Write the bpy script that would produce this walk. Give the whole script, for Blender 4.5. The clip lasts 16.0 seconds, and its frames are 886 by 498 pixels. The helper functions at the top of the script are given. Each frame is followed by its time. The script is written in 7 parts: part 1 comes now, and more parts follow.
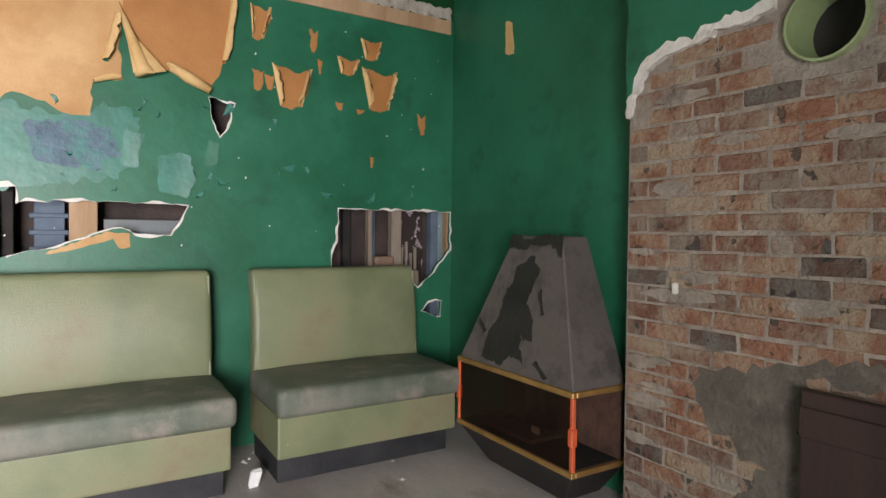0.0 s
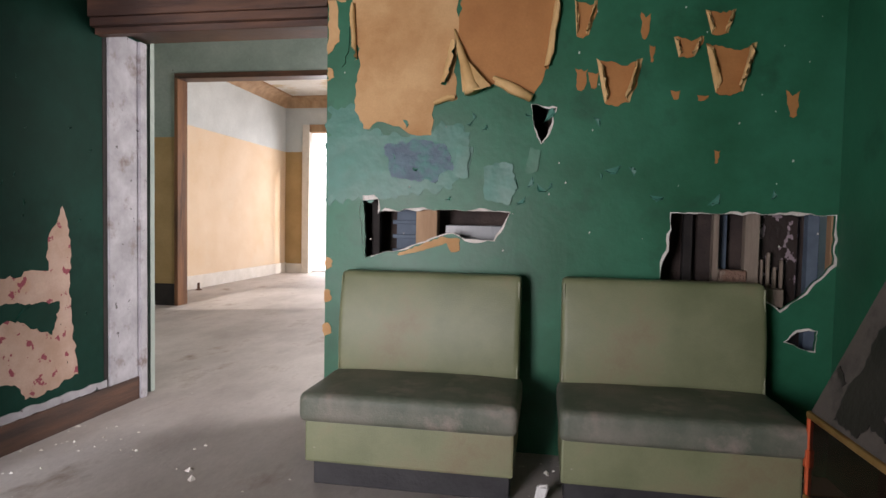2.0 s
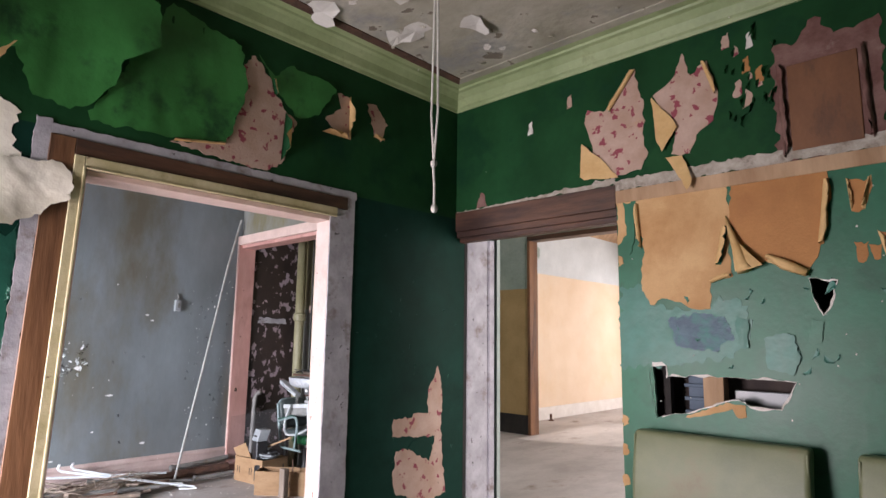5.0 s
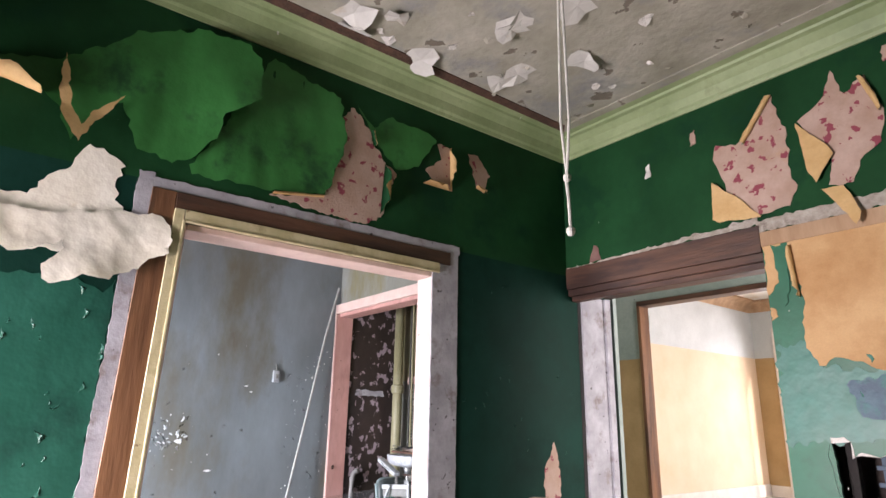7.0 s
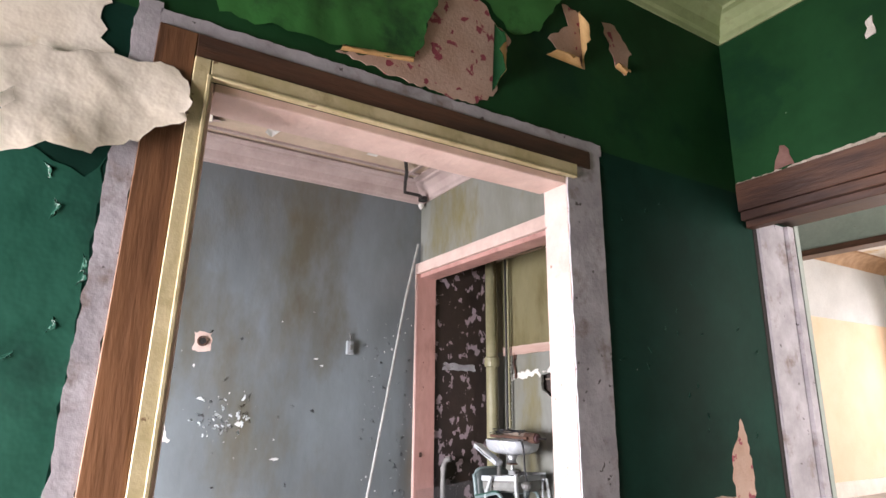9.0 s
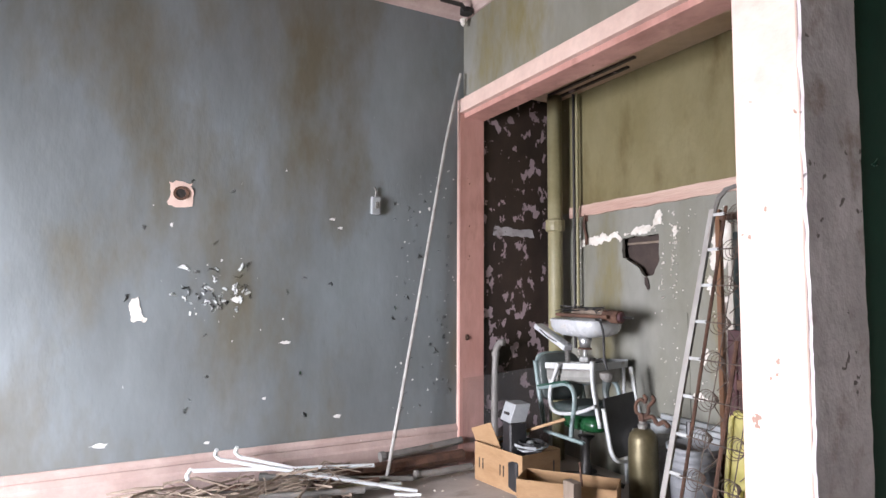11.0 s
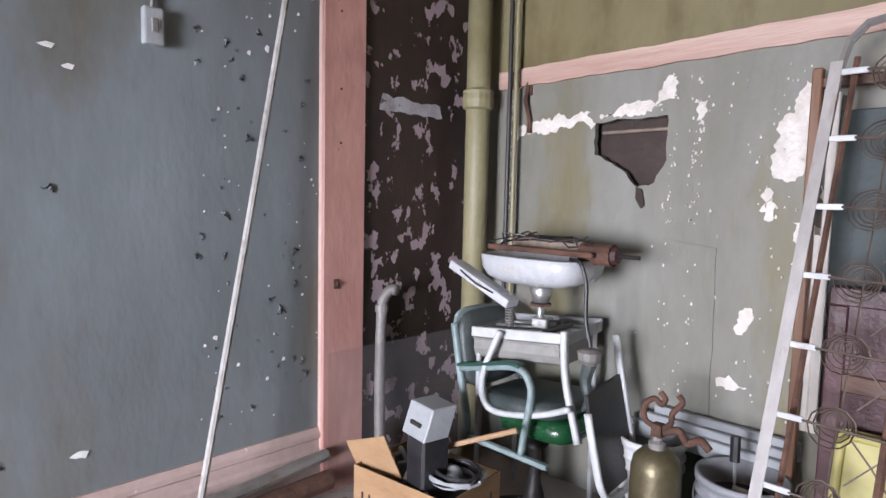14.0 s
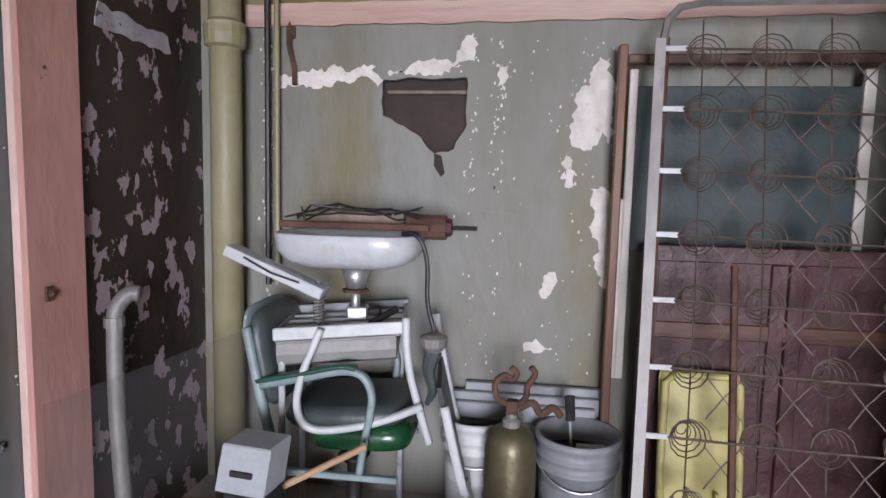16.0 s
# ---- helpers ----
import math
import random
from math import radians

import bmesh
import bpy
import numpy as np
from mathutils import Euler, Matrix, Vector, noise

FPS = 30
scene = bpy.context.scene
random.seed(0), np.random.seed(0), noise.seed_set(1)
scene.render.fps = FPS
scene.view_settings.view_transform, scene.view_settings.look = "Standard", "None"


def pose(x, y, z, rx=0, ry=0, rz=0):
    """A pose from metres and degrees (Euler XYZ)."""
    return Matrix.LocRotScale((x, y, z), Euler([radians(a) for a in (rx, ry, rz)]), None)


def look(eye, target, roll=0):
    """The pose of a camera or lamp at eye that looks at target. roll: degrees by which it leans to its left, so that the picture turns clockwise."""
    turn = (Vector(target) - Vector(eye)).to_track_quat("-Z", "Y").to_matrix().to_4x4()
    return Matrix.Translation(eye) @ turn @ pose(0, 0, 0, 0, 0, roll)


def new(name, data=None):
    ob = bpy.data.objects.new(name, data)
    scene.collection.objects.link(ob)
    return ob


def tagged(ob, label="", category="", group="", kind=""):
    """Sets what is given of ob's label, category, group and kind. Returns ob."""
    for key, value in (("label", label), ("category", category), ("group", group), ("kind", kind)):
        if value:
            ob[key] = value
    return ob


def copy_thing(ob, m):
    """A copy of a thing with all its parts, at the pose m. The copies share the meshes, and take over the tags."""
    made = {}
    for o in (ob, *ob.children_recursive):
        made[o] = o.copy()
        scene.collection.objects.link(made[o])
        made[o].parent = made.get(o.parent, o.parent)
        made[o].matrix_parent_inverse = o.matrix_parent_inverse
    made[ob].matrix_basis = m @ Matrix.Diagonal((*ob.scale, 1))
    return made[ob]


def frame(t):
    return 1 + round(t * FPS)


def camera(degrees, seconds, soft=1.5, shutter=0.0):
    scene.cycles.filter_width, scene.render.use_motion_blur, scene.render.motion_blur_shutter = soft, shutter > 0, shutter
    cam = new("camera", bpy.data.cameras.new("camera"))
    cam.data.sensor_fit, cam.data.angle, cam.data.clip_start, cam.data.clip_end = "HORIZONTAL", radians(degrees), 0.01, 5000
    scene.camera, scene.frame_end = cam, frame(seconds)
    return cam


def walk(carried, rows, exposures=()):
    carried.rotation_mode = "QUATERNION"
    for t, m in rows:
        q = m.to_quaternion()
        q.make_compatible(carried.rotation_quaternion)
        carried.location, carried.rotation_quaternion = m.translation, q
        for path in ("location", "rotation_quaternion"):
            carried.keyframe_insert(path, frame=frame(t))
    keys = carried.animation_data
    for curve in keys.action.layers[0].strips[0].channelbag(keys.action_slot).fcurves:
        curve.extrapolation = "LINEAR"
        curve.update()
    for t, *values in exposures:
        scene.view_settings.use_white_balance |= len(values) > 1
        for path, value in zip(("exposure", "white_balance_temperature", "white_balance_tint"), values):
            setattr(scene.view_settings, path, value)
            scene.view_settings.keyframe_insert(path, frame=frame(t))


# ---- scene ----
cam = camera(73.0, 16.0)
PATH = [
    (0, (0.056, -0.145, 1.256), (1.099, 1.561, 1.206), 0.6),
    (0.5, (0.253, 0.002, 1.247), (1.029, 1.844, 1.194), 0.9),
    (1, (0.482, 0.13, 1.256), (0.881, 2.089, 1.199), 1.0),
    (1.5, (0.642, 0.089, 1.304), (0.66, 2.088, 1.225), 1.1),
    (2, (0.791, -0.032, 1.334), (0.459, 1.938, 1.246), 1.1),
    (2.5, (0.983, -0.147, 1.377), (0.269, 1.718, 1.275), 0.8),
    (3, (1.178, -0.372, 1.434), (0.225, 1.385, 1.351), 0.9),
    (3.5, (1.321, -0.52, 1.492), (0.214, 1.144, 1.43), 1.0),
    (4, (1.444, -0.594, 1.547), (0.217, 0.985, 1.561), 0.8),
    (4.5, (1.521, -0.634, 1.601), (0.219, 0.878, 1.74), 0.7),
    (5, (1.56, -0.642, 1.63), (0.201, 0.795, 1.927), 0.8),
    (5.2, (1.553, -0.633, 1.637), (0.178, 0.777, 1.986), 0.7),
    (7.3, (1.016, -0.356, 1.555), (-0.525, 0.795, 2.104), 0.9),
    (7.5, (0.916, -0.3, 1.559), (-0.639, 0.836, 2.099), 0.5),
    (8, (0.663, -0.179, 1.523), (-0.942, 0.885, 2.062), 0.8),
    (8.5, (0.273, -0.079, 1.516), (-1.356, 0.955, 2.04), 0.9),
    (9, (-0.116, 0.056, 1.452), (-1.764, 1.07, 1.955), 0.5),
    (9.5, (-0.455, 0.147, 1.404), (-2.121, 1.143, 1.884), 0.5),
    (10, (-0.803, 0.195, 1.345), (-2.486, 1.196, 1.753), 0.5),
    (10.2, (-0.93, 0.24, 1.344), (-2.622, 1.246, 1.698), 0.3),
    (12.3, (-2.042, 1.433, 1.367), (-3.848, 2.288, 1.27), 0.8),
    (12.5, (-2.163, 1.478, 1.371), (-3.96, 2.349, 1.26), 0.7),
    (13, (-2.505, 1.525, 1.37), (-4.257, 2.481, 1.232), 0.9),
    (13.5, (-2.837, 1.533, 1.369), (-4.463, 2.687, 1.214), 1.1),
    (14, (-3.174, 1.528, 1.384), (-4.59, 2.93, 1.213), 1.3),
    (14.5, (-3.459, 1.446, 1.374), (-4.645, 3.047, 1.198), 1.4),
    (15, (-3.721, 1.436, 1.336), (-4.624, 3.211, 1.153), 1.4),
    (15.5, (-3.932, 1.534, 1.318), (-4.528, 3.433, 1.123), 1.4),
    (16, (-4.109, 1.554, 1.309), (-4.363, 3.527, 1.107), 1.4),
]
EXPOSURES = [(0.0, 0.5, 6500, 13), (1.2, 0.12, 6500, 18), (2.0, -0.32, 6500, 19), (2.5, -0.45, 6500, 20), (3.5, -0.48, 6500, 23), (4.5, -0.2, 6500, 23), (5.2, -0.12, 6500, 22), (7.5, 0.33, 6500, 22), (9.0, 0.18, 6800, 22), (10.0, 0.0, 6900, 22), (12.5, 0.05, 6500, 22), (14.0, -0.1, 6500, 24), (16.0, -0.6, 6500, 25)]
walk(cam, [(t, look(eye, target, roll)) for t, eye, target, roll in PATH], EXPOSURES)

# ---- planes of the plan (metres) ----
NY, WX, EX, GX, DY, BY = 3.48, -2.17, 2.34, -5.50, 3.09, 4.01
SY, TOP = -2.6, 3.985
FL = -0.014

# ---- world, sun, window light ----
world = bpy.data.worlds.new("world")
scene.world = world
world.use_nodes = True
wn = world.node_tree.nodes
sky = wn.new("ShaderNodeTexSky")
sky.sky_type, sky.sun_disc = "NISHITA", False
sky.sun_elevation, sky.sun_rotation = radians(32), radians(38)
wn["Background"].inputs[1].default_value = 0.12
world.node_tree.links.new(sky.outputs[0], wn["Background"].inputs[0])

sun_data = bpy.data.lights.new("sun", "SUN")
sun_data.energy, sun_data.angle, sun_data.color = 3.5, radians(0.6), (1.0, 0.95, 0.86)
sun = new("sun", sun_data)
sun.matrix_world = look((6, 8, 9), (-3, -4 + 8.5, 3.0))


def window_light(name, place, target, w, h, watts, colour, spread=150):
    data = bpy.data.lights.new(name, "AREA")
    data.shape, data.size, data.size_y, data.energy, data.color = "RECTANGLE", w, h, watts, colour
    data.spread = radians(spread)
    ob = new(name, data)
    ob.matrix_world = look(place, target)
    return ob


window_light("window_light_green", (-1.4, SY + 0.02, 1.15), (-1.35, 3, 1.0), 1.3, 1.6, 150, (1.0, 0.97, 0.98), 112)
window_light("window_light_grey", (-3.5, SY + 0.02, 1.15), (-4.9, 1.9, 0.15), 1.5, 1.6, 290, (0.87, 0.94, 1.0), 110)
window_light("window_light_hall", (2.38, 6.2, 1.9), (-3, 6.2, 0.8), 1.6, 2.3, 250, (1.0, 0.97, 0.93))
window_light("window_light_yellow", (0.38, 11.3, 2.2), (-5, 11.3, 1.5), 3.0, 2.6, 86, (1.0, 0.95, 0.90))
window_light("window_light_door", (-4.42, 14.45, 1.8), (-4.42, 8, 1.0), 1.33, 3.5, 80, (1.0, 0.98, 0.95))

# ---- materials ----


def material(name, a, b, scale=3.0, rough=0.7, bump=0.15, grain=60.0, spots=None, stains=None, metal=0.0, stretch=(1, 1, 1), spec=0.5, each=0.0, ramp=(0.35, 0.65)):
    """Two colours mixed by broad noise, fine grain relief, optional chips: spots = (colour, threshold, scale), stains likewise but soft."""
    m = bpy.data.materials.new(name)
    m.use_nodes = True
    n, l = m.node_tree.nodes, m.node_tree.links
    bsdf = n["Principled BSDF"]
    co = n.new("ShaderNodeTexCoord")
    mp = n.new("ShaderNodeMapping")
    mp.inputs["Scale"].default_value = stretch
    l.new(co.outputs["Object"], mp.inputs[0])

    def noise_at(s, detail=5.0, rough_=0.6):
        t = n.new("ShaderNodeTexNoise")
        t.inputs["Scale"].default_value, t.inputs["Detail"].default_value, t.inputs["Roughness"].default_value = s, detail, rough_
        l.new(mp.outputs[0], t.inputs["Vector"])
        return t

    def step(source, lo, hi):
        r = n.new("ShaderNodeMapRange")
        r.inputs[1].default_value, r.inputs[2].default_value = lo, hi
        l.new(source, r.inputs[0])
        return r.outputs[0]

    def blend(fac, c1, c2):
        x = n.new("ShaderNodeMix")
        x.data_type = "RGBA"
        l.new(fac, x.inputs[0])
        for sock, c in ((x.inputs[6], c1), (x.inputs[7], c2)):
            if isinstance(c, tuple):
                sock.default_value = (*c, 1)
            else:
                l.new(c, sock)
        return x.outputs[2]

    broad = noise_at(scale)
    col = blend(step(broad.outputs[0], ramp[0], ramp[1]), a, b)
    fine = noise_at(grain, 3.0)
    height = step(fine.outputs[0], 0.2, 0.8)
    if stains:
        t = noise_at(stains[2], 6.0, 0.65)
        col = blend(step(t.outputs[0], stains[1], stains[1] + 0.16), col, stains[0])
    if spots:
        t = noise_at(spots[2], 4.0, 0.55)
        f = step(t.outputs[0], spots[1], spots[1] + 0.015)
        col = blend(f, col, spots[0])
        x = n.new("ShaderNodeMath")
        x.operation = "SUBTRACT"
        l.new(height, x.inputs[0])
        l.new(f, x.inputs[1])
        height = x.outputs[0]
    if each:
        info = n.new("ShaderNodeObjectInfo")
        add = n.new("ShaderNodeVectorMath")
        l.new(co.outputs["Object"], add.inputs[0])
        l.new(info.outputs["Location"], add.inputs[1])
        l.new(add.outputs[0], mp.inputs[0])
        cr = n.new("ShaderNodeValToRGB")
        tones = [(0.0, (1.3, 1.2, 1.05)), (0.18, (1.0, 0.9, 0.85)), (0.4, (1.25, 1.0, 0.85)), (0.6, (0.8, 0.75, 0.75)), (0.8, (1.1, 1.15, 1.2)), (0.93, (0.45, 0.5, 0.55))]
        while len(cr.color_ramp.elements) < len(tones):
            cr.color_ramp.elements.new(0.5)
        for e, (p, c) in zip(cr.color_ramp.elements, tones):
            e.position, e.color = p, (*c, 1)
        cr.color_ramp.interpolation = "CONSTANT"
        l.new(info.outputs["Random"], cr.inputs[0])
        tint = n.new("ShaderNodeMix")
        tint.data_type, tint.blend_type = "RGBA", "MULTIPLY"
        tint.inputs[0].default_value = each
        l.new(col, tint.inputs[6])
        l.new(cr.outputs[0], tint.inputs[7])
        col = tint.outputs[2]
    grime = blend(step(fine.outputs[0], 0.3, 0.75), (0.93, 0.93, 0.93), (1.03, 1.03, 1.03))
    mul = n.new("ShaderNodeMix")
    mul.data_type, mul.blend_type = "RGBA", "MULTIPLY"
    mul.inputs[0].default_value = 1.0
    l.new(col, mul.inputs[6])
    l.new(grime, mul.inputs[7])
    l.new(mul.outputs[2], bsdf.inputs["Base Color"])
    rr = n.new("ShaderNodeMapRange")
    rr.inputs[3].default_value, rr.inputs[4].default_value = max(0.02, rough - 0.12), min(1.0, rough + 0.12)
    l.new(broad.outputs[0], rr.inputs[0])
    l.new(rr.outputs[0], bsdf.inputs["Roughness"])
    bsdf.inputs["Metallic"].default_value = metal
    bsdf.inputs["Specular IOR Level"].default_value = spec
    bp = n.new("ShaderNodeBump")
    bp.inputs["Strength"].default_value, bp.inputs["Distance"].default_value = bump, 0.01
    l.new(height, bp.inputs["Height"])
    l.new(bp.outputs[0], bsdf.inputs["Normal"])
    return m


GREEN = material("green_paint", (0.012, 0.10, 0.048), (0.022, 0.155, 0.084), 1.6, 0.45, 0.10, 22, spots=((0.45, 0.5, 0.4), 0.775, 34), stains=((0.012, 0.078, 0.04), 0.56, 2.6), spec=0.4)
TEAL = material("faded_teal_paint", (0.022, 0.135, 0.092), (0.045, 0.20, 0.15), 5, 0.45, 0.4, 7, stains=((0.03, 0.15, 0.10), 0.5, 4))
SMEAR = material("blue_grey_smear", (0.05, 0.09, 0.13), (0.10, 0.17, 0.21), 9, 0.6, 0.6, 14, stains=((0.05, 0.2, 0.16), 0.5, 7))
DEEP = material("dark_green_paper", (0.006, 0.038, 0.012), (0.011, 0.063, 0.021), 1.4, 0.6, 0.12, 14, spots=((0.4, 0.45, 0.35), 0.78, 30), stains=((0.005, 0.036, 0.016), 0.53, 1.8), spec=0.1)
# teal paint with the corner's weaker window light put into its colour
SHADEDTEAL = material("shaded_teal_paint", (0.004, 0.027, 0.018), (0.008, 0.044, 0.031), 1.6, 0.6, 0.12, 14, spots=((0.35, 0.40, 0.36), 0.775, 28), stains=((0.004, 0.024, 0.017), 0.54, 2.0), spec=0.08)
WESTTEAL = material("glossy_dark_teal_paint", (0.010, 0.075, 0.048), (0.017, 0.108, 0.072), 1.8, 0.38, 0.3, 9, spots=((0.30, 0.36, 0.31), 0.775, 26), stains=((0.008, 0.052, 0.036), 0.52, 2.4), spec=0.5)
# brighter copy of the dark green paper; light on loose sheets is in the colour
LITLEAF = material("lit_green_paper", (0.018, 0.112, 0.022), (0.035, 0.195, 0.044), 1.6, 0.55, 0.25, 9, stains=((0.008, 0.05, 0.014), 0.54, 3), spec=0.3)
TAN = material("tan_board", (0.50, 0.29, 0.12), (0.60, 0.38, 0.18), 2.2, 0.75, 0.1, 90, stains=((0.42, 0.22, 0.08), 0.5, 1.2))
BROWNBOARD = material("dark_brown_board", (0.13, 0.052, 0.02), (0.20, 0.085, 0.035), 3, 0.6, 0.15, 60, stretch=(1, 1, 0.4), stains=((0.08, 0.035, 0.018), 0.56, 4))
REDPAPER = material("red_brown_torn_paper", (0.12, 0.045, 0.035), (0.21, 0.115, 0.095), 7, 0.75, 0.3, 40, stains=((0.30, 0.22, 0.19), 0.60, 8))
OLDPLASTER = material("dirty_plaster", (0.28, 0.24, 0.19), (0.46, 0.42, 0.36), 11, 0.9, 0.7, 40, stains=((0.15, 0.11, 0.08), 0.56, 9))
ORANGE = material("brown_backing_paper", (0.34, 0.14, 0.035), (0.44, 0.20, 0.06), 3, 0.7, 0.12, 70)
CURL = material("curled_paper_back", (0.55, 0.34, 0.13), (0.66, 0.44, 0.20), 5, 0.7, 0.15, 50)
CREAM = material("pale_paper_back", (0.80, 0.73, 0.58), (0.90, 0.85, 0.73), 3, 0.75, 0.3, 12, stains=((0.70, 0.58, 0.36), 0.56, 3.5))
PLASTER = material("bare_plaster", (0.60, 0.56, 0.50), (0.78, 0.75, 0.70), 9, 0.9, 0.6, 40, stains=((0.35, 0.28, 0.22), 0.6, 12))
WOOD = material("stained_wood", (0.10, 0.043, 0.020), (0.24, 0.112, 0.05), 5, 0.5, 0.2, 40, stretch=(1, 1, 0.12), stains=((0.05, 0.024, 0.014), 0.54, 4), spots=((0.30, 0.24, 0.2), 0.74, 18))
WOODH = material("stained_wood_rail", (0.036, 0.017, 0.012), (0.115, 0.052, 0.028), 5, 0.5, 0.2, 40, stretch=(0.25, 0.25, 2), stains=((0.025, 0.015, 0.011), 0.54, 3), spots=((0.28, 0.22, 0.18), 0.745, 14))
RAWWOOD = material("raw_wood", (0.32, 0.19, 0.10), (0.48, 0.32, 0.19), 6, 0.75, 0.25, 50, stretch=(1, 1, 0.2))
OLDWOOD = material("grey_old_wood", (0.16, 0.12, 0.09), (0.30, 0.24, 0.19), 6, 0.85, 0.3, 50, stretch=(1, 1, 0.2))
PRIMER = material("stripped_primer", (0.30, 0.29, 0.31), (0.46, 0.45, 0.48), 5, 0.65, 0.2, 30, spots=((0.10, 0.09, 0.09), 0.68, 16), stains=((0.20, 0.16, 0.14), 0.55, 6))
WHITEPAINT = material("white_gloss_paint", (0.43, 0.34, 0.30), (0.53, 0.43, 0.39), 4, 0.45, 0.15, 30, spots=((0.22, 0.13, 0.10), 0.70, 16), stains=((0.40, 0.30, 0.26), 0.56, 5))
YELLOWTRIM = material("cream_yellow_paint", (0.44, 0.38, 0.20), (0.60, 0.53, 0.33), 5, 0.45, 0.15, 30, spots=((0.22, 0.15, 0.08), 0.69, 16), stains=((0.33, 0.27, 0.14), 0.55, 7))
PINK = material("pink_paint", (0.46, 0.235, 0.20), (0.57, 0.315, 0.27), 5, 0.5, 0.2, 25, spots=((0.22, 0.11, 0.085), 0.71, 20), stains=((0.38, 0.19, 0.16), 0.53, 4), stretch=(1, 1, 0.3))
RAILPINK = material("worn_pink_rail", (0.44, 0.28, 0.225), (0.57, 0.41, 0.34), 6, 0.55, 0.3, 30, stretch=(0.2, 1, 2.5), stains=((0.34, 0.21, 0.17), 0.56, 7))
PALEPINK = material("pale_pink_paint", (0.60, 0.43, 0.37), (0.69, 0.52, 0.45), 5, 0.5, 0.2, 25, spots=((0.45, 0.3, 0.25), 0.73, 18))
FLORAL = material("floral_wallpaper", (0.40, 0.26, 0.19), (0.50, 0.36, 0.29), 4, 0.8, 0.2, 60, spots=((0.26, 0.05, 0.07), 0.60, 13), stains=((0.45, 0.28, 0.17), 0.6, 3))
COVE = material("pale_green_cornice", (0.24, 0.31, 0.14), (0.34, 0.41, 0.21), 2.5, 0.5, 0.2, 30, spots=((0.6, 0.6, 0.5), 0.74, 12), stains=((0.22, 0.27, 0.12), 0.58, 5))
CEIL = material("peeling_ceiling", (0.33, 0.31, 0.235), (0.50, 0.475, 0.39), 2.0, 0.8, 0.5, 12, spots=((0.20, 0.17, 0.13), 0.64, 4), stains=((0.30, 0.30, 0.285), 0.52, 2.2))
PINKCEIL = material("pink_ceiling", (0.48, 0.36, 0.25), (0.62, 0.48, 0.36), 2.0, 0.7, 0.3, 14, spots=((0.25, 0.14, 0.08), 0.71, 6))
PINKCOVE = material("dusty_pink_cornice", (0.40, 0.295, 0.265), (0.51, 0.40, 0.365), 3, 0.5, 0.15, 30, spots=((0.7, 0.6, 0.55), 0.75, 14))
GREY = material("grey_blue_wall_paint", (0.130, 0.146, 0.148), (0.190, 0.218, 0.231), 1.1, 0.38, 0.22, 11, spots=((0.5, 0.52, 0.5), 0.765, 34), stains=((0.115, 0.105, 0.075), 0.47, 0.9), stretch=(1, 1, 0.45))
UMBER = material("dark_brown_flaking_paint", (0.020, 0.013, 0.011), (0.042, 0.026, 0.021), 3, 0.5, 0.4, 18, spots=((0.34, 0.265, 0.29), 0.575, 11), stretch=(1, 1, 0.75))
OLIVE = material("olive_grey_wall", (0.168, 0.166, 0.128), (0.242, 0.245, 0.218), 1.6, 0.6, 0.35, 18, spots=((0.66, 0.63, 0.56), 0.735, 15), stains=((0.17, 0.145, 0.06), 0.53, 1.5), stretch=(1, 1, 0.4))
OLIVETOP = material("ochre_stained_wall", (0.15, 0.125, 0.05), (0.22, 0.195, 0.105), 1.2, 0.55, 0.3, 18, spots=((0.60, 0.56, 0.45), 0.74, 13), stains=((0.11, 0.085, 0.03), 0.52, 1.7), stretch=(1, 1, 0.4))
VINYL = material("sage_green_vinyl", (0.145, 0.165, 0.085), (0.22, 0.235, 0.13), 2.2, 0.45, 0.15, 160, stains=((0.20, 0.175, 0.10), 0.52, 2.2), spots=((0.33, 0.33, 0.26), 0.77, 30))
DUSTVINYL = material("dusty_green_vinyl", (0.085, 0.105, 0.075), (0.20, 0.19, 0.155), 3.2, 0.6, 0.25, 90, stains=((0.25, 0.215, 0.18), 0.52, 4.5))
KICK = material("black_kick_board", (0.012, 0.012, 0.014), (0.03, 0.03, 0.032), 6, 0.6, 0.2, 40)
FLOOR = material("dusty_floor", (0.33, 0.295, 0.27), (0.54, 0.50, 0.47), 1.3, 0.7, 0.12, 45, spots=((0.62, 0.59, 0.55), 0.765, 22), stains=((0.25, 0.20, 0.16), 0.56, 2.6), stretch=(1, 0.5, 1))
BRICK = material("old_red_brick", (0.165, 0.080, 0.050), (0.235, 0.138, 0.096), 7, 0.92, 1.0, 45, stains=((0.27, 0.22, 0.17), 0.42, 8), spots=((0.085, 0.072, 0.06), 0.64, 12), each=0.85)
MORTAR = material("lime_mortar", (0.24, 0.20, 0.16), (0.37, 0.315, 0.26), 9, 0.95, 0.8, 50, stains=((0.12, 0.10, 0.085), 0.56, 5))
# grey cement, its tone lowered for the shade low on the breast
CEMENT = material("shaded_cement_render", (0.09, 0.078, 0.062), (0.15, 0.13, 0.105), 7, 0.9, 0.7, 40, stains=((0.20, 0.165, 0.13), 0.56, 9))
BLACKSTEEL = material("black_enamel", (0.012, 0.011, 0.011), (0.025, 0.022, 0.02), 4, 0.5, 0.2, 40)
HOOD = material("dusty_hood_enamel", (0.085, 0.072, 0.063), (0.125, 0.106, 0.095), 3, 0.75, 0.2, 40, stains=((0.06, 0.052, 0.048), 0.5, 6))
BRASS = material("brass_trim", (0.36, 0.20, 0.06), (0.48, 0.29, 0.10), 8, 0.4, 0.1, 40, metal=0.6)
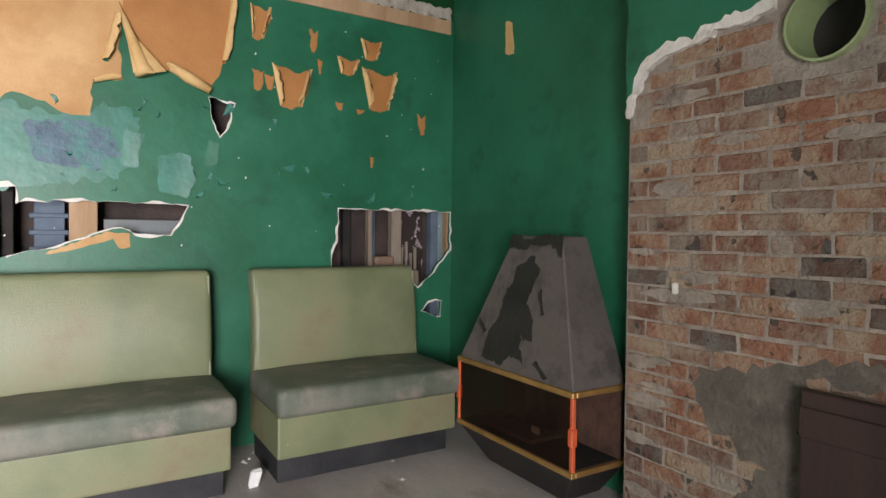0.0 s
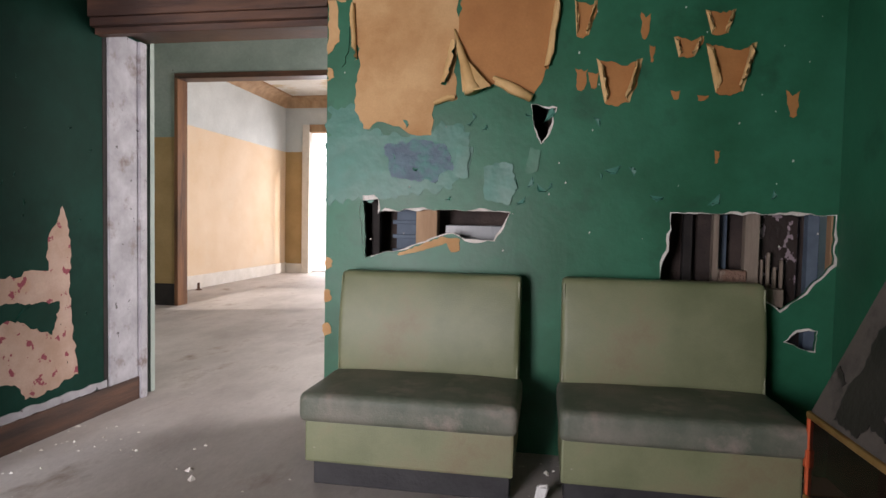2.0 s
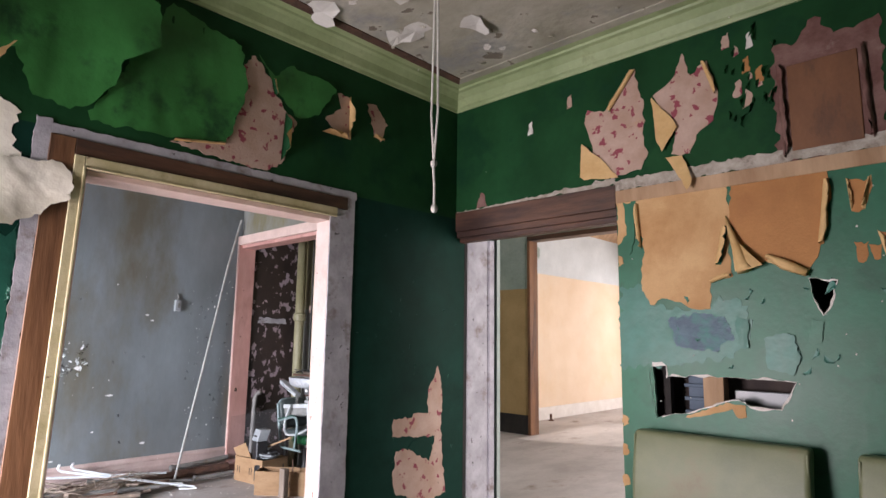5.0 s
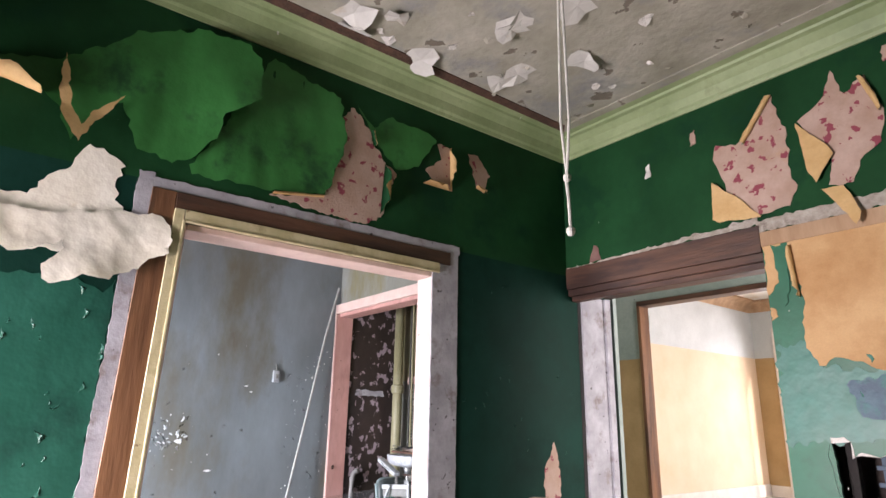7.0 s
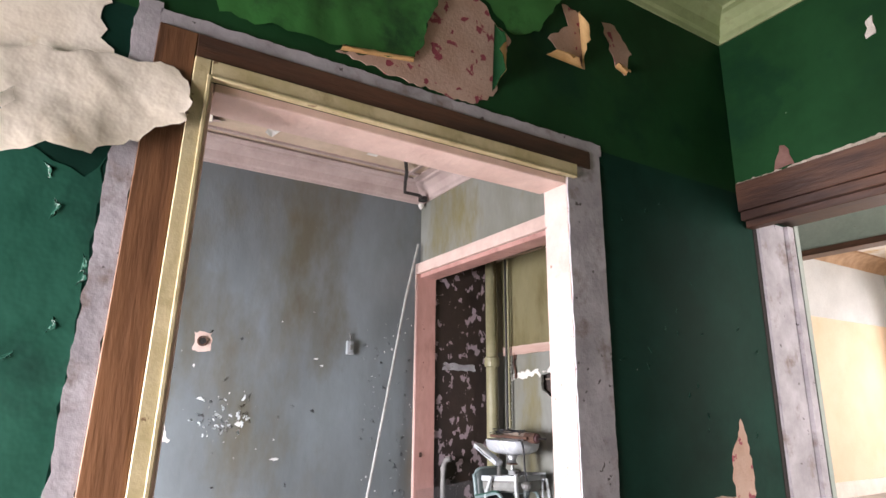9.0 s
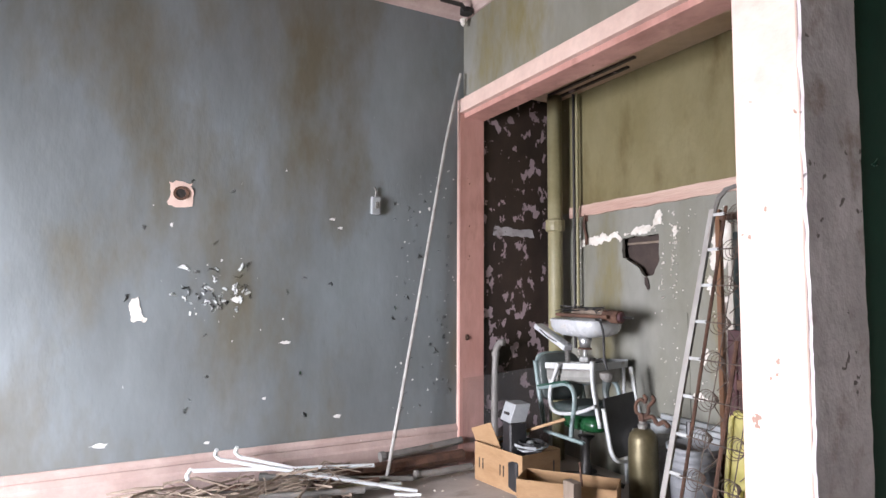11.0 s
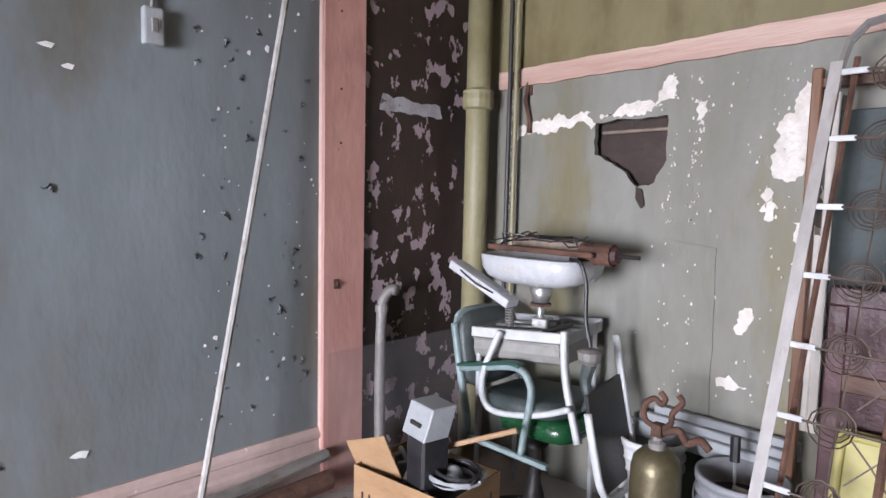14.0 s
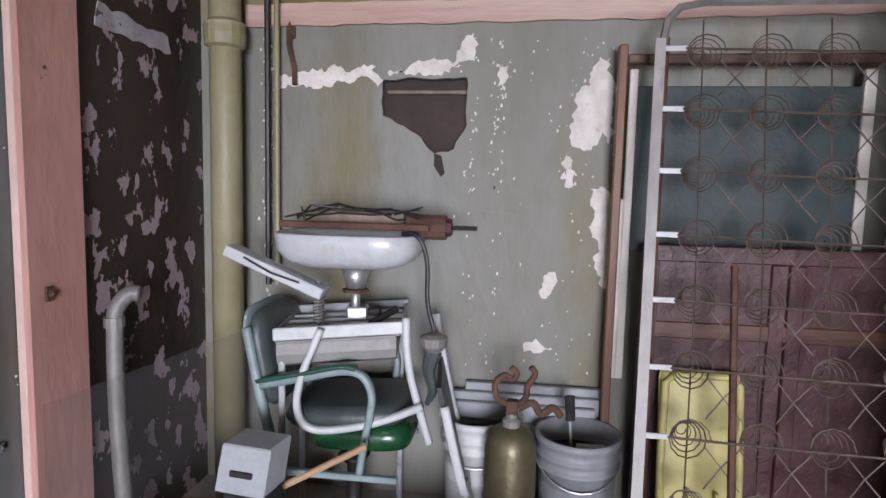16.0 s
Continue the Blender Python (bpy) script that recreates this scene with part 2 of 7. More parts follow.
RUSTRED = material("orange_red_corner_post", (0.50, 0.075, 0.02), (0.62, 0.12, 0.04), 8, 0.45, 0.1, 40)
# black for sooty parts and for the painted darkness of gaps and slots
SOOTSHADE = material("soot_and_shade", (0.012, 0.010, 0.010), (0.03, 0.025, 0.022), 6, 0.9, 0.3, 40)
DARKBOARD = material("dark_stained_board", (0.022, 0.012, 0.010), (0.045, 0.024, 0.018), 5, 0.55, 0.2, 40, stretch=(1, 1, 0.2))
YELLOWWALL = material("yellow_wallpaper", (0.70, 0.52, 0.33), (0.76, 0.60, 0.43), 1.2, 0.7, 0.1, 40, stains=((0.72, 0.58, 0.42), 0.52, 1.0))
ICE = material("pale_blue_wall", (0.52, 0.56, 0.56), (0.62, 0.66, 0.66), 1.5, 0.7, 0.15, 30, spots=((0.35, 0.30, 0.25), 0.76, 6))
MINT = material("pale_mint_wall", (0.26, 0.33, 0.29), (0.36, 0.42, 0.38), 2, 0.7, 0.3, 25, spots=((0.08, 0.06, 0.05), 0.74, 8))
OCHRE = material("ochre_wall", (0.36, 0.24, 0.10), (0.44, 0.30, 0.14), 2, 0.7, 0.15, 30)
STAINCEIL = material("water_stained_ceiling", (0.62, 0.60, 0.54), (0.72, 0.70, 0.65), 2, 0.8, 0.3, 14, stains=((0.48, 0.33, 0.12), 0.53, 1.4))
WHITETRIM = material("white_trim", (0.66, 0.62, 0.55), (0.76, 0.72, 0.66), 4, 0.5, 0.1, 30)
OUTSIDE = material("bright_ground", (0.45, 0.42, 0.38), (0.55, 0.52, 0.48), 2, 0.9, 0.2, 20)
# near-black colour holds the shade inside the wall cavities
DARKVOID = material("shade_dark_cavity", (0.035, 0.025, 0.022), (0.07, 0.05, 0.042), 5, 0.9, 0.4, 30)
SLATE = material("slate_blue_board", (0.07, 0.10, 0.14), (0.12, 0.16, 0.21), 5, 0.7, 0.2, 30)
STEEL = material("galvanised_steel", (0.42, 0.43, 0.43), (0.58, 0.59, 0.58), 8, 0.38, 0.15, 40, metal=0.75, stains=((0.28, 0.26, 0.23), 0.6, 9))
DULLSTEEL = material("dull_grey_pipe", (0.16, 0.155, 0.145), (0.26, 0.25, 0.235), 7, 0.6, 0.25, 40, metal=0.3, stains=((0.2, 0.13, 0.08), 0.6, 8))
CONDUIT = material("white_conduit", (0.60, 0.64, 0.66), (0.72, 0.75, 0.76), 7, 0.45, 0.1, 40)
RUST = material("rusted_iron", (0.06, 0.030, 0.020), (0.13, 0.065, 0.042), 12, 0.85, 0.5, 50)
OLIVEPIPE = material("olive_painted_pipe", (0.21, 0.19, 0.10), (0.29, 0.265, 0.155), 3, 0.5, 0.2, 30, spots=((0.10, 0.08, 0.05), 0.73, 14))
GREYENAMEL = material("dull_white_enamel", (0.34, 0.36, 0.37), (0.47, 0.49, 0.50), 6, 0.4, 0.12, 40, stains=((0.22, 0.19, 0.16), 0.56, 9))
ENAMEL = material("white_enamel", (0.42, 0.44, 0.455), (0.54, 0.56, 0.575), 4, 0.28, 0.08, 40, stains=((0.34, 0.31, 0.27), 0.58, 8), spots=((0.14, 0.10, 0.08), 0.74, 25))
GREENSTEEL = material("dark_green_vinyl_pad", (0.012, 0.055, 0.04), (0.025, 0.085, 0.06), 4, 0.4, 0.1, 60)
ALUM = material("satin_aluminium", (0.22, 0.26, 0.275), (0.32, 0.36, 0.375), 6, 0.42, 0.1, 50, metal=0.3, stains=((0.14, 0.14, 0.13), 0.6, 9))
PALEMETAL = material("pale_worn_metal", (0.26, 0.25, 0.235), (0.40, 0.39, 0.37), 9, 0.6, 0.2, 50, stains=((0.16, 0.10, 0.07), 0.58, 10))
RAILMETAL = material("worn_white_rail", (0.27, 0.255, 0.24), (0.41, 0.395, 0.375), 8, 0.5, 0.2, 50, stains=((0.22, 0.15, 0.11), 0.60, 9), stretch=(1, 1, 0.3))
CARD = material("corrugated_card", (0.27, 0.155, 0.075), (0.36, 0.225, 0.12), 4, 0.85, 0.15, 40, stretch=(1, 1, 3), stains=((0.24, 0.14, 0.07), 0.58, 4))
BLACKPLASTIC = material("black_plastic", (0.012, 0.012, 0.014), (0.028, 0.028, 0.03), 8, 0.45, 0.1, 60)
GREYPLASTIC = material("grey_plastic", (0.26, 0.28, 0.29), (0.34, 0.36, 0.37), 6, 0.5, 0.1, 60)
TEALMETAL = material("teal_grey_enamelled_metal", (0.15, 0.21, 0.21), (0.24, 0.31, 0.31), 6, 0.42, 0.1, 50, stains=((0.10, 0.12, 0.12), 0.6, 9), spots=((0.42, 0.45, 0.44), 0.70, 22))
BACKPAD = material("dark_worn_vinyl", (0.035, 0.05, 0.048), (0.075, 0.09, 0.088), 5, 0.42, 0.2, 60, stains=((0.12, 0.125, 0.12), 0.58, 7))
SHELLGREEN = material("glossy_green_shell", (0.006, 0.050, 0.018), (0.011, 0.080, 0.030), 4, 0.28, 0.08, 40, stains=((0.04, 0.06, 0.04), 0.6, 8))
WHITEMETAL = material("scuffed_white_metal", (0.42, 0.44, 0.44), (0.54, 0.56, 0.56), 6, 0.35, 0.1, 40, stains=((0.36, 0.33, 0.29), 0.6, 9), spots=((0.16, 0.13, 0.11), 0.74, 25))
DRAWERGREY = material("dusty_grey_drawer", (0.20, 0.20, 0.185), (0.30, 0.30, 0.28), 5, 0.45, 0.15, 50, stains=((0.14, 0.12, 0.10), 0.56, 7))
BRONZE = material("tarnished_bronze_tank", (0.10, 0.085, 0.045), (0.17, 0.145, 0.085), 5, 0.42, 0.15, 40, metal=0.55)
BUCKETGREY = material("grey_bucket_plastic", (0.20, 0.21, 0.225), (0.27, 0.285, 0.30), 5, 0.5, 0.1, 40)
BUCKETWHITE = material("white_bucket_plastic", (0.52, 0.53, 0.52), (0.64, 0.65, 0.64), 5, 0.5, 0.1, 40, stains=((0.4, 0.37, 0.3), 0.6, 5))
LEMON = material("lemon_plastic", (0.40, 0.36, 0.11), (0.52, 0.47, 0.19), 4, 0.5, 0.1, 40, stains=((0.30, 0.25, 0.10), 0.55, 5))
MAROON = material("maroon_paint", (0.045, 0.015, 0.017), (0.080, 0.030, 0.033), 2.5, 0.5, 0.3, 30, stains=((0.15, 0.115, 0.13), 0.62, 4))
BLANKET = material("dark_green_panel", (0.018, 0.034, 0.034), (0.04, 0.062, 0.060), 4, 0.6, 0.2, 30, spots=((0.3, 0.3, 0.28), 0.72, 9))
CORD = material("white_cord", (0.50, 0.48, 0.42), (0.62, 0.60, 0.54), 30, 0.8, 0.3, 120)
WIRE = material("rusty_wire", (0.07, 0.05, 0.04), (0.14, 0.105, 0.085), 14, 0.6, 0.2, 60, metal=0.3)
PAPER = material("scrap_paper", (0.62, 0.62, 0.60), (0.75, 0.75, 0.73), 9, 0.8, 0.2, 40)

# ---- building helpers ----


def finish(bm, name, mat_, smooth=False):
    bmesh.ops.recalc_face_normals(bm, faces=bm.faces)
    me = bpy.data.meshes.new(name)
    bm.to_mesh(me)
    bm.free()
    for m in mat_ if isinstance(mat_, (list, tuple)) else (mat_,):
        me.materials.append(m)
    if smooth:
        for p in me.polygons:
            p.use_smooth = True
    return me


def part(name, bm, mat_, parent=None, label="", smooth=False):
    ob = new(name, finish(bm, name, mat_, smooth))
    ob.parent = parent
    if label:
        ob["label"] = label
    return ob


def structure(name, bm, mat_, label, category, smooth=False):
    return tagged(part(name, bm, mat_, None, "", smooth), label, category, kind="structure")


def thing(name, place, label, category, group="", turn=0.0):
    ob = new(name)
    ob.empty_display_size = 0.1
    ob.matrix_world = pose(*place, 0, 0, turn)
    return tagged(ob, label, category, group)


def box(bm, a, b, bevel=0.0, seg=2):
    size = [b[i] - a[i] for i in range(3)]
    mid = [(a[i] + b[i]) / 2 for i in range(3)]
    made = bmesh.ops.create_cube(bm, size=1.0, matrix=Matrix.Translation(mid) @ Matrix.Diagonal((*size, 1)))
    if bevel:
        edges = {e for v in made["verts"] for e in v.link_edges}
        bmesh.ops.bevel(bm, geom=list(edges), offset=bevel, segments=seg, affect="EDGES", profile=0.6)
    return made["verts"]


def boxed(a, b, bevel=0.004, seg=1):
    bm = bmesh.new()
    box(bm, a, b, bevel, seg)
    return bm


def tube(bm, pts, r, n=8, closed=False):
    pts = [Vector(p) for p in pts]
    rings, up = [], None
    for i, p in enumerate(pts):
        a = pts[i - 1] if i or closed else p
        b = pts[(i + 1) % len(pts)] if i + 1 < len(pts) or closed else p
        d = (b - a).normalized()
        if up is None:
            up = d.orthogonal().normalized()
        up = (up - d * up.dot(d)).normalized()
        side = d.cross(up)
        rr = r(i / max(1, len(pts) - 1)) if callable(r) else r
        rings.append([bm.verts.new(p + (up * math.cos(k * math.tau / n) + side * math.sin(k * math.tau / n)) * rr) for k in range(n)])
    pairs = list(zip(rings, rings[1:])) + ([(rings[-1], rings[0])] if closed else [])
    for q, w in pairs:
        for k in range(n):
            bm.faces.new((q[k], q[(k + 1) % n], w[(k + 1) % n], w[k]))
    if not closed:
        bm.faces.new(rings[0][::-1])
        bm.faces.new(rings[-1])


def tubed(pts, r, n=8, closed=False):
    bm = bmesh.new()
    tube(bm, pts, r, n, closed)
    return bm


def bent(pts, k=5):
    """A smooth run through the given points."""
    p = [Vector(q) for q in pts]
    p = [p[0] * 2 - p[1]] + p + [p[-1] * 2 - p[-2]]
    out = []
    for i in range(1, len(p) - 2):
        for j in range(k):
            t = j / k
            a, b, c, d = p[i - 1:i + 3]
            out.append(0.5 * (2 * b + (c - a) * t + (2 * a - 5 * b + 4 * c - d) * t * t + (3 * b - a - 3 * c + d) * t ** 3))
    return out + [p[-2]]


def flat_bar(pts, w, h, across=(0, 1, 0), k=5):
    """A flat metal bar, w wide across and h thick, bent through the points."""
    run = bent(pts, k)
    side = Vector(across).normalized()
    bm = bmesh.new()
    rings = []
    for i, p in enumerate(run):
        d = (run[min(i + 1, len(run) - 1)] - run[max(i - 1, 0)]).normalized()
        sd = (side - d * side.dot(d)).normalized()
        up = d.cross(sd)
        c = 0.25 * h
        rings.append([bm.verts.new(p + sd * u + up * v) for u, v in ((-w / 2 + c, -h / 2), (w / 2 - c, -h / 2), (w / 2, -h / 2 + c), (w / 2, h / 2 - c), (w / 2 - c, h / 2), (-w / 2 + c, h / 2), (-w / 2, h / 2 - c), (-w / 2, -h / 2 + c))])
    for q, w_ in zip(rings, rings[1:]):
        for i in range(8):
            bm.faces.new((q[i], q[(i + 1) % 8], w_[(i + 1) % 8], w_[i]))
    bm.faces.new(rings[0][::-1])
    bm.faces.new(rings[-1])
    return bm


def lathe(bm, profile, centre=(0, 0, 0), n=24, tilt=None):
    """Turn a profile of (radius, height) about a vertical axis."""
    m = Matrix.Translation(centre) @ (tilt or Matrix())
    rings = []
    for r, z in profile:
        rings.append([bm.verts.new(m @ Vector((r * math.cos(k * math.tau / n), r * math.sin(k * math.tau / n), z))) for k in range(n)] if r > 1e-5 else [bm.verts.new(m @ Vector((0, 0, z)))])
    for q, w in zip(rings, rings[1:]):
        for k in range(n):
            a, b, c, d = q[k % len(q)], q[(k + 1) % len(q)], w[(k + 1) % len(w)], w[k % len(w)]
            vs = []
            for v in (a, b, c, d):
                if v not in vs:
                    vs.append(v)
            if len(vs) > 2:
                bm.faces.new(vs)


def lathed(profile, centre=(0, 0, 0), n=24, tilt=None):
    bm = bmesh.new()
    lathe(bm, profile, centre, n, tilt)
    return bm


PLANES = {
    "N": lambda u, v, d: (u, NY + d, v),
    "W": lambda u, v, d: (WX - d, u, v),
    "E": lambda u, v, d: (EX + d, u, v),
    "G": lambda u, v, d: (GX - d, u, v),
    "D": lambda u, v, d: (u, DY + d, v),
    "B": lambda u, v, d: (u, BY + d, v),
    "C": lambda u, v, d: (2.15 + d, u, v),
    "H": lambda u, v, d: (u, 8.3 + d, v),
    "Y": lambda u, v, d: (-5.75 - d, u, v),
    "Z": lambda u, v, d: (u, 14.4 + d, v),
    "S": lambda u, v, d: (u, SY - d, v),
    "U": lambda u, v, d: (-5.48 - d, u, v),
}


def rect(u0, v0, u1, v1):
    return [(u0, v0), (u1, v0), (u1, v1), (u0, v1)]


def doored(u0, v0, u1, v1, d0, d1, top):
    """A wall's outline with a doorway that reaches the floor."""
    return [(u0, v0), (d0, v0), (d0, top), (d1, top), (d1, v0), (u1, v0), (u1, v1), (u0, v1)]


def torn(loop, step=0.03, amount=0.012, seed=0.0):
    """The outline with its edges broken into short, uneven pieces."""
    out = []
    for i, a in enumerate(loop):
        b = loop[(i + 1) % len(loop)]
        d = Vector((b[0] - a[0], b[1] - a[1]))
        k = max(1, int(d.length / step))
        side = Vector((-d.y, d.x)).normalized() if d.length else Vector((0, 0))
        for j in range(k):
            p = Vector(a) + d * (j / k)
            w = noise.noise((p.x * 17 + seed, p.y * 17, seed)) + 0.6 * noise.noise((p.x * 51, p.y * 51 + seed, 3.1))
            out.append(tuple(p + side * (w * amount * 1.6 if j else 0)))
    return out


def slab(plane, outline, holes=(), d0=0.0, d1=0.02, bm=None):
    """A plate in a wall's plane, from depth d0 to d1 behind its face, with holes through it."""
    from mathutils.geometry import tessellate_polygon
    bm = bm or bmesh.new()
    to = PLANES[plane]
    loops = [list(outline)] + [list(h) for h in holes]
    flat = [p for lp in loops for p in lp]
    tris = tessellate_polygon([[Vector((p[0], p[1], 0)) for p in lp] for lp in loops])
    fronts = [bm.verts.new(to(u, v, d0)) for u, v in flat]
    backs = [bm.verts.new(to(u, v, d1)) for u, v in flat]
    for t in tris:
        if len(set(t)) == 3:
            bm.faces.new([fronts[i] for i in t])
            bm.faces.new([backs[i] for i in reversed(t)])
    at = 0
    for lp in loops:
        k = len(lp)
        for i in range(k):
            a, b = at + i, at + (i + 1) % k
            bm.faces.new((fronts[a], fronts[b], backs[b], backs[a]))
        at += k
    return bm


def curl(plane, root, way, length, radius, mats, name, parent, label="", tear=0.02, seed=0.0, taper=0.3, lift=0.004, turn_max=3.6):
    """A flap of paper that rolls off the wall: root = (u0, v0, u1, v1), way = (du, dv) along which it was torn."""
    to = PLANES[plane]
    a, b = Vector(root[:2]), Vector(root[2:])
    w = Vector(way).normalized()
    nu, ns = 10, 14
    bm = bmesh.new()
    layers = []
    for off in (0.0, 0.0022):
        grid = []
        for i in range(nu + 1):
            f = i / nu
            row = []
            long = length * (1 - taper * abs(2 * f - 1) ** 1.5 + 0.35 * noise.noise((f * 5 + seed, seed, 1)))
            for j in range(ns + 1):
                s = long * j / ns
                th = min(s / radius, turn_max)
                shrink = 1 - 0.25 * taper * (j / ns)
                mid = a.lerp(b, 0.5 + (f - 0.5) * shrink)
                along = radius * math.sin(th) + (s - radius * th if s > radius * turn_max else 0) * 0.2
                out = radius * (1 - math.cos(th)) + lift
                q = mid + w * along + Vector((noise.noise((f * 7, j * 0.6, seed)), noise.noise((j * 0.7, f * 6, seed + 5)))) * tear * 0.5 * (j / ns)
                nrm = out + off * math.cos(th)
                q2 = q - w * off * math.sin(th)
                row.append(bm.verts.new(to(q2.x, q2.y, -nrm)))
            grid.append(row)
        layers.append(grid)
    for g, idx in zip(layers, (0, 1)):
        for i in range(nu):
            for j in range(ns):
                f = bm.faces.new((g[i][j], g[i + 1][j], g[i + 1][j + 1], g[i][j + 1]))
                f.material_index = idx
                f.smooth = True
    me = bpy.data.meshes.new(name)
    bm.to_mesh(me)
    bm.free()
    for m in mats:
        me.materials.append(m)
    ob = new(name, me)
    ob.parent = parent
    if label:
        ob["label"] = label
    return ob


def prism(plane, profile, u0, u1):
    """A moulding along a wall: profile of (out from the wall, height)."""
    to = PLANES[plane]
    bm = bmesh.new()
    ends = [[bm.verts.new(to(u, z, -o)) for o, z in profile] for u in (u0, u1)]
    k = len(profile)
    for i in range(k):
        bm.faces.new((ends[0][i], ends[0][(i + 1) % k], ends[1][(i + 1) % k], ends[1][i]))
    bm.faces.new(ends[0])
    bm.faces.new(ends[1][::-1])
    return bm


# ---- large structure ----
bm = boxed((-9, SY - 3, FL - 0.2), (6, 15.2, FL), 0)
structure("floor", bm, FLOOR, "dusty pale worn floor strewn with plaster crumbs", "floor")
structure("ground", boxed((-60, -60, FL - 0.5), (60, 80, FL - 0.25), 0), OUTSIDE, "pale bare ground outside the building", "ground")

# green room: north wall with its broken-out holes
hole_l = torn([(-0.30, 1.49), (-0.275, 1.115), (-0.05, 1.17), (0.15, 1.25), (0.26, 1.275), (0.33, 1.24), (0.50, 1.235), (0.59, 1.40), (0.20, 1.41), (-0.19, 1.395), (-0.20, 1.47), (-0.23, 1.495)], 0.03, 0.008, 1)
hole_r = torn([(1.487, 1.41), (2.325, 1.41), (2.325, 1.15), (2.17, 0.97), (2.07, 0.89), (1.98, 0.95), (1.96, 0.99), (1.45, 0.99), (1.44, 1.1), (1.48, 1.2)], 0.03, 0.008, 2)
hole_s = torn([(2.10, 0.72), (2.16, 0.775), (2.26, 0.785), (2.25, 0.675), (2.17, 0.69)], 0.02, 0.01, 3)
hole_t = torn([(0.70, 2.02), (0.84, 2.0), (0.80, 1.88), (0.76, 1.80), (0.715, 1.90)], 0.02, 0.01, 4)
wall_n = structure("wall_north", slab("N", rect(-0.535, FL, EX, 2.76), [hole_l, hole_r, hole_s, hole_t], 0, 0.022), GREEN, "dark green painted wall with broken holes and peeling paper", "wall")
structure("wall_north_over", slab("N", rect(-0.535, 2.76, EX, TOP), [], 0, 0.022), DEEP, "dark green papered wall above the rail scar", "wall")
structure("wall_north_upper", slab("N", rect(WX, 2.805, -0.535, TOP), [], 0, 0.022), DEEP, "dark green papered wall above the doorway", "wall")
structure("wall_north_back", slab("N", rect(-0.535, FL, 6, TOP + 0.4), [], 0.545, 0.57), MINT, "pale mint wall of the hall", "wall")
structure("wall_north_end", boxed((-0.535, NY + 0.022, FL), (-0.51, NY + 0.545, TOP), 0), OLDWOOD, "rough end of the broken partition", "wall")
structure("wall_north_lintel", boxed((WX, NY + 0.022, 2.62), (-0.535, NY + 0.57, TOP + 0.4), 0), WOODH, "dark wooden lintel over the doorway", "lintel")
structure("cavity_back", slab("N", rect(-0.51, FL, EX, TOP), [], 0.30, 0.32), DARKVOID, "backing sheet of the wall cavity, coloured dark for its shade", "wall")

# west wall with the wide opening to the grey room
structure("wall_west_upper", slab("W", rect(SY, 2.75, 4.05, TOP), [], 0, 0.17), DEEP, "dark green papered wall above the opening", "wall")
wall_w = structure("wall_west", slab("W", [(SY, FL), (0.272, FL), (0.337, 2.55), (2.06, 2.55), (2.06, FL), (4.05, FL), (4.05, 2.75), (SY, 2.75)], [], 0, 0.17), SHADEDTEAL, "teal-green painted wall with torn patches, coloured darker for shade", "wall")
structure("wall_east", slab("E", rect(SY, FL, NY, TOP), [], 0, 0.2), GREEN, "dark green painted wall behind the stove", "wall")
structure("wall_south", slab("S", rect(-5.7, FL, 2.6, TOP), [rect(-2.05, 0.35, -0.75, 1.95), rect(-4.25, 0.35, -2.75, 1.95)], 0, 0.25), GREEN, "green wall with tall window openings", "wall")
structure("ceiling_green", boxed((WX - 0.17, SY, TOP), (EX + 0.2, NY + 0.022, TOP + 0.1), 0), CEIL, "stained pale ceiling with peeling paint", "ceiling")

# chimney breast
breast = structure("chimney_breast", slab("C", rect(-0.6, FL, 1.71, TOP), [[(0.887 + 0.125 * math.cos(a * math.tau / 24), 1.965 + 0.125 * math.sin(a * math.tau / 24)) for a in range(24)]], 0.0095, 0.3), MORTAR, "chimney breast of bare old brick with plaster broken away", "chimney breast")

# grey room
structure("wall_grey", slab("G", rect(SY, FL, DY + 0.01, 3.75), [], 0, 0.2), GREY, "grey-blue painted wall with chips and flaking paint", "wall")
structure("wall_grey_north", slab("D", doored(GX, FL, WX - 0.17, 3.75, -5.475, -2.9, 2.77), [], 0, 0.16), OLIVE, "grey-green wall over a wide pink-framed opening", "wall")
structure("ceiling_grey", boxed((GX - 0.2, SY, 3.75), (WX - 0.17, DY + 0.16, 3.85), 0), PINKCEIL, "flaking dusty pink ceiling with broken plaster", "ceiling")

# alcove
structure("wall_alcove_left", slab("U", rect(DY + 0.16, FL, BY, 3.3), [], 0, 0.22), UMBER, "dark brown wall with flaking paint", "wall")
hole_b = torn([(-4.69, 1.745), (-4.345, 1.755), (-4.34, 1.565), (-4.39, 1.47), (-4.47, 1.45), (-4.60, 1.56), (-4.69, 1.60)], 0.025, 0.008, 6)
wall_b = structure("wall_alcove_back", slab("B", rect(-5.48, FL, WX - 0.17, 2.0), [hole_b], 0, 0.03), OLIVE, "olive-grey wall with flaking white patches and a hole", "wall")
structure("wall_alcove_back_upper", slab("B", rect(-5.48, 2.0, WX - 0.17, 3.3), [], 0, 0.03), OLIVETOP, "ochre-stained olive wall above the rail", "wall")
structure("alcove_cavity", slab("B", rect(-5.48, FL, WX - 0.17, 3.3), [], 0.075, 0.09), DARKVOID, "backing sheet behind the broken wall, coloured dark for its shade", "wall")
structure("wall_alcove_right", boxed((WX - 0.34, DY + 0.16, FL), (WX - 0.17, BY + 0.09, 3.3), 0), OLIVE, "plain olive-grey end wall", "wall")
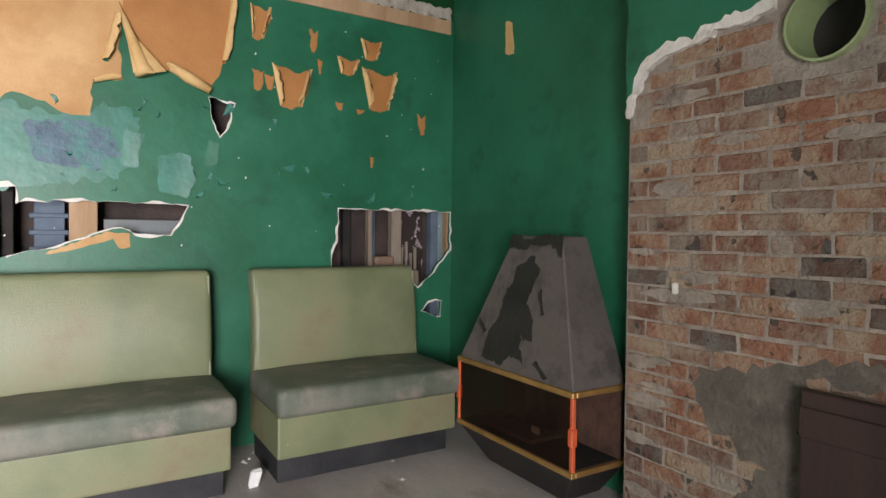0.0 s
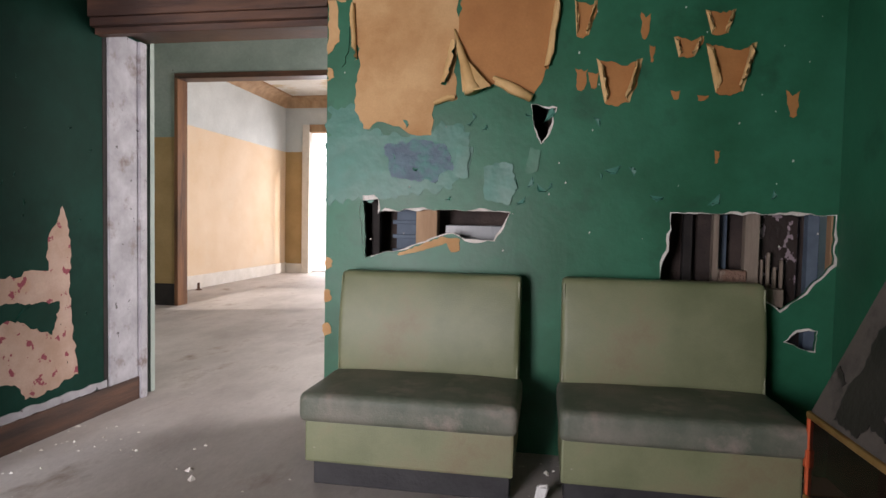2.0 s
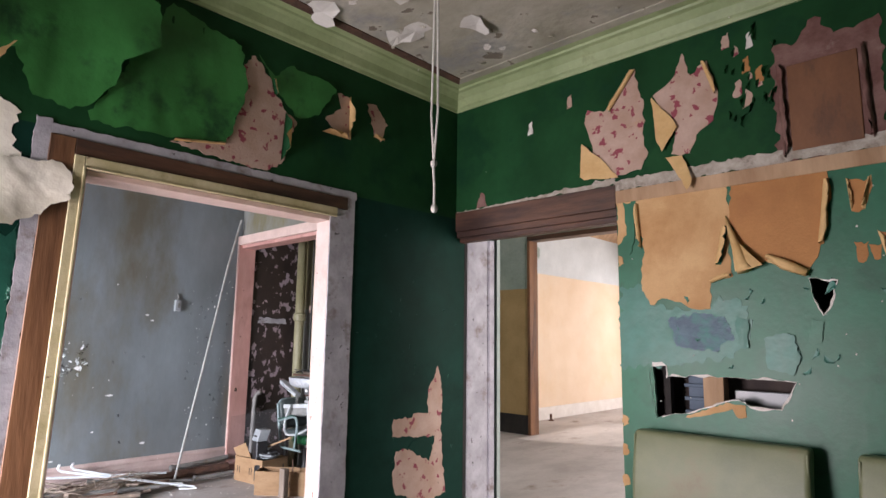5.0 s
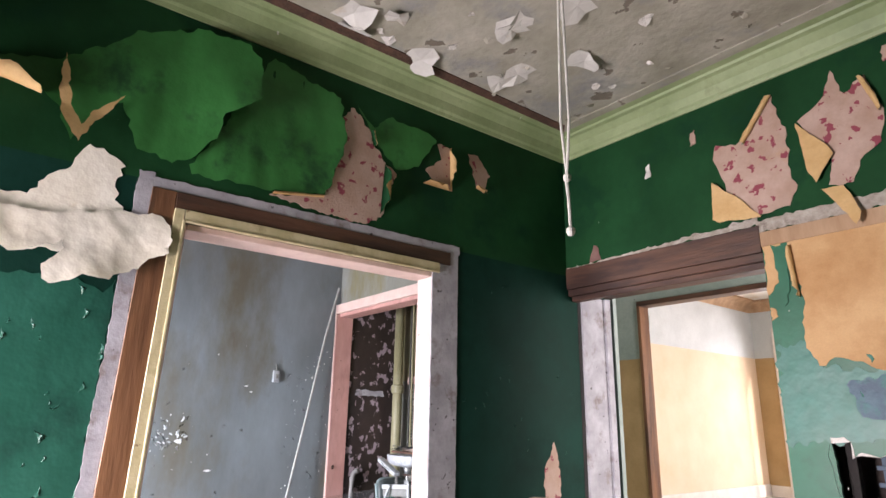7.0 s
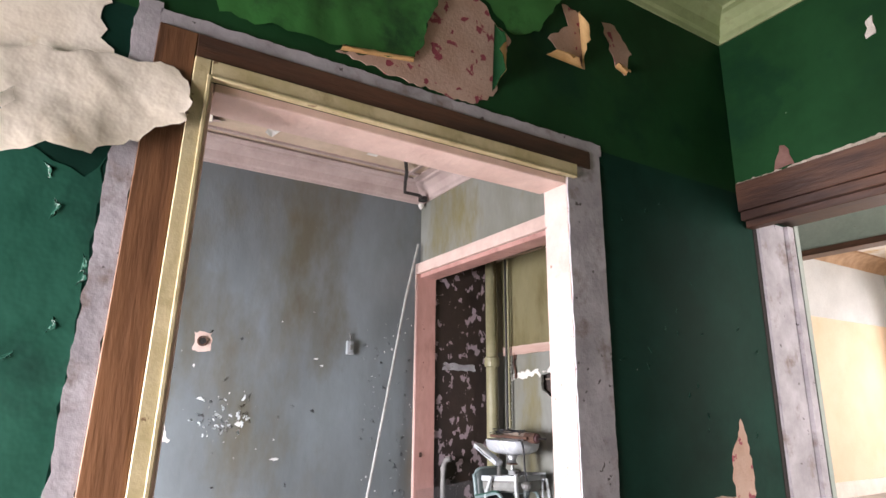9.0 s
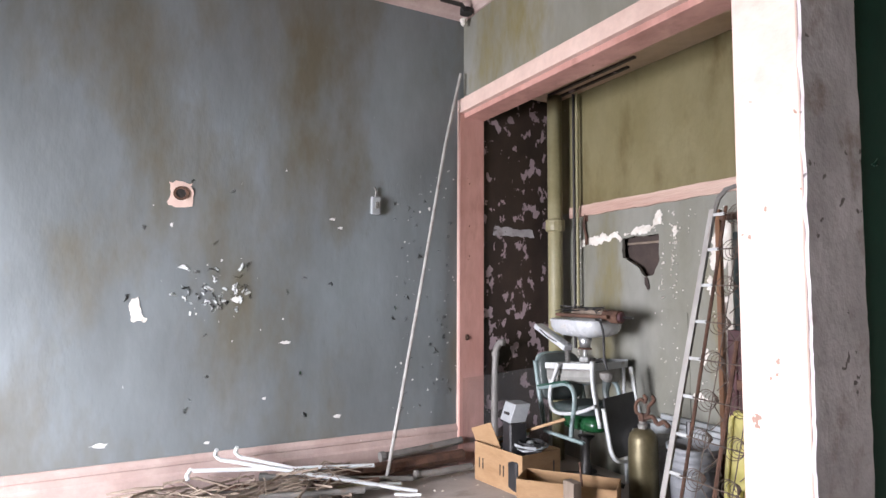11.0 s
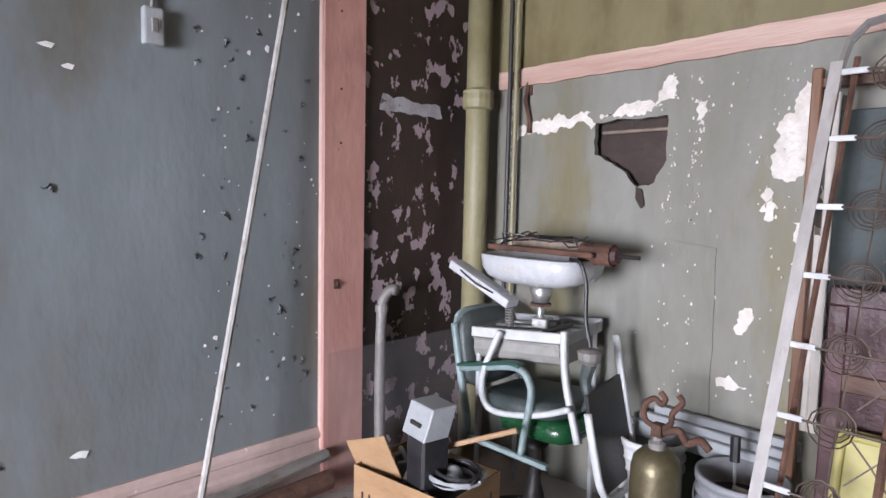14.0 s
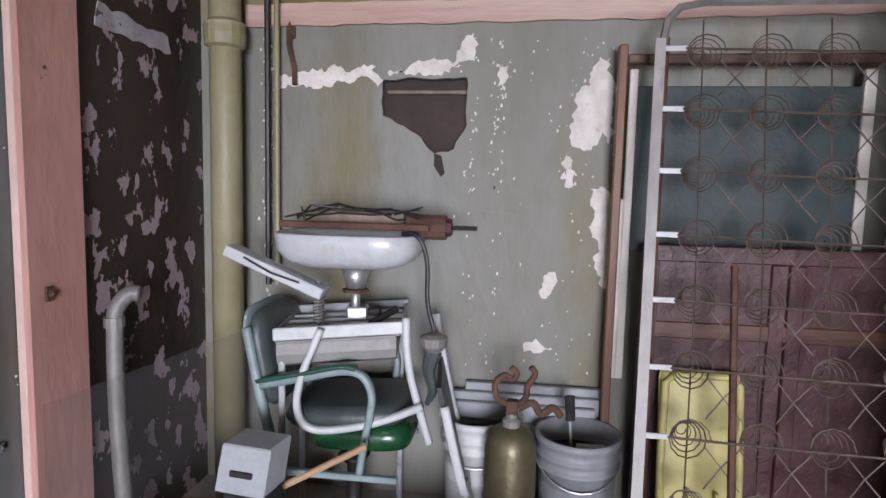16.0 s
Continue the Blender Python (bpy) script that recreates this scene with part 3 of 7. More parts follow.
structure("ceiling_alcove", boxed((-5.7, DY + 0.16, 3.0), (WX - 0.17, BY + 0.09, 3.1), 0), PINKCEIL, "broken dusty pink ceiling", "ceiling")

# hall and yellow room
structure("wall_hall_far", slab("H", doored(-7, FL, 6, 4.4, -4.72, -0.6, 3.44), [], 0, 0.2), MINT, "pale mint wall around a wide doorway", "wall")
structure("wall_hall_near", boxed((-7, BY + 0.09, FL), (WX - 0.001, BY + 0.14, 4.4), 0), MINT, "pale mint wall of the hall", "wall")
structure("wall_hall_left", boxed((-7.2, BY + 0.09, FL), (-7, 8.3, 4.4), 0), MINT, "pale mint end wall", "wall")
bm = slab("E", rect(4.05, FL, 8.5, 4.4), [rect(5.4, 0.8, 7.0, 3.0)], 0.1, 0.3)
structure("wall_hall_right", bm, MINT, "pale mint wall with a window opening", "wall")
structure("ceiling_hall", boxed((-7.2, 4.05, 4.4), (6, 8.5, 4.5), 0), STAINCEIL, "stained pale ceiling of the hall", "ceiling")
structure("wall_yellow_left", slab("Y", rect(8.5, FL, 14.4, 4.4), [], 0, 0.2), YELLOWWALL, "faded yellow papered wall", "wall")
structure("wall_yellow_upper", slab("Y", rect(8.5, 3.05, 14.4, 4.4), [], -0.006, 0), ICE, "pale blue-white band of wall above the paper", "wall")
structure("wall_yellow_far", slab("Z", doored(-5.75, FL, 0.6, 4.4, -5.1, -3.75, 3.55), [], 0, 0.2), YELLOWWALL, "ochre far wall with a bright doorway", "wall")
structure("wall_yellow_far_upper", slab("Z", doored(-5.744, 3.05, 0.4, 4.4, -5.28, -3.57, 3.73), [], -0.006, 0), ICE, "pale blue-white band over the far door", "wall")
bm = boxed((0.4, 8.5, FL), (0.6, 9.8, 4.4), 0)
box(bm, (0.4, 12.8, FL), (0.6, 14.4, 4.4))
box(bm, (0.4, 9.8, FL), (0.6, 12.8, 0.9))
box(bm, (0.4, 9.8, 3.5), (0.6, 12.8, 4.4))
structure("wall_yellow_right", bm, YELLOWWALL, "yellow wall with a wide window opening", "wall")
structure("ceiling_yellow", boxed((-5.95, 8.5, 4.4), (0.6, 14.6, 4.5), 0), STAINCEIL, "water-stained white ceiling with brown patches", "ceiling")

# ---- benches ----


def bench(place):
    t = thing("booth_bench", place, "sage green vinyl booth bench with a dusty seat", "bench", "benches along the green wall")
    w = 1.06
    part("base_panel", boxed((0, 0.06, 0.14), (w - 0.02, 0.62, 0.355), 0.012, 2), VINYL, t)
    part("kick_board", boxed((0.02, 0.13, 0), (w - 0.04, 0.60, 0.14), 0.004), KICK, t, "black recessed kick board")
    bm = bmesh.new()
    box(bm, (-0.015, 0.0, 0.355), (w, 0.60, 0.50), 0.045, 4)
    bmesh.ops.subdivide_edges(bm, edges=[e for e in bm.edges if e.calc_length() > 0.3], cuts=5, use_grid_fill=True)
    for v in bm.verts:
        if v.co.z > 0.47:
            v.co.z += 0.022 * math.sin(math.pi * min(1, max(0, (v.co.x) / w))) * math.sin(math.pi * min(1, max(0, v.co.y / 0.6))) + 0.008 * noise.noise(v.co * 6)
    part("seat_cushion", bm, [DUSTVINYL], t, "dust-covered green vinyl seat", True)
    bm = bmesh.new()
    box(bm, (0.0, 0.56, 0.44), (w - 0.02, 0.68, 1.06), 0.035, 4)
    bmesh.ops.subdivide_edges(bm, edges=[e for e in bm.edges if e.calc_length() > 0.4], cuts=6, use_grid_fill=True)
    for v in bm.verts:
        f = (v.co.z - 0.44) / 0.62
        v.co.y += 0.10 * (f - 0.5) * 0.6 - 0.035 * math.sin(math.pi * f)
    part("backrest", bm, VINYL, t, "", True)
    for x in (0.012, w - 0.032):
        part("side_piping", tubed([(x, 0.52 + 0.06 * (z - 0.45) / 0.6 + 0.0, z) for z in (0.5, 0.65, 0.8, 0.95, 1.03)], 0.007, 6), VINYL, t)
    return t


one = bench((-0.365, 2.71, FL))
copy_thing(one, pose(0.895, 2.71, FL, 0, 0, 0))

# ---- hooded stove ----
st = thing("fireplace_stove", (2.27, 2.26, FL), "black hooded metal fireplace with dusty tapered hood", "fireplace")


def frustum(z0, a, z1, b):
    """a and b: (x0, y0, x1, y1) at the two heights."""
    bm = bmesh.new()
    lo = [bm.verts.new((x, y, z0)) for x, y in ((a[0], a[1]), (a[2], a[1]), (a[2], a[3]), (a[0], a[3]))]
    hi = [bm.verts.new((x, y, z1)) for x, y in ((b[0], b[1]), (b[2], b[1]), (b[2], b[3]), (b[0], b[3]))]
    for i in range(4):
        bm.faces.new((lo[i], lo[(i + 1) % 4], hi[(i + 1) % 4], hi[i]))
    bm.faces.new(lo[::-1])
    bm.faces.new(hi)
    bmesh.ops.bevel(bm, geom=list(bm.edges), offset=0.006, segments=1, affect="EDGES")
    return bm


wide = (-0.34, -0.46, 0.0, 0.46)
part("hood", frustum(0.57, wide, 1.265, (-0.17, -0.19, 0.0, 0.19)), HOOD, st, "dusty grey-brown tapered hood with dark smears")
PLANES["F"] = lambda u, v, d: (-0.34 + 0.17 * (v - 0.57) / 0.695 + d, u, v)
part("soot_smear", slab("F", torn([(0.06, 1.12), (-0.02, 1.16), (-0.08, 1.08), (-0.02, 0.92), (-0.10, 0.84), (-0.12, 0.74), (-0.02, 0.76), (-0.08, 0.63), (0.03, 0.66), (0.08, 0.59), (0.26, 0.60), (0.24, 0.72), (0.18, 0.82), (0.16, 0.98)], 0.02, 0.022, 3), [], -0.004, 0.0), BLACKSTEEL, st, "black smear where the dust is wiped off")
part("soot_cap", slab("F", torn([(0.20, 1.262), (-0.20, 1.262), (-0.22, 1.16), (-0.14, 1.20), (0.0, 1.215), (0.12, 1.19), (0.21, 1.20)], 0.02, 0.015, 5), [], -0.004, 0.0), BLACKSTEEL, st)
for pts in ([(-0.18, 0.66), (-0.28, 0.60), (-0.26, 0.585), (-0.16, 0.64)], [(0.34, 0.80), (0.26, 0.75), (0.28, 0.73), (0.35, 0.78)], [(-0.12, 1.0), (-0.17, 0.88), (-0.15, 0.87), (-0.10, 0.98)]):
    part("soot_smear", slab("F", torn(pts, 0.015, 0.008, 2), [], -0.004, 0.0), BLACKSTEEL, st)
part("base", frustum(0.0, (-0.24, -0.30, 0.0, 0.30), 0.185, wide), BLACKSTEEL, st)
part("firebox_back", boxed((-0.03, -0.45, 0.2), (-0.01, 0.45, 0.56)), RUST, st)
part("fire_door", boxed((-0.10, -0.02, 0.23), (-0.03, 0.16, 0.53), 0.004), SOOTSHADE, st, "black plate inside the firebox")
part("white_tag", boxed((-0.31, -0.20, 0.30), (-0.306, -0.14, 0.335), 0.001), PAPER, st)
part("firebox_floor", boxed((-0.33, -0.45, 0.2), (-0.03, 0.45, 0.215)), SOOTSHADE, st)
for z in (0.185, 0.545):
    bm = bmesh.new()
    box(bm, (-0.352, -0.47, z), (-0.325, 0.47, z + 0.028), 0.004, 1)
    box(bm, (-0.325, -0.47, z), (0.0, -0.445, z + 0.028), 0.004, 1)
    box(bm, (-0.325, 0.445, z), (0.0, 0.47, z + 0.028), 0.004, 1)
    part("brass_rim", bm, BRASS, st, "brass-coloured rim")
for y in (-0.458, 0.458):
    p = part("corner_post", boxed((-0.349, y - 0.011, 0.213), (-0.327, y + 0.011, 0.545)), RUSTRED, st, "orange-red corner post")
    part("clip", boxed((-0.356, y - 0.015, 0.33), (-0.322, y + 0.015, 0.41)), RUSTRED, p)
glass = bpy.data.materials.new("smoked_glass")
glass.use_nodes = True
gn, gl = glass.node_tree.nodes, glass.node_tree.links
gt, gmx = gn.new("ShaderNodeBsdfTransparent"), gn.new("ShaderNodeMixShader")
gt.inputs[0].default_value = (0.62, 0.52, 0.45, 1)
gn["Principled BSDF"].inputs["Base Color"].default_value = (0.04, 0.025, 0.018, 1)
gn["Principled BSDF"].inputs["Roughness"].default_value = 0.12
gmx.inputs[0].default_value = 0.22
gl.new(gt.outputs[0], gmx.inputs[1])
gl.new(gn["Principled BSDF"].outputs[0], gmx.inputs[2])
gl.new(gmx.outputs[0], gn["Material Output"].inputs[0])
part("front_pane", boxed((-0.342, -0.445, 0.215), (-0.338, 0.445, 0.545), 0), glass, st, "smoked glass front pane")
part("flue_baffle", boxed((-0.20, 0.05, 0.33), (-0.05, 0.20, 0.56)), BLACKSTEEL, st)
part("grate_plate", boxed((-0.28, -0.1, 0.216), (-0.05, 0.25, 0.24)), DULLSTEEL, st)

# ---- more helpers ----


def flap(plane, outline, out, mats, name, parent, label="", step=0.05, thick=0.002):
    """A loose sheet of paper whose distance from the wall is out(u, v)."""
    from mathutils.geometry import delaunay_2d_cdt, intersect_point_tri_2d
    loop = [Vector(p) for p in outline]
    k = len(loop)
    us, vs = [p.x for p in loop], [p.y for p in loop]
    pts = list(loop)
    u = min(us) + step / 2
    while u < max(us):
        v = min(vs) + step / 2
        while v < max(vs):
            inside = False
            for i in range(k):
                a, b = loop[i], loop[i - 1]
                if (a.y > v) != (b.y > v) and u < (b.x - a.x) * (v - a.y) / (b.y - a.y) + a.x:
                    inside = not inside
            if inside:
                pts.append(Vector((u, v)))
            v += step
        u += step
    made = delaunay_2d_cdt(pts, [(i, (i + 1) % k) for i in range(k)], [list(range(k))], 1, 1e-5)
    to = PLANES[plane]
    bm = bmesh.new()
    for off, idx in ((0.0, 1), (thick, 0)):
        row = [bm.verts.new(to(p.x, p.y, -(out(p.x, p.y) + off))) for p in made[0]]
        for f in made[2]:
            try:
                face = bm.faces.new([row[i] for i in f])
            except ValueError:
                continue
            face.material_index, face.smooth = idx, True
    me = bpy.data.meshes.new(name)
    bm.to_mesh(me)
    bm.free()
    for m in mats:
        me.materials.append(m)
    ob = new(name, me)
    ob.parent = parent
    if label:
        ob["label"] = label
    return ob


def rim(loop, by, seed):
    """The outline pushed outwards by an uneven margin."""
    c = Vector((sum(p[0] for p in loop) / len(loop), sum(p[1] for p in loop) / len(loop)))
    out = []
    for i, p in enumerate(loop):
        d = Vector(loop[(i + 1) % len(loop)]) - Vector(loop[i - 1])
        side = Vector((d.y, -d.x)).normalized()
        if side.dot(Vector(p) - c) < 0:
            side = -side
        w = by * max(0.06, 0.45 + 1.5 * noise.noise((p[0] * 9 + seed, p[1] * 9, seed)))
        out.append(tuple(Vector(p) + side * w))
    return out


def patch(plane, outline, mat_, name, parent, seed, d=-0.004, step=0.03, amount=0.014, label=""):
    return part(name, slab(plane, torn(outline, step, amount, seed), [], d, 0.0), mat_, parent, label)


def strip(bm, plane, u0, v0, u1, v1, d0, d1):
    """A straight board in a wall's plane, proud of it where d0 is negative."""
    to = PLANES[plane]
    a, b = to(u0, v0, d0), to(u1, v1, d1)
    box(bm, [min(p) for p in zip(a, b)], [max(p) for p in zip(a, b)], 0.003, 1)


def board(plane, u0, v0, u1, v1, d0, d1=0.0):
    bm = bmesh.new()
    strip(bm, plane, u0, v0, u1, v1, d0, d1)
    return bm


# ---- wide opening to the grey room ----
def leaning(bm):
    """The south side of the opening is out of plumb."""
    for v in bm.verts:
        v.co.y += 0.026 * (v.co.z - 2.62)
    return bm


fa = structure("door_1", leaning(board("W", 0.287, FL, 0.340, 2.62, -0.03, 0.0)), YELLOWTRIM, "cream-painted trim round the wide opening, casing stripped", "door frame")
part("trim_head", board("W", 0.342, 2.55, 2.085, 2.62, -0.03), YELLOWTRIM, fa)
part("trim_bead", leaning(board("W", 0.333, FL, 0.348, 2.56, -0.038, -0.03)), YELLOWTRIM, fa)
part("trim_head_bead", board("W", 0.349, 2.547, 2.07, 2.56, -0.038, -0.03), YELLOWTRIM, fa)
part("brown_board", leaning(board("W", 0.162, FL, 0.287, 2.715, -0.018)), WOOD, fa, "brown stripped casing board")
part("brown_head", board("W", 0.289, 2.62, 2.19, 2.715, -0.018), WOODH, fa, "brown stripped head board")
part("primer_strip", leaning(slab("W", torn(rect(0.088, FL, 0.164, 2.795), 0.015, 0.006, 5), [], -0.008, 0)), PRIMER, fa, "pale exposed primer strip")
part("primer_head", slab("W", torn(rect(0.164, 2.715, 2.28, 2.775), 0.015, 0.004, 6), [], -0.008, 0), PRIMER, fa)
part("primer_casing", slab("W", torn(rect(2.034, FL + 0.17, 2.265, 2.715), 0.015, 0.003, 7), [], -0.010, 0), PRIMER, fa, "pale lavender stripped casing")
part("jamb_north", boxed((WX - 0.165, 2.03, FL), (WX + 0.002, 2.062, 2.55), 0.003), WHITEPAINT, fa, "white-painted jamb")
part("jamb_south", leaning(boxed((WX - 0.19, 0.335, FL), (WX, 0.365, 2.55), 0.004)), PALEPINK, fa)
part("jamb_head", boxed((WX - 0.19, 0.365, 2.515), (WX, 2.03, 2.552), 0.004), PALEPINK, fa, "pink-painted head jamb")

# ---- doorway to the hall ----
fc = structure("door_2", board("N", WX + 0.004, 2.625, -0.535, 2.805, -0.016, 0.022), WOODH, "dark wooden header and stripped jamb of the hall doorway", "door frame")
part("head_moulding", board("N", WX + 0.004, 2.57, -0.535, 2.625, 0.004, 0.05), WOODH, fc)
part("head_stop", board("N", WX + 0.004, 2.53, -0.535, 2.59, 0.05, 0.12), WOODH, fc)
part("jamb_panel", board("W", 3.64, FL + 0.165, 3.93, 2.60, -0.02), PRIMER, fc, "pale lavender stripped jamb")
part("jamb_stop", board("W", 3.93, FL, 4.0, 2.60, -0.045), PRIMER, fc)
# black strip on the wall face paints the shade of a corner gap
part("open_gap", board("W", 3.60, FL, 3.64, 2.62, -0.003), SOOTSHADE, fc)
part("torn_plaster_line", slab("N", torn([(WX, 2.806), (-1.2, 2.835), (-0.54, 2.86), (-0.54, 2.806)], 0.02, 0.014, 3), [], -0.006, 0), OLDPLASTER, fc)
patch("N", [(-1.92, 2.81), (-1.80, 2.82), (-1.84, 2.95), (-1.87, 2.96)], REDPAPER, "stain", fc, 4)
bb = structure("baseboard", board("W", 2.075, FL, 4.0, 0.155, -0.028), WOODH, "worn dark red-brown baseboard", "baseboard")
part("pale_top_strip", slab("W", torn(rect(2.27, 0.155, 3.62, 0.205), 0.05, 0.010, 8), [], -0.010, 0), PRIMER, bb)

# ---- cornices ----
prof = [(0, TOP - 0.19), (0.012, TOP - 0.19), (0.02, TOP - 0.165), (0.035, TOP - 0.15), (0.055, TOP - 0.09), (0.10, TOP - 0.045), (0.13, TOP - 0.035), (0.14, TOP - 0.02), (0.19, TOP - 0.012), (0.19, TOP), (0, TOP)]
for pl, a, b in (("N", WX, EX), ("W", SY, NY), ("E", 1.75, NY)):
    structure("cornice", prism(pl, prof, a, b), COVE, "pale green painted plaster cornice", "cornice")
    structure("ceiling_bead", prism(pl, [(0.19, TOP - 0.012), (0.27, TOP - 0.008), (0.27, TOP), (0.19, TOP)], a, b), RUST if pl == "W" else CEIL, "flaking bead at the ceiling's edge", "moulding")
gp = [(o * 1.25, z - 0.25) for o, z in prof]
for pl, a, b in (("G", SY, DY), ("D", GX, WX - 0.17)):
    structure("cornice", prism(pl, gp, a, b), PINKCOVE, "dusty pink cornice with layered beads", "cornice")
    structure("ceiling_bead", prism(pl, [(0.30, 3.735), (0.34, 3.73), (0.34, 3.75), (0.30, 3.75)], a, b), PINKCOVE, "thin ceiling bead", "moulding")

# ---- torn layers on the north wall ----
tl = tagged(part("torn_paper_north", slab("N", torn([(-0.37, 2.70), (-0.375, 2.50), (-0.33, 2.30), (-0.36, 2.06), (-0.30, 1.89), (-0.18, 1.93), (-0.02, 1.86), (0.116, 1.85), (0.13, 2.03), (0.27, 2.06), (0.25, 2.25), (0.27, 2.42), (0.27, 2.70)], 0.03, 0.016, 1), [], -0.004, 0), TAN), "tan board bared by torn paper on the green wall", "torn wallpaper", kind="structure")
patch("N", [(0.275, 2.70), (0.275, 2.40), (0.36, 2.13), (0.50, 2.14), (0.70, 2.06), (0.79, 2.24), (0.85, 2.56), (0.85, 2.70)], ORANGE, "brown_backing", tl, 2, -0.005)
patch("N", [(-0.53, 1.44), (-0.53, 2.02), (-0.34, 2.05), (-0.28, 1.88), (-0.02, 1.84), (0.14, 1.90), (0.28, 1.92), (0.37, 1.78), (0.33, 1.62), (0.22, 1.53), (0.0, 1.51), (-0.2, 1.47)], TEAL, "faded_patch", tl, 3, -0.003, 0.02, 0.028, label="faded blistered teal paint")
patch("N", [(-0.12, 1.60), (-0.16, 1.80), (0.0, 1.83), (0.2, 1.80), (0.26, 1.66), (0.12, 1.57)], SMEAR, "smear", tl, 4, -0.005, 0.02, 0.02, "blue-grey smear")
patch("N", [(-0.53, 2.34), (-0.53, 2.70), (-0.42, 2.70), (-0.44, 2.45)], TAN, "edge_sliver", tl, 5)
patch("N", [(-0.44, 2.26), (-0.48, 2.66), (-0.38, 2.64), (-0.40, 2.35)], GREEN, "edge_green", tl, 6, -0.010)
for v in (0.62, 0.83, 1.03, 2.18):
    patch("N", [(-0.535, v), (-0.49, v + 0.02), (-0.50, v + 0.07), (-0.535, v + 0.08)], TAN, "edge_chip", tl, v, -0.005, 0.015)
flap("N", torn([(0.255, 2.42), (0.30, 2.30), (0.47, 2.115), (0.40, 2.09), (0.31, 2.08), (0.29, 2.22)], 0.04, 0.006, 2), lambda u, v: 0.012 + 0.10 * max(0, min(1, (2.42 - v) / 0.33)) * (1 - abs((u - 0.37) / 0.2) * 0.6), (CURL, CURL), "rolled_strip", tl, "rolled strip of pale paper")
curl("N", (0.845, 2.62, 0.79, 2.22), (-1, 0), 0.11, 0.024, (CURL, ORANGE), "curled_edge", tl, seed=2)
curl("N", (0.26, 2.40, 0.20, 2.14), (-1, -0.1), 0.12, 0.03, (CURL, GREEN), "curled_edge", tl, seed=3)
curl("N", (0.48, 2.16, 0.70, 2.06), (0.1, -1), 0.10, 0.026, (CURL, ORANGE), "curled_edge", tl, seed=4)
curl("N", (-0.36, 2.30, -0.38, 2.64), (1, 0), 0.08, 0.018, (CURL, GREEN), "curled_edge", tl, seed=5)
curl("N", (0.13, 2.04, 0.26, 2.08), (0, -1), 0.08, 0.02, (CURL, GREEN), "curled_edge", tl, seed=6)
chips = [(1.06, 2.02, 1.30, 2.27), (1.64, 2.07, 1.89, 2.34), (1.63, 2.39, 1.78, 2.52), (1.47, 2.27, 1.62, 2.38), (0.93, 2.40, 1.05, 2.60), (0.94, 2.10, 1.01, 2.22), (1.01, 2.11, 1.07, 2.20), (2.05, 1.94, 2.12, 2.08), (1.29, 2.38, 1.34, 2.52), (1.46, 2.04, 1.51, 2.09), (1.60, 2.03, 1.66, 2.06), (1.34, 2.25, 1.37, 2.34), (1.70, 1.69, 1.73, 1.76)]
random.seed(16)
for i, (a, b, c, d) in enumerate(chips):
    w, h = c - a, d - b
    cu, cv = (a + c) / 2, (b + d) / 2
    lean = random.uniform(-0.15, 0.15) * w
    ring = [(cu - 0.24 * w + lean, b), (cu + 0.05 * w + lean, b - 0.06 * h), (cu + 0.28 * w + lean, b + 0.03 * h), (c - 0.08 * w, cv), (c + 0.02 * w, d - 0.04 * h), (cu + 0.2 * w, d - 0.16 * h), (cu, d - random.uniform(0.0, 0.25) * h), (cu - 0.25 * w, d - 0.06 * h), (a, d), (a + 0.12 * w, cv)]
    patch("N", ring, ORANGE, "torn_chip", tl, i * 1.7, -0.004, 0.015, 0.008)
    if w > 0.09:
        curl("N", (cu + 0.30 * w + lean, b + 0.02 * h, c + 0.03 * w, d), (-1, 0.25), w * 0.55, w * 0.13, (CURL, CURL), "curled_edge", tl, seed=i * 2.1, taper=0.7, tear=0.03, turn_max=2.6)
        curl("N", (cu - 0.26 * w + lean, b, a - 0.02 * w, d + 0.02 * h), (1, 0.2), w * 0.42, w * 0.11, (CURL, CURL), "curled_edge", tl, seed=i * 3.3 + 1, taper=0.8, tear=0.03, turn_max=2.4)
for i in range(40):
    if i < 22:
        u, v = random.uniform(0.28, 0.62), random.uniform(3.05, 3.72)
    else:
        u, v = random.uniform(1.2, 2.2), random.uniform(2.92, 3.7)
    w = random.uniform(0.03, 0.085)
    g = random.uniform(-0.7, 0.7)
    if i % 7 == 0:
        patch("N", [(u - w * 0.4, v - w * 0.6), (u + w * 0.4, v - w * 0.3), (u + w * 0.3, v + w * 0.6), (u - w * 0.1, v + w)], FLORAL, "torn_chip", tl, i, -0.004, 0.012, 0.006)
    curl("N", (u - 0.3 * w, v - 0.6 * w, u + 0.3 * w * g, v + 0.7 * w), (random.choice((-1, 1)), g), w * 0.7, w * 0.3, (DEEP, DEEP), "curled_flake", tl, seed=i * 1.1, taper=0.85, tear=0.03, turn_max=2.2)
part("rolled_cone", tubed([(0.245, NY - 0.012, 2.46), (0.275, NY - 0.035, 2.36), (0.315, NY - 0.055, 2.24), (0.355, NY - 0.075, 2.12), (0.368, NY - 0.08, 2.085)], lambda f: 0.005 + 0.046 * f, 14), CURL, tl, "paper rolled into a cone", True)
part("rolled_cone", tubed([(0.48, NY - 0.03, 2.175), (0.58, NY - 0.04, 2.11), (0.70, NY - 0.045, 2.05)], lambda f: 0.012 + 0.022 * math.sin(f * 2.6), 12), CURL, tl, "", True)
random.seed(17)
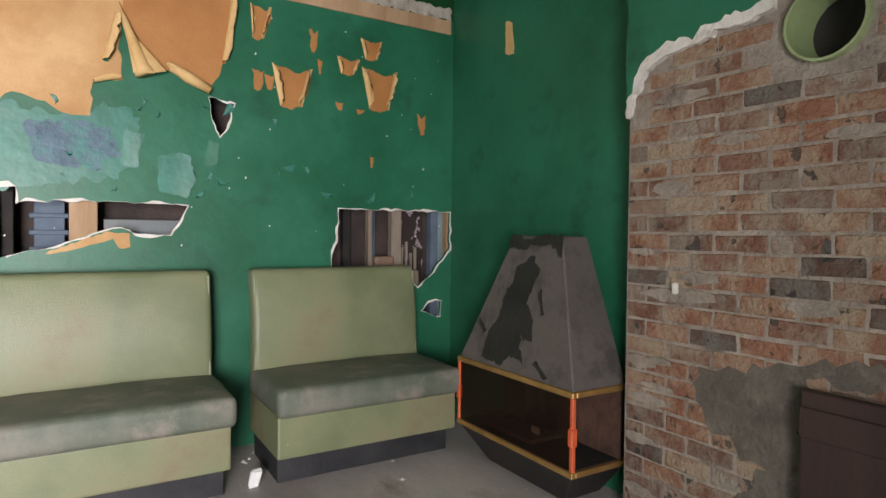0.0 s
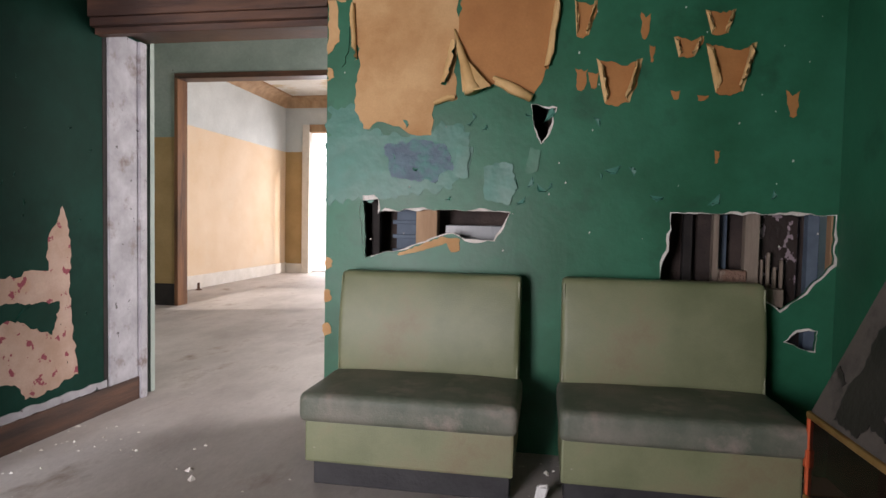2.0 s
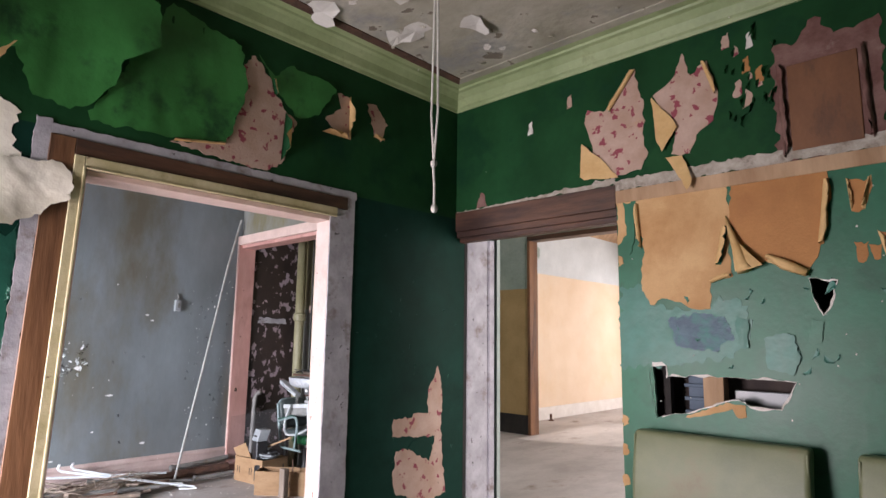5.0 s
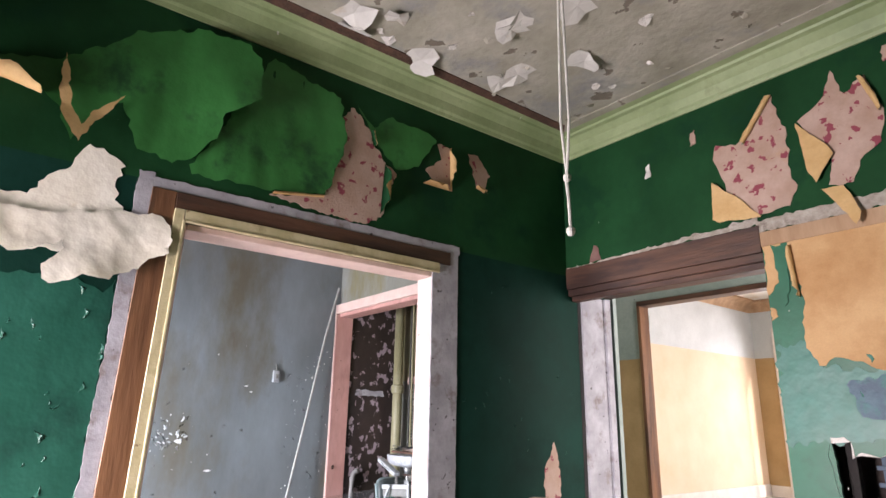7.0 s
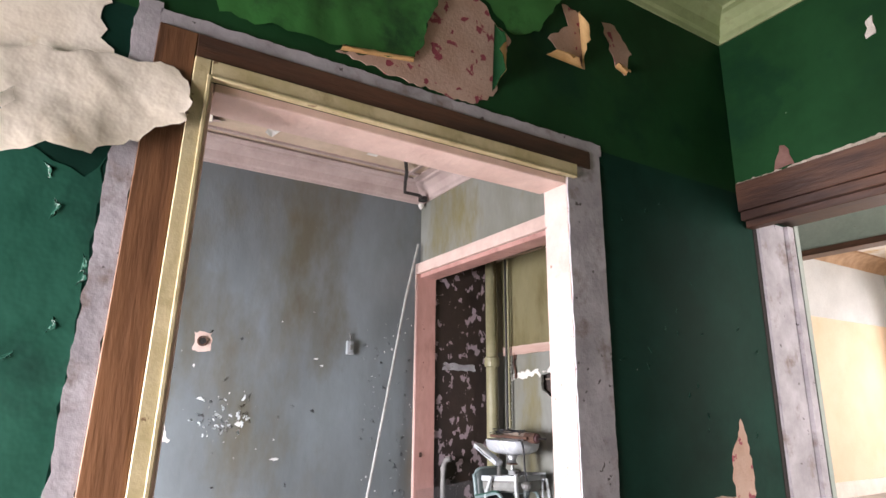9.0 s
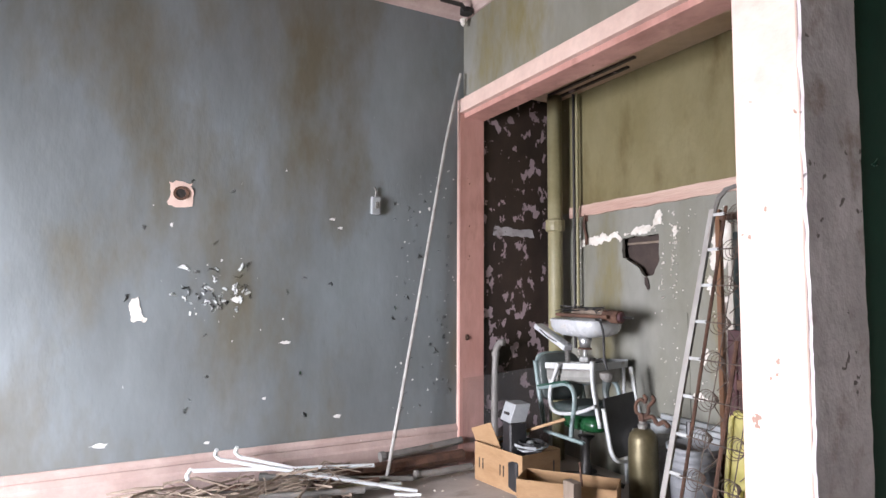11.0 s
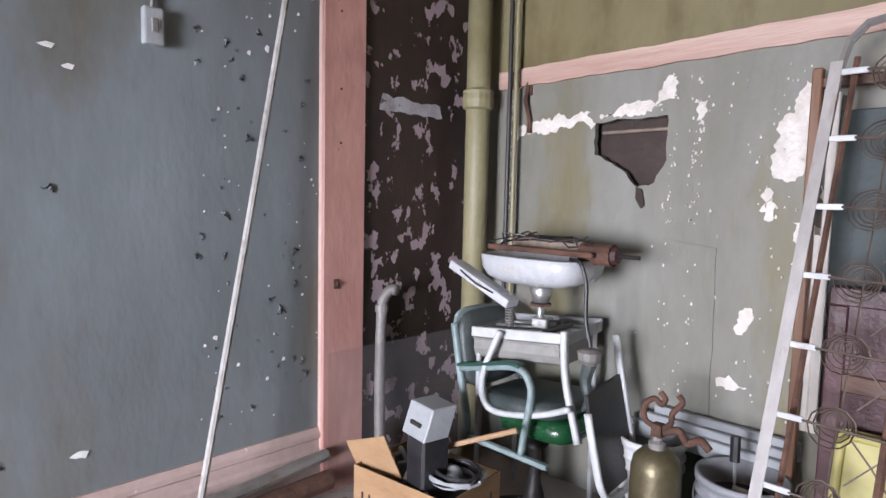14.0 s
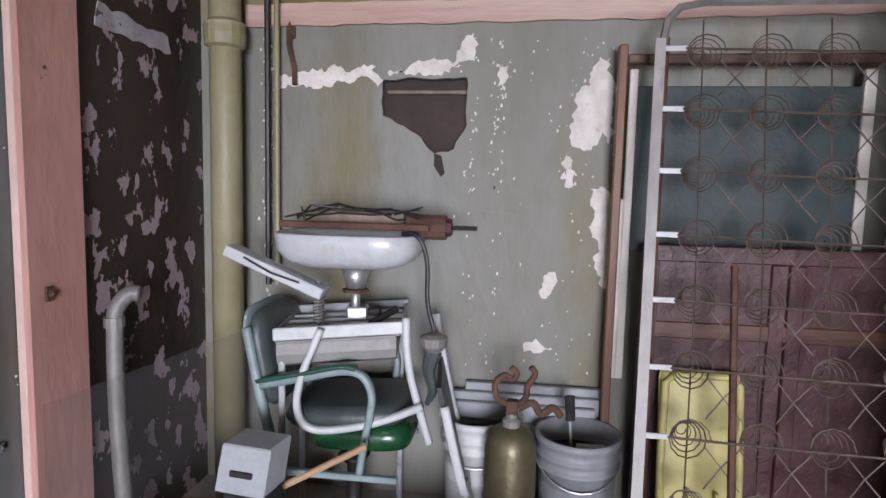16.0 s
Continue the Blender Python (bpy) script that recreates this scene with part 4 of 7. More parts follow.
for i in range(40):
    u, v = random.uniform(-0.45, 2.25), random.uniform(1.1, 2.6)
    r = random.uniform(0.002, 0.006)
    part("paint_chip", slab("N", [(u - r, v - r), (u + r * 0.6, v - r * 1.2), (u + r, v + r * 0.5), (u - r * 0.2, v + r * 1.3)], [], -0.003, 0), PLASTER, tl)
flap("N", torn([(0.44, 1.48), (0.43, 1.66), (0.50, 1.69), (0.60, 1.68), (0.63, 1.55), (0.58, 1.44), (0.50, 1.46)], 0.02, 0.010, 5), lambda u, v: 0.006 + 0.10 * max(0, u - 0.52), (TEAL, TEAL), "blister_flap", tl, "lifted flap of teal paint", 0.03)
flap("N", torn([(0.66, 1.62), (0.70, 1.78), (0.76, 1.76), (0.74, 1.64)], 0.02, 0.008, 6), lambda u, v: 0.004 + 0.12 * max(0, u - 0.69), (GREEN, TEAL), "blister_flap", tl, "", 0.03)
flap("N", torn([(0.24, 1.60), (0.28, 1.80), (0.35, 1.78), (0.34, 1.60)], 0.02, 0.008, 7), lambda u, v: 0.006 + 0.12 * max(0, u - 0.27), (TEAL, TEAL), "blister_flap", tl, "", 0.03)
for i, (h, by) in enumerate(((hole_l, 0.020), (hole_r, 0.020), (hole_s, 0.018), (hole_t, 0.022))):
    part("broken_rim", slab("N", rim(h, by, i * 3.0), [h], -0.004, 0.0), PLASTER, tl, "broken white plaster edge")
patch("N", [(-0.08, 1.135), (0.05, 1.19), (0.18, 1.25), (0.30, 1.24), (0.30, 1.17), (0.25, 1.16), (0.22, 1.215), (0.08, 1.165)], TAN, "bared_paper", tl, 9, -0.006, 0.02, 0.008)

random.seed(78)
for i in range(22):
    u, v = (random.uniform(-0.2, 0.75), random.uniform(1.45, 2.0)) if i < 12 else (random.uniform(0.6, 2.2), random.uniform(1.45, 2.1))
    L, a_ = random.uniform(0.03, 0.12), random.gauss(1.2, 0.8)
    curl("N", (u, v, u + L * math.cos(a_), v + L * math.sin(a_)), (math.sin(a_), -math.cos(a_)), L * 0.35, L * 1.4, (TEAL, TEAL), "lifted_flake", tl, seed=i, turn_max=0.25, lift=0.001, taper=0.95)

up = tagged(part("picture_rail_scar", slab("N", torn(rect(-0.54, 2.795, EX - 0.005, 2.88), 0.02, 0.014, 2), [], -0.010, 0), OLDPLASTER), "broken plaster scar of a lost picture rail", "wall scar", kind="structure")
part("tan_rail", board("N", -0.535, 2.70, EX - 0.004, 2.797, -0.012), RAWWOOD, up, "bare tan wooden rail")
F1 = [(-0.77, 3.40), (-0.74, 3.50), (-0.60, 3.45), (-0.50, 3.50), (-0.335, 3.73), (-0.27, 3.40), (-0.29, 3.20), (-0.25, 3.05), (-0.31, 2.93), (-0.55, 2.90), (-0.66, 3.05)]
F2 = [(-0.20, 3.47), (-0.05, 3.56), (0.03, 3.73), (0.08, 3.55), (0.20, 3.62), (0.26, 3.38), (0.22, 3.18), (0.10, 3.10), (0.05, 2.98), (-0.08, 3.0), (-0.04, 3.15), (-0.12, 3.3)]
patch("N", F1, FLORAL, "floral_paper", up, 1, -0.005, label="faded floral wallpaper")
patch("N", F2, FLORAL, "floral_paper", up, 2, -0.005)
flap("N", torn([(-0.78, 3.22), (-0.80, 2.95), (-0.76, 2.92), (-0.49, 2.90), (-0.58, 3.02)], 0.03, 0.006, 1), lambda u, v: 0.01 + 0.10 * max(0, -0.5 - u), (CURL, CURL), "folded_corner", up, "folded tan paper corner")
flap("N", torn([(-0.21, 3.46), (-0.05, 3.25), (-0.02, 3.18), (-0.13, 3.02), (-0.17, 3.1)], 0.03, 0.006, 2), lambda u, v: 0.01 + 0.16 * max(0, 3.46 - v) * 0.5, (CURL, CURL), "folded_corner", up)
flap("N", torn([(-0.12, 2.98), (0.0, 2.97), (0.08, 2.78), (0.05, 2.70), (0.01, 2.78)], 0.03, 0.006, 3), lambda u, v: 0.015 + 0.25 * max(0, 2.98 - v), (CURL, CURL), "hanging_strip", up)
curl("N", (-0.34, 3.72, -0.56, 3.44), (0.8, -0.3), 0.10, 0.02, (CURL, GREEN), "curled_edge", up, seed=8)
curl("N", (0.18, 3.62, 0.26, 3.36), (-1, 0), 0.09, 0.02, (CURL, FLORAL), "curled_edge", up, seed=9)
patch("N", [(0.60, 2.80), (0.60, 3.62), (0.72, 3.55), (0.86, 3.70), (0.95, 3.56), (1.18, 3.60), (1.17, 2.80)], REDPAPER, "torn_border", up, 7, -0.004, 0.03, 0.025)
part("boarded_vent", board("N", 0.685, 2.86, 1.06, 3.42, -0.014), BROWNBOARD, up, "brown board over an old vent")
curl("N", (0.66, 2.82, 0.65, 3.45), (-1, 0), 0.09, 0.02, (REDPAPER, REDPAPER), "curled_edge", up, seed=10, tear=0.05)
curl("N", (1.08, 3.45, 1.09, 2.85), (1, 0), 0.09, 0.022, (REDPAPER, REDPAPER), "curled_edge", up, seed=11, tear=0.05)
for i, (u, v) in enumerate(((-0.93, 3.56), (-1.32, 3.42), (0.42, 3.45), (0.36, 3.30), (0.45, 3.62), (0.50, 3.36), (0.30, 3.66))):
    patch("N", [(u, v), (u + 0.05, v + 0.01), (u + 0.045, v + 0.12), (u + 0.01, v + 0.1)], (FLORAL, PLASTER, ORANGE)[i % 3], "paper_chip", up, i * 2.0, -0.006, 0.02, 0.012)

up.location = (-0.02, 0, -0.04)

# timbers inside the wall cavity
cav = tagged(part("wall_studs", boxed((0.02, NY + 0.06, FL), (0.15, NY + 0.16, TOP), 0.003), RAWWOOD), "timber studs and lath inside the broken wall", "wall frame", kind="structure")
for u, w, d, m in ((1.74, 0.03, 0.10, OLDWOOD), (1.80, 0.045, 0.22, SLATE), (1.90, 0.075, 0.07, OLDWOOD), (2.24, 0.06, 0.12, SLATE), (2.32, 0.06, 0.03, RAWWOOD), (-0.27, 0.05, 0.1, SOOTSHADE), (1.60, 0.05, 0.2, SOOTSHADE)):
    part("stud", boxed((u, NY + d, FL), (u + w, NY + d + 0.06, TOP), 0.003), m, cav)
part("slate_panel", boxed((-0.14, NY + 0.22, 1.0), (0.0, NY + 0.24, 1.6)), SLATE, cav)
for z in (1.14, 1.23, 1.32, 1.41):
    part("lath", boxed((-0.16, NY + 0.19, z), (0.02, NY + 0.21, z + 0.025)), SLATE, cav)
part("grey_board", boxed((0.18, NY + 0.18, 1.0), (0.62, NY + 0.2, 1.32)), GREY, cav)
part("brick_piece", boxed((1.77, NY + 0.05, 1.0), (1.91, NY + 0.12, 1.10), 0.006), BRICK, cav)
part("ledge_timber", boxed((1.70, NY + 0.04, 0.9), (2.1, NY + 0.2, 1.0)), OLDWOOD, cav)
part("dark_board", boxed((2.0, NY + 0.2, 0.8), (2.22, NY + 0.22, 1.5)), UMBER, cav)
for i in range(5):
    part("splinter", boxed((1.96 + i * 0.035, NY + 0.1, 1.0), (1.975 + i * 0.035, NY + 0.13, 1.12 + 0.04 * (i % 3))), OLDWOOD, cav)

# ---- torn layers on the west wall ----
tw = tagged(part("torn_paper_west", slab("W", torn([(1.338, 3.597), (1.263, 3.507), (1.25, 3.31), (1.23, 3.11), (1.14, 2.915), (0.80, 2.83), (1.18, 2.79), (1.479, 2.79), (1.587, 2.86), (1.65, 3.05), (1.699, 3.207), (1.603, 3.264), (1.50, 3.369), (1.469, 3.464)], 0.02, 0.016, 11), [], -0.005, 0), FLORAL), "faded floral paper bared on the green wall", "torn wallpaper", kind="structure")
patch("W", [(2.06, 3.55), (2.186, 3.54), (2.185, 3.304), (2.204, 3.204), (2.05, 3.23), (1.95, 3.306), (2.10, 3.43)], FLORAL, "floral_paper", tw, 12)
patch("W", [(2.361, 3.555), (2.46, 3.568), (2.592, 3.428), (2.516, 3.266), (2.47, 3.31), (2.444, 3.304)], FLORAL, "floral_paper", tw, 13)
curl("W", (1.60, 3.26, 1.58, 2.88), (1, 0.15), 0.13, 0.04, (CURL, DEEP), "curled_edge", tw, seed=1, taper=0.8)
curl("W", (2.19, 3.56, 2.20, 3.20), (-1, 0.1), 0.10, 0.03, (CURL, CURL), "curled_edge", tw, seed=2, taper=0.7)
curl("W", (1.93, 3.20, 2.19, 3.20), (0.1, 1), 0.09, 0.03, (CURL, CURL), "curled_edge", tw, seed=3, taper=0.8)
curl("W", (2.44, 3.29, 2.53, 3.27), (0.1, 1), 0.08, 0.02, (CURL, CURL), "curled_edge", tw, seed=4)
curl("W", (0.82, 2.84, 1.16, 2.895), (0, 1), 0.05, 0.014, (CURL, CURL), "curled_edge", tw, seed=5)
curl("W", (1.47, 3.47, 1.50, 3.36), (1, 0.2), 0.06, 0.02, (CURL, DEEP), "curled_edge", tw, seed=15)
sheet = [(-0.75, 3.16), (-0.34, 3.28), (0.0, 3.60), (0.30, 3.72), (0.56, 3.70), (0.649, 3.56), (0.66, 3.37), (0.545, 3.273), (0.47, 3.225), (0.455, 3.073), (0.331, 2.92), (0.24, 2.87), (0.06, 2.90), (-0.04, 3.14), (-0.17, 3.02), (-0.24, 2.86), (-0.30, 3.0), (-0.39, 3.08)]
flap("W", torn(sheet, 0.03, 0.016, 3), lambda u, v: 0.008 + 0.11 * max(0, min(1, (u - 0.15) / 0.45)) * max(0, min(1, (v - 2.86) / 0.4)) + 0.014 * noise.noise((u * 4, v * 4, 0)) + 0.008 * noise.noise((u * 11, v * 3, 7)), (LITLEAF, LITLEAF), "loose_green_sheet", tw, "loose sagging green paper, coloured brighter for the light on it", 0.04)
flap("W", torn([(0.30, 2.84), (0.60, 2.845), (0.809, 2.853), (1.155, 2.905), (1.21, 3.06), (1.285, 3.336), (1.22, 3.62), (0.75, 3.74), (0.60, 3.45), (0.42, 3.02)], 0.03, 0.014, 4), lambda u, v: 0.004 + 0.07 * max(0, u - 0.95) + 0.10 * max(0, 2.98 - v) * max(0, u - 0.6) + 0.010 * noise.noise((u * 4, v * 4, 2)) + 0.006 * noise.noise((u * 14, v * 5, 2)), (LITLEAF, LITLEAF), "loose_green_sheet", tw, "", 0.04)
flap("W", torn([(1.36, 3.62), (1.50, 3.50), (1.62, 3.62), (1.95, 3.60), (2.03, 3.56), (1.88, 3.31), (1.72, 3.24), (1.62, 3.30), (1.52, 3.40)], 0.03, 0.014, 14), lambda u, v: 0.004 + 0.09 * max(0, u - 1.75) + 0.008 * noise.noise((u * 6, v * 6, 2)), (LITLEAF, LITLEAF), "loose_green_sheet", tw, "", 0.04)
patch("W", [(2.737, 0.84), (2.746, 0.98), (2.90, 0.97), (3.022, 1.01), (3.145, 0.996), (3.141, 1.19), (3.22, 1.32), (3.251, 1.39), (3.29, 1.30), (3.313, 1.18), (3.30, 0.83), (3.33, 0.60), (3.367, 0.31), (3.15, 0.26), (2.97, 0.255), (2.90, 0.36), (2.776, 0.40), (2.75, 0.52), (2.782, 0.724), (2.96, 0.717), (3.05, 0.66), (3.06, 0.80), (2.92, 0.83)], FLORAL, "floral_paper", tw, 15, -0.004, 0.025, 0.016, "pink floral paper bared low on the wall")
patch("W", [(2.90, 0.73), (3.05, 0.66), (3.16, 0.60), (3.20, 0.70), (3.22, 0.80), (3.06, 0.81), (2.96, 0.79)], SHADEDTEAL, "green_remnant", tw, 16, -0.008, 0.02, 0.014)
patch("W", [(-1.3, 2.40), (-1.0, 2.60), (-0.62, 2.52), (-0.366, 2.545), (-0.301, 2.657), (-0.214, 2.722), (-0.19, 2.80), (-0.153, 2.865), (-0.062, 2.837), (0.024, 2.792), (-0.005, 2.72), (-0.009, 2.669), (0.0, 2.60), (0.044, 2.571), (0.06, 2.45), (-0.1, 2.30), (-0.4, 2.28)], CREAM, "bare_plaster", tw, 17, -0.004, 0.025, 0.018, "bright bare plaster")
hang = [(-0.60, 2.50), (-0.30, 2.46), (-0.05, 2.53), (0.042, 2.551), (0.14, 2.55), (0.223, 2.559), (0.272, 2.511), (0.292, 2.43), (0.26, 2.34), (0.192, 2.313), (0.15, 2.248), (0.09, 2.22), (0.028, 2.173), (-0.089, 2.184), (-0.16, 2.14), (-0.213, 2.119), (-0.247, 2.137), (-0.259, 2.206), (-0.18, 2.30), (-0.19, 2.345), (-0.25, 2.31), (-0.33, 2.261), (-0.60, 2.25)]
flap("W", torn(hang, 0.02, 0.014, 7), lambda u, v: 0.012 + 0.17 * max(0, 2.56 - v) + 0.06 * max(0, u - 0.1) + 0.016 * noise.noise((u * 4, v * 5, 1)) + 0.005 * noise.noise((u * 16, v * 16, 4)), (CREAM, DEEP), "hanging_paper_sheet", tw, "large hanging sheet of pale paper", 0.025)
curl("W", (-0.40, 3.10, -0.75, 3.16), (0.2, -1), 0.20, 0.06, (CURL, CURL), "curled_edge", tw, seed=6)

# brighter teal than the wall behind, painted for the stronger light at this end
patch("W", [(-2.3, FL + 0.2), (-2.3, 2.10), (-1.2, 2.2), (-0.5, 2.14), (-0.15, 2.20), (0.02, 2.12), (0.07, 2.2), (0.068, 2.0), (0.03, FL + 0.2)], WESTTEAL, "teal_paint", tw, 21, -0.003, 0.04, 0.012, "glossy teal-green paint below the torn paper")

flap("W", torn([(-0.33, 3.30), (-0.33, 3.12), (-0.31, 2.99), (-0.245, 2.87), (-0.21, 2.83), (-0.175, 2.93), (-0.12, 3.02), (-0.04, 3.16), (-0.10, 3.10), (-0.17, 3.03), (-0.21, 2.93), (-0.27, 3.03), (-0.29, 3.16)], 0.02, 0.008, 9), lambda u, v: 0.05 + 0.25 * max(0, 3.02 - v), (CURL, CURL), "torn_lip", tw, "yellowed torn lip of paper", 0.02)
random.seed(77)
for i in range(46):
    u, v = random.uniform(-0.75, 0.06), random.uniform(0.95, 2.12)
    L, a_ = random.uniform(0.02, 0.085), random.gauss(1.35, 0.5)
    curl("W", (u, v, u + L * math.cos(a_), v + L * math.sin(a_)), (math.sin(a_), -math.cos(a_)), L * 0.28, L * 0.6, (TEAL, WESTTEAL), "lifted_flake", tw, seed=i, turn_max=0.5, lift=0.001, taper=0.95)
for i in range(26):
    u, v = random.uniform(2.3, 3.55), random.uniform(0.3, 2.6)
    L, a_ = random.uniform(0.012, 0.04), random.gauss(1.5, 0.5)
    curl("W", (u, v, u + L * math.cos(a_), v + L * math.sin(a_)), (math.sin(a_), -math.cos(a_)), L * 0.3, L * 0.6, (TEAL, SHADEDTEAL), "lifted_flake", tw, seed=i, turn_max=0.5, lift=0.001, taper=0.95)
# east wall scraps
te = tagged(part("torn_paper_east", slab("E", torn([(2.86, 2.38), (2.78, 2.36), (2.80, 2.55), (2.86, 2.58)], 0.02, 0.01, 1), [], -0.005, 0), CURL), "scraps of torn paper on the green wall", "torn wallpaper", kind="structure")
for i, (u, v) in enumerate(((2.55, 2.72), (2.48, 2.70), (2.2, 2.66), (2.68, 2.75), (1.95, 2.6))):
    patch("E", [(u, v), (u + 0.05, v + 0.01), (u + 0.06, v + 0.14), (u + 0.02, v + 0.16)], (CURL, FLORAL)[i % 2], "paper_chip", te, i, -0.005, 0.02, 0.01)
    curl("E", (u + 0.05, v, u + 0.055, v + 0.14), (-1, 0), 0.03, 0.012, (CURL, GREEN), "curled_edge", te, seed=i)

# peeling flakes on the ceiling
cp = tagged(part("ceiling_flakes", boxed((0.2, 2.4, TOP - 0.004), (0.5, 2.6, TOP), 0), STAINCEIL), "pale paint flakes hanging from the stained ceiling", "paint flakes", kind="structure")
random.seed(4)
for i in range(90):
    x, y = random.uniform(-1.9, 1.6), random.uniform(0.6, 3.3)
    r = random.uniform(0.02, 0.05) if i % 3 else random.uniform(0.08, 0.17)
    bm = bmesh.new()
    n_ = 11
    c_ = bm.verts.new((x, y, TOP - 0.002 - random.uniform(0.0, 0.02)))
    tilt_a = random.uniform(0, 6.28)
    ring = []
    for k in range(n_):
        a_ = k * math.tau / n_
        rr_ = r * random.uniform(0.5, 1.2)
        ring.append(bm.verts.new((x + rr_ * math.cos(a_), y + rr_ * math.sin(a_), TOP - 0.003 - max(0, math.cos(a_ - tilt_a)) * r * 0.5)))
    for k in range(n_):
        bm.faces.new((c_, ring[k], ring[(k + 1) % n_]))
    part("flake", bm, (STAINCEIL, CEIL, PLASTER)[i % 3], cp)

# light cord
pc = thing("pull_cord", (-0.016, 0.966, 2.105), "white knotted pull cord hanging from the ceiling", "cord")
part("cord", tubed([(0.006, 0, 0.03), (0.0, 0.004, 0.12), (-0.004, 0, 0.2)], 0.0052, 6), CORD, pc)
for dx in (-0.008, 0.008):
    part("cord_strand", tubed([(0, 0, 0.2), (dx * 2.2, 0, 0.4), (dx, 0, 0.9), (dx * 0.6, 0, TOP - 2.105)], 0.0045, 6), CORD, pc)
part("knot", lathed([(0, 0), (0.009, 0.004), (0.014, 0.014), (0.013, 0.026), (0.006, 0.034), (0, 0.036)], (0.006, 0, 0), 10), CORD, pc)
part("upper_knot", lathed([(0, 0.18), (0.012, 0.19), (0.013, 0.205), (0, 0.215)], (0, 0, 0), 10), CORD, pc)

# ---- chimney breast: plaster edge, flue, board ----
edge = [(1.712, 1.80), (1.63, 1.975), (1.52, 2.03), (1.36, 2.035), (1.24, 2.065), (1.09, 2.085), (0.98, 2.13), (0.75, 2.25), (0.2, 2.5), (-0.6, 2.55), (-0.6, TOP), (1.712, TOP)]
part("green_plaster", slab("C", torn(edge, 0.03, 0.014, 3), [], -0.016, 0.012), GREEN, breast, "green painted plaster left above the brick")
part("plaster_edge", slab("C", torn([(1.708, 1.775), (1.62, 1.94), (1.51, 2.005), (1.36, 2.012), (1.24, 2.04), (1.06, 2.06), (1.06, 2.10), (1.24, 2.09), (1.36, 2.055), (1.52, 2.05), (1.63, 2.0), (1.708, 1.85)], 0.02, 0.016, 5), [], -0.019, 0.012), PLASTER, breast, "white broken plaster edge")
bm = bmesh.new()
for r0, r1, d0, d1 in ((0.122, 0.131, -0.025, 0.3),):
    for k in range(28):
        a0, a1 = k * math.tau / 28, (k + 1) * math.tau / 28
        q = []
        for a_, r_, d_ in ((a0, r0, d0), (a1, r0, d0), (a1, r1, d0), (a0, r1, d0), (a0, r0, d1), (a1, r0, d1), (a1, r1, d1), (a0, r1, d1)):
            q.append(bm.verts.new((2.15 + d_, 0.887 + r_ * math.cos(a_), 1.965 + r_ * math.sin(a_))))
        for f in ((0, 1, 2, 3), (0, 4, 5, 1), (2, 6, 7, 3)):
            bm.faces.new([q[i] for i in f])
part("flue_collar", bm, COVE, breast, "green-daubed flue collar")
part("flue_inside", boxed((2.30, 0.7, 1.75), (2.32, 1.1, 2.2)), SOOTSHADE, breast)
part("old_bracket", boxed((2.130, 1.432, 1.02), (2.152, 1.454, 1.068), 0.008, 2), PLASTER, breast, "small white porcelain insulator")
part("cement_patch", slab("C", torn([(1.34, 0.74), (1.05, 0.80), (0.90, 0.84), (0.55, 0.86), (0.55, 0.80), (0.93, 0.78), (0.93, 0.0), (1.12, 0.0), (1.16, 0.3), (1.05, 0.42), (1.30, 0.52)], 0.03, 0.035, 3), [], 0.003, 0.009), CEMENT, breast, "grey cement smeared round the hearth, darkened for the shade there")
bd = thing("fire_board", (2.10, 0.575, FL), "dark brown wooden board covering the old hearth", "board")
part("panel", boxed((-0.02, -0.4, 0), (0.02, 0.33, 0.772), 0.004), DARKBOARD, bd)
part("rail", boxed((-0.03, -0.4, 0.62), (-0.02, 0.33, 0.72), 0.003), DARKBOARD, bd)

# crumbs beside the benches
sc = thing("paper_scrap", (0.80, 2.86, FL), "crumpled white paper scrap on the floor", "scrap")
bm = boxed((-0.03, -0.02, 0), (0.03, 0.02, 0.09), 0.012, 1)
for v in bm.verts:
    v.co += Vector((0.25 * v.co.z + 0.012 * noise.noise(v.co * 40), 0.012 * noise.noise(v.co * 50), 0))
part("crumple", bm, PAPER, sc)
ft = thing("foam_scrap", (0.10, 2.10, FL), "pale torn scrap of foam on the floor", "scrap", turn=35)
part("strip_body", boxed((-0.18, -0.02, 0), (0.05, 0.025, 0.02), 0.008, 2), PAPER, ft)
part("lump", lathed([(0, 0), (0.035, 0.005), (0.04, 0.025), (0.02, 0.04), (0, 0.042)], (0.07, 0, 0), 8), PAPER, ft)

random.seed(61)
bm = bmesh.new()
for i in range(420):
    if i < 120:
        x, y = random.uniform(-0.5, 2.2), 3.42 - abs(random.gauss(0, 0.12))
    elif i < 230:
        x, y = -2.0 + random.gauss(0, 0.25), random.uniform(0.3, 3.5)
    elif i < 330:
        x, y = random.uniform(-5.4, -3.4), random.uniform(1.6, 3.0)
    else:
        x, y = random.uniform(-2.0, 2.0), random.uniform(0.5, 3.2)
    r = random.uniform(0.004, 0.013) if i % 12 else random.uniform(0.015, 0.03)
    ring = [bm.verts.new((x + r * random.uniform(0.6, 1.3) * math.cos(k * 1.257), y + r * random.uniform(0.6, 1.3) * math.sin(k * 1.257), FL)) for k in range(5)]
    tip = bm.verts.new((x, y, FL + r * random.uniform(0.3, 0.9)))
    for k in range(5):
        bm.faces.new((ring[k], ring[(k + 1) % 5], tip))
tagged(part("plaster_crumbs", bm, PLASTER), "pale plaster crumbs strewn over the floor", "debris", kind="stuff")

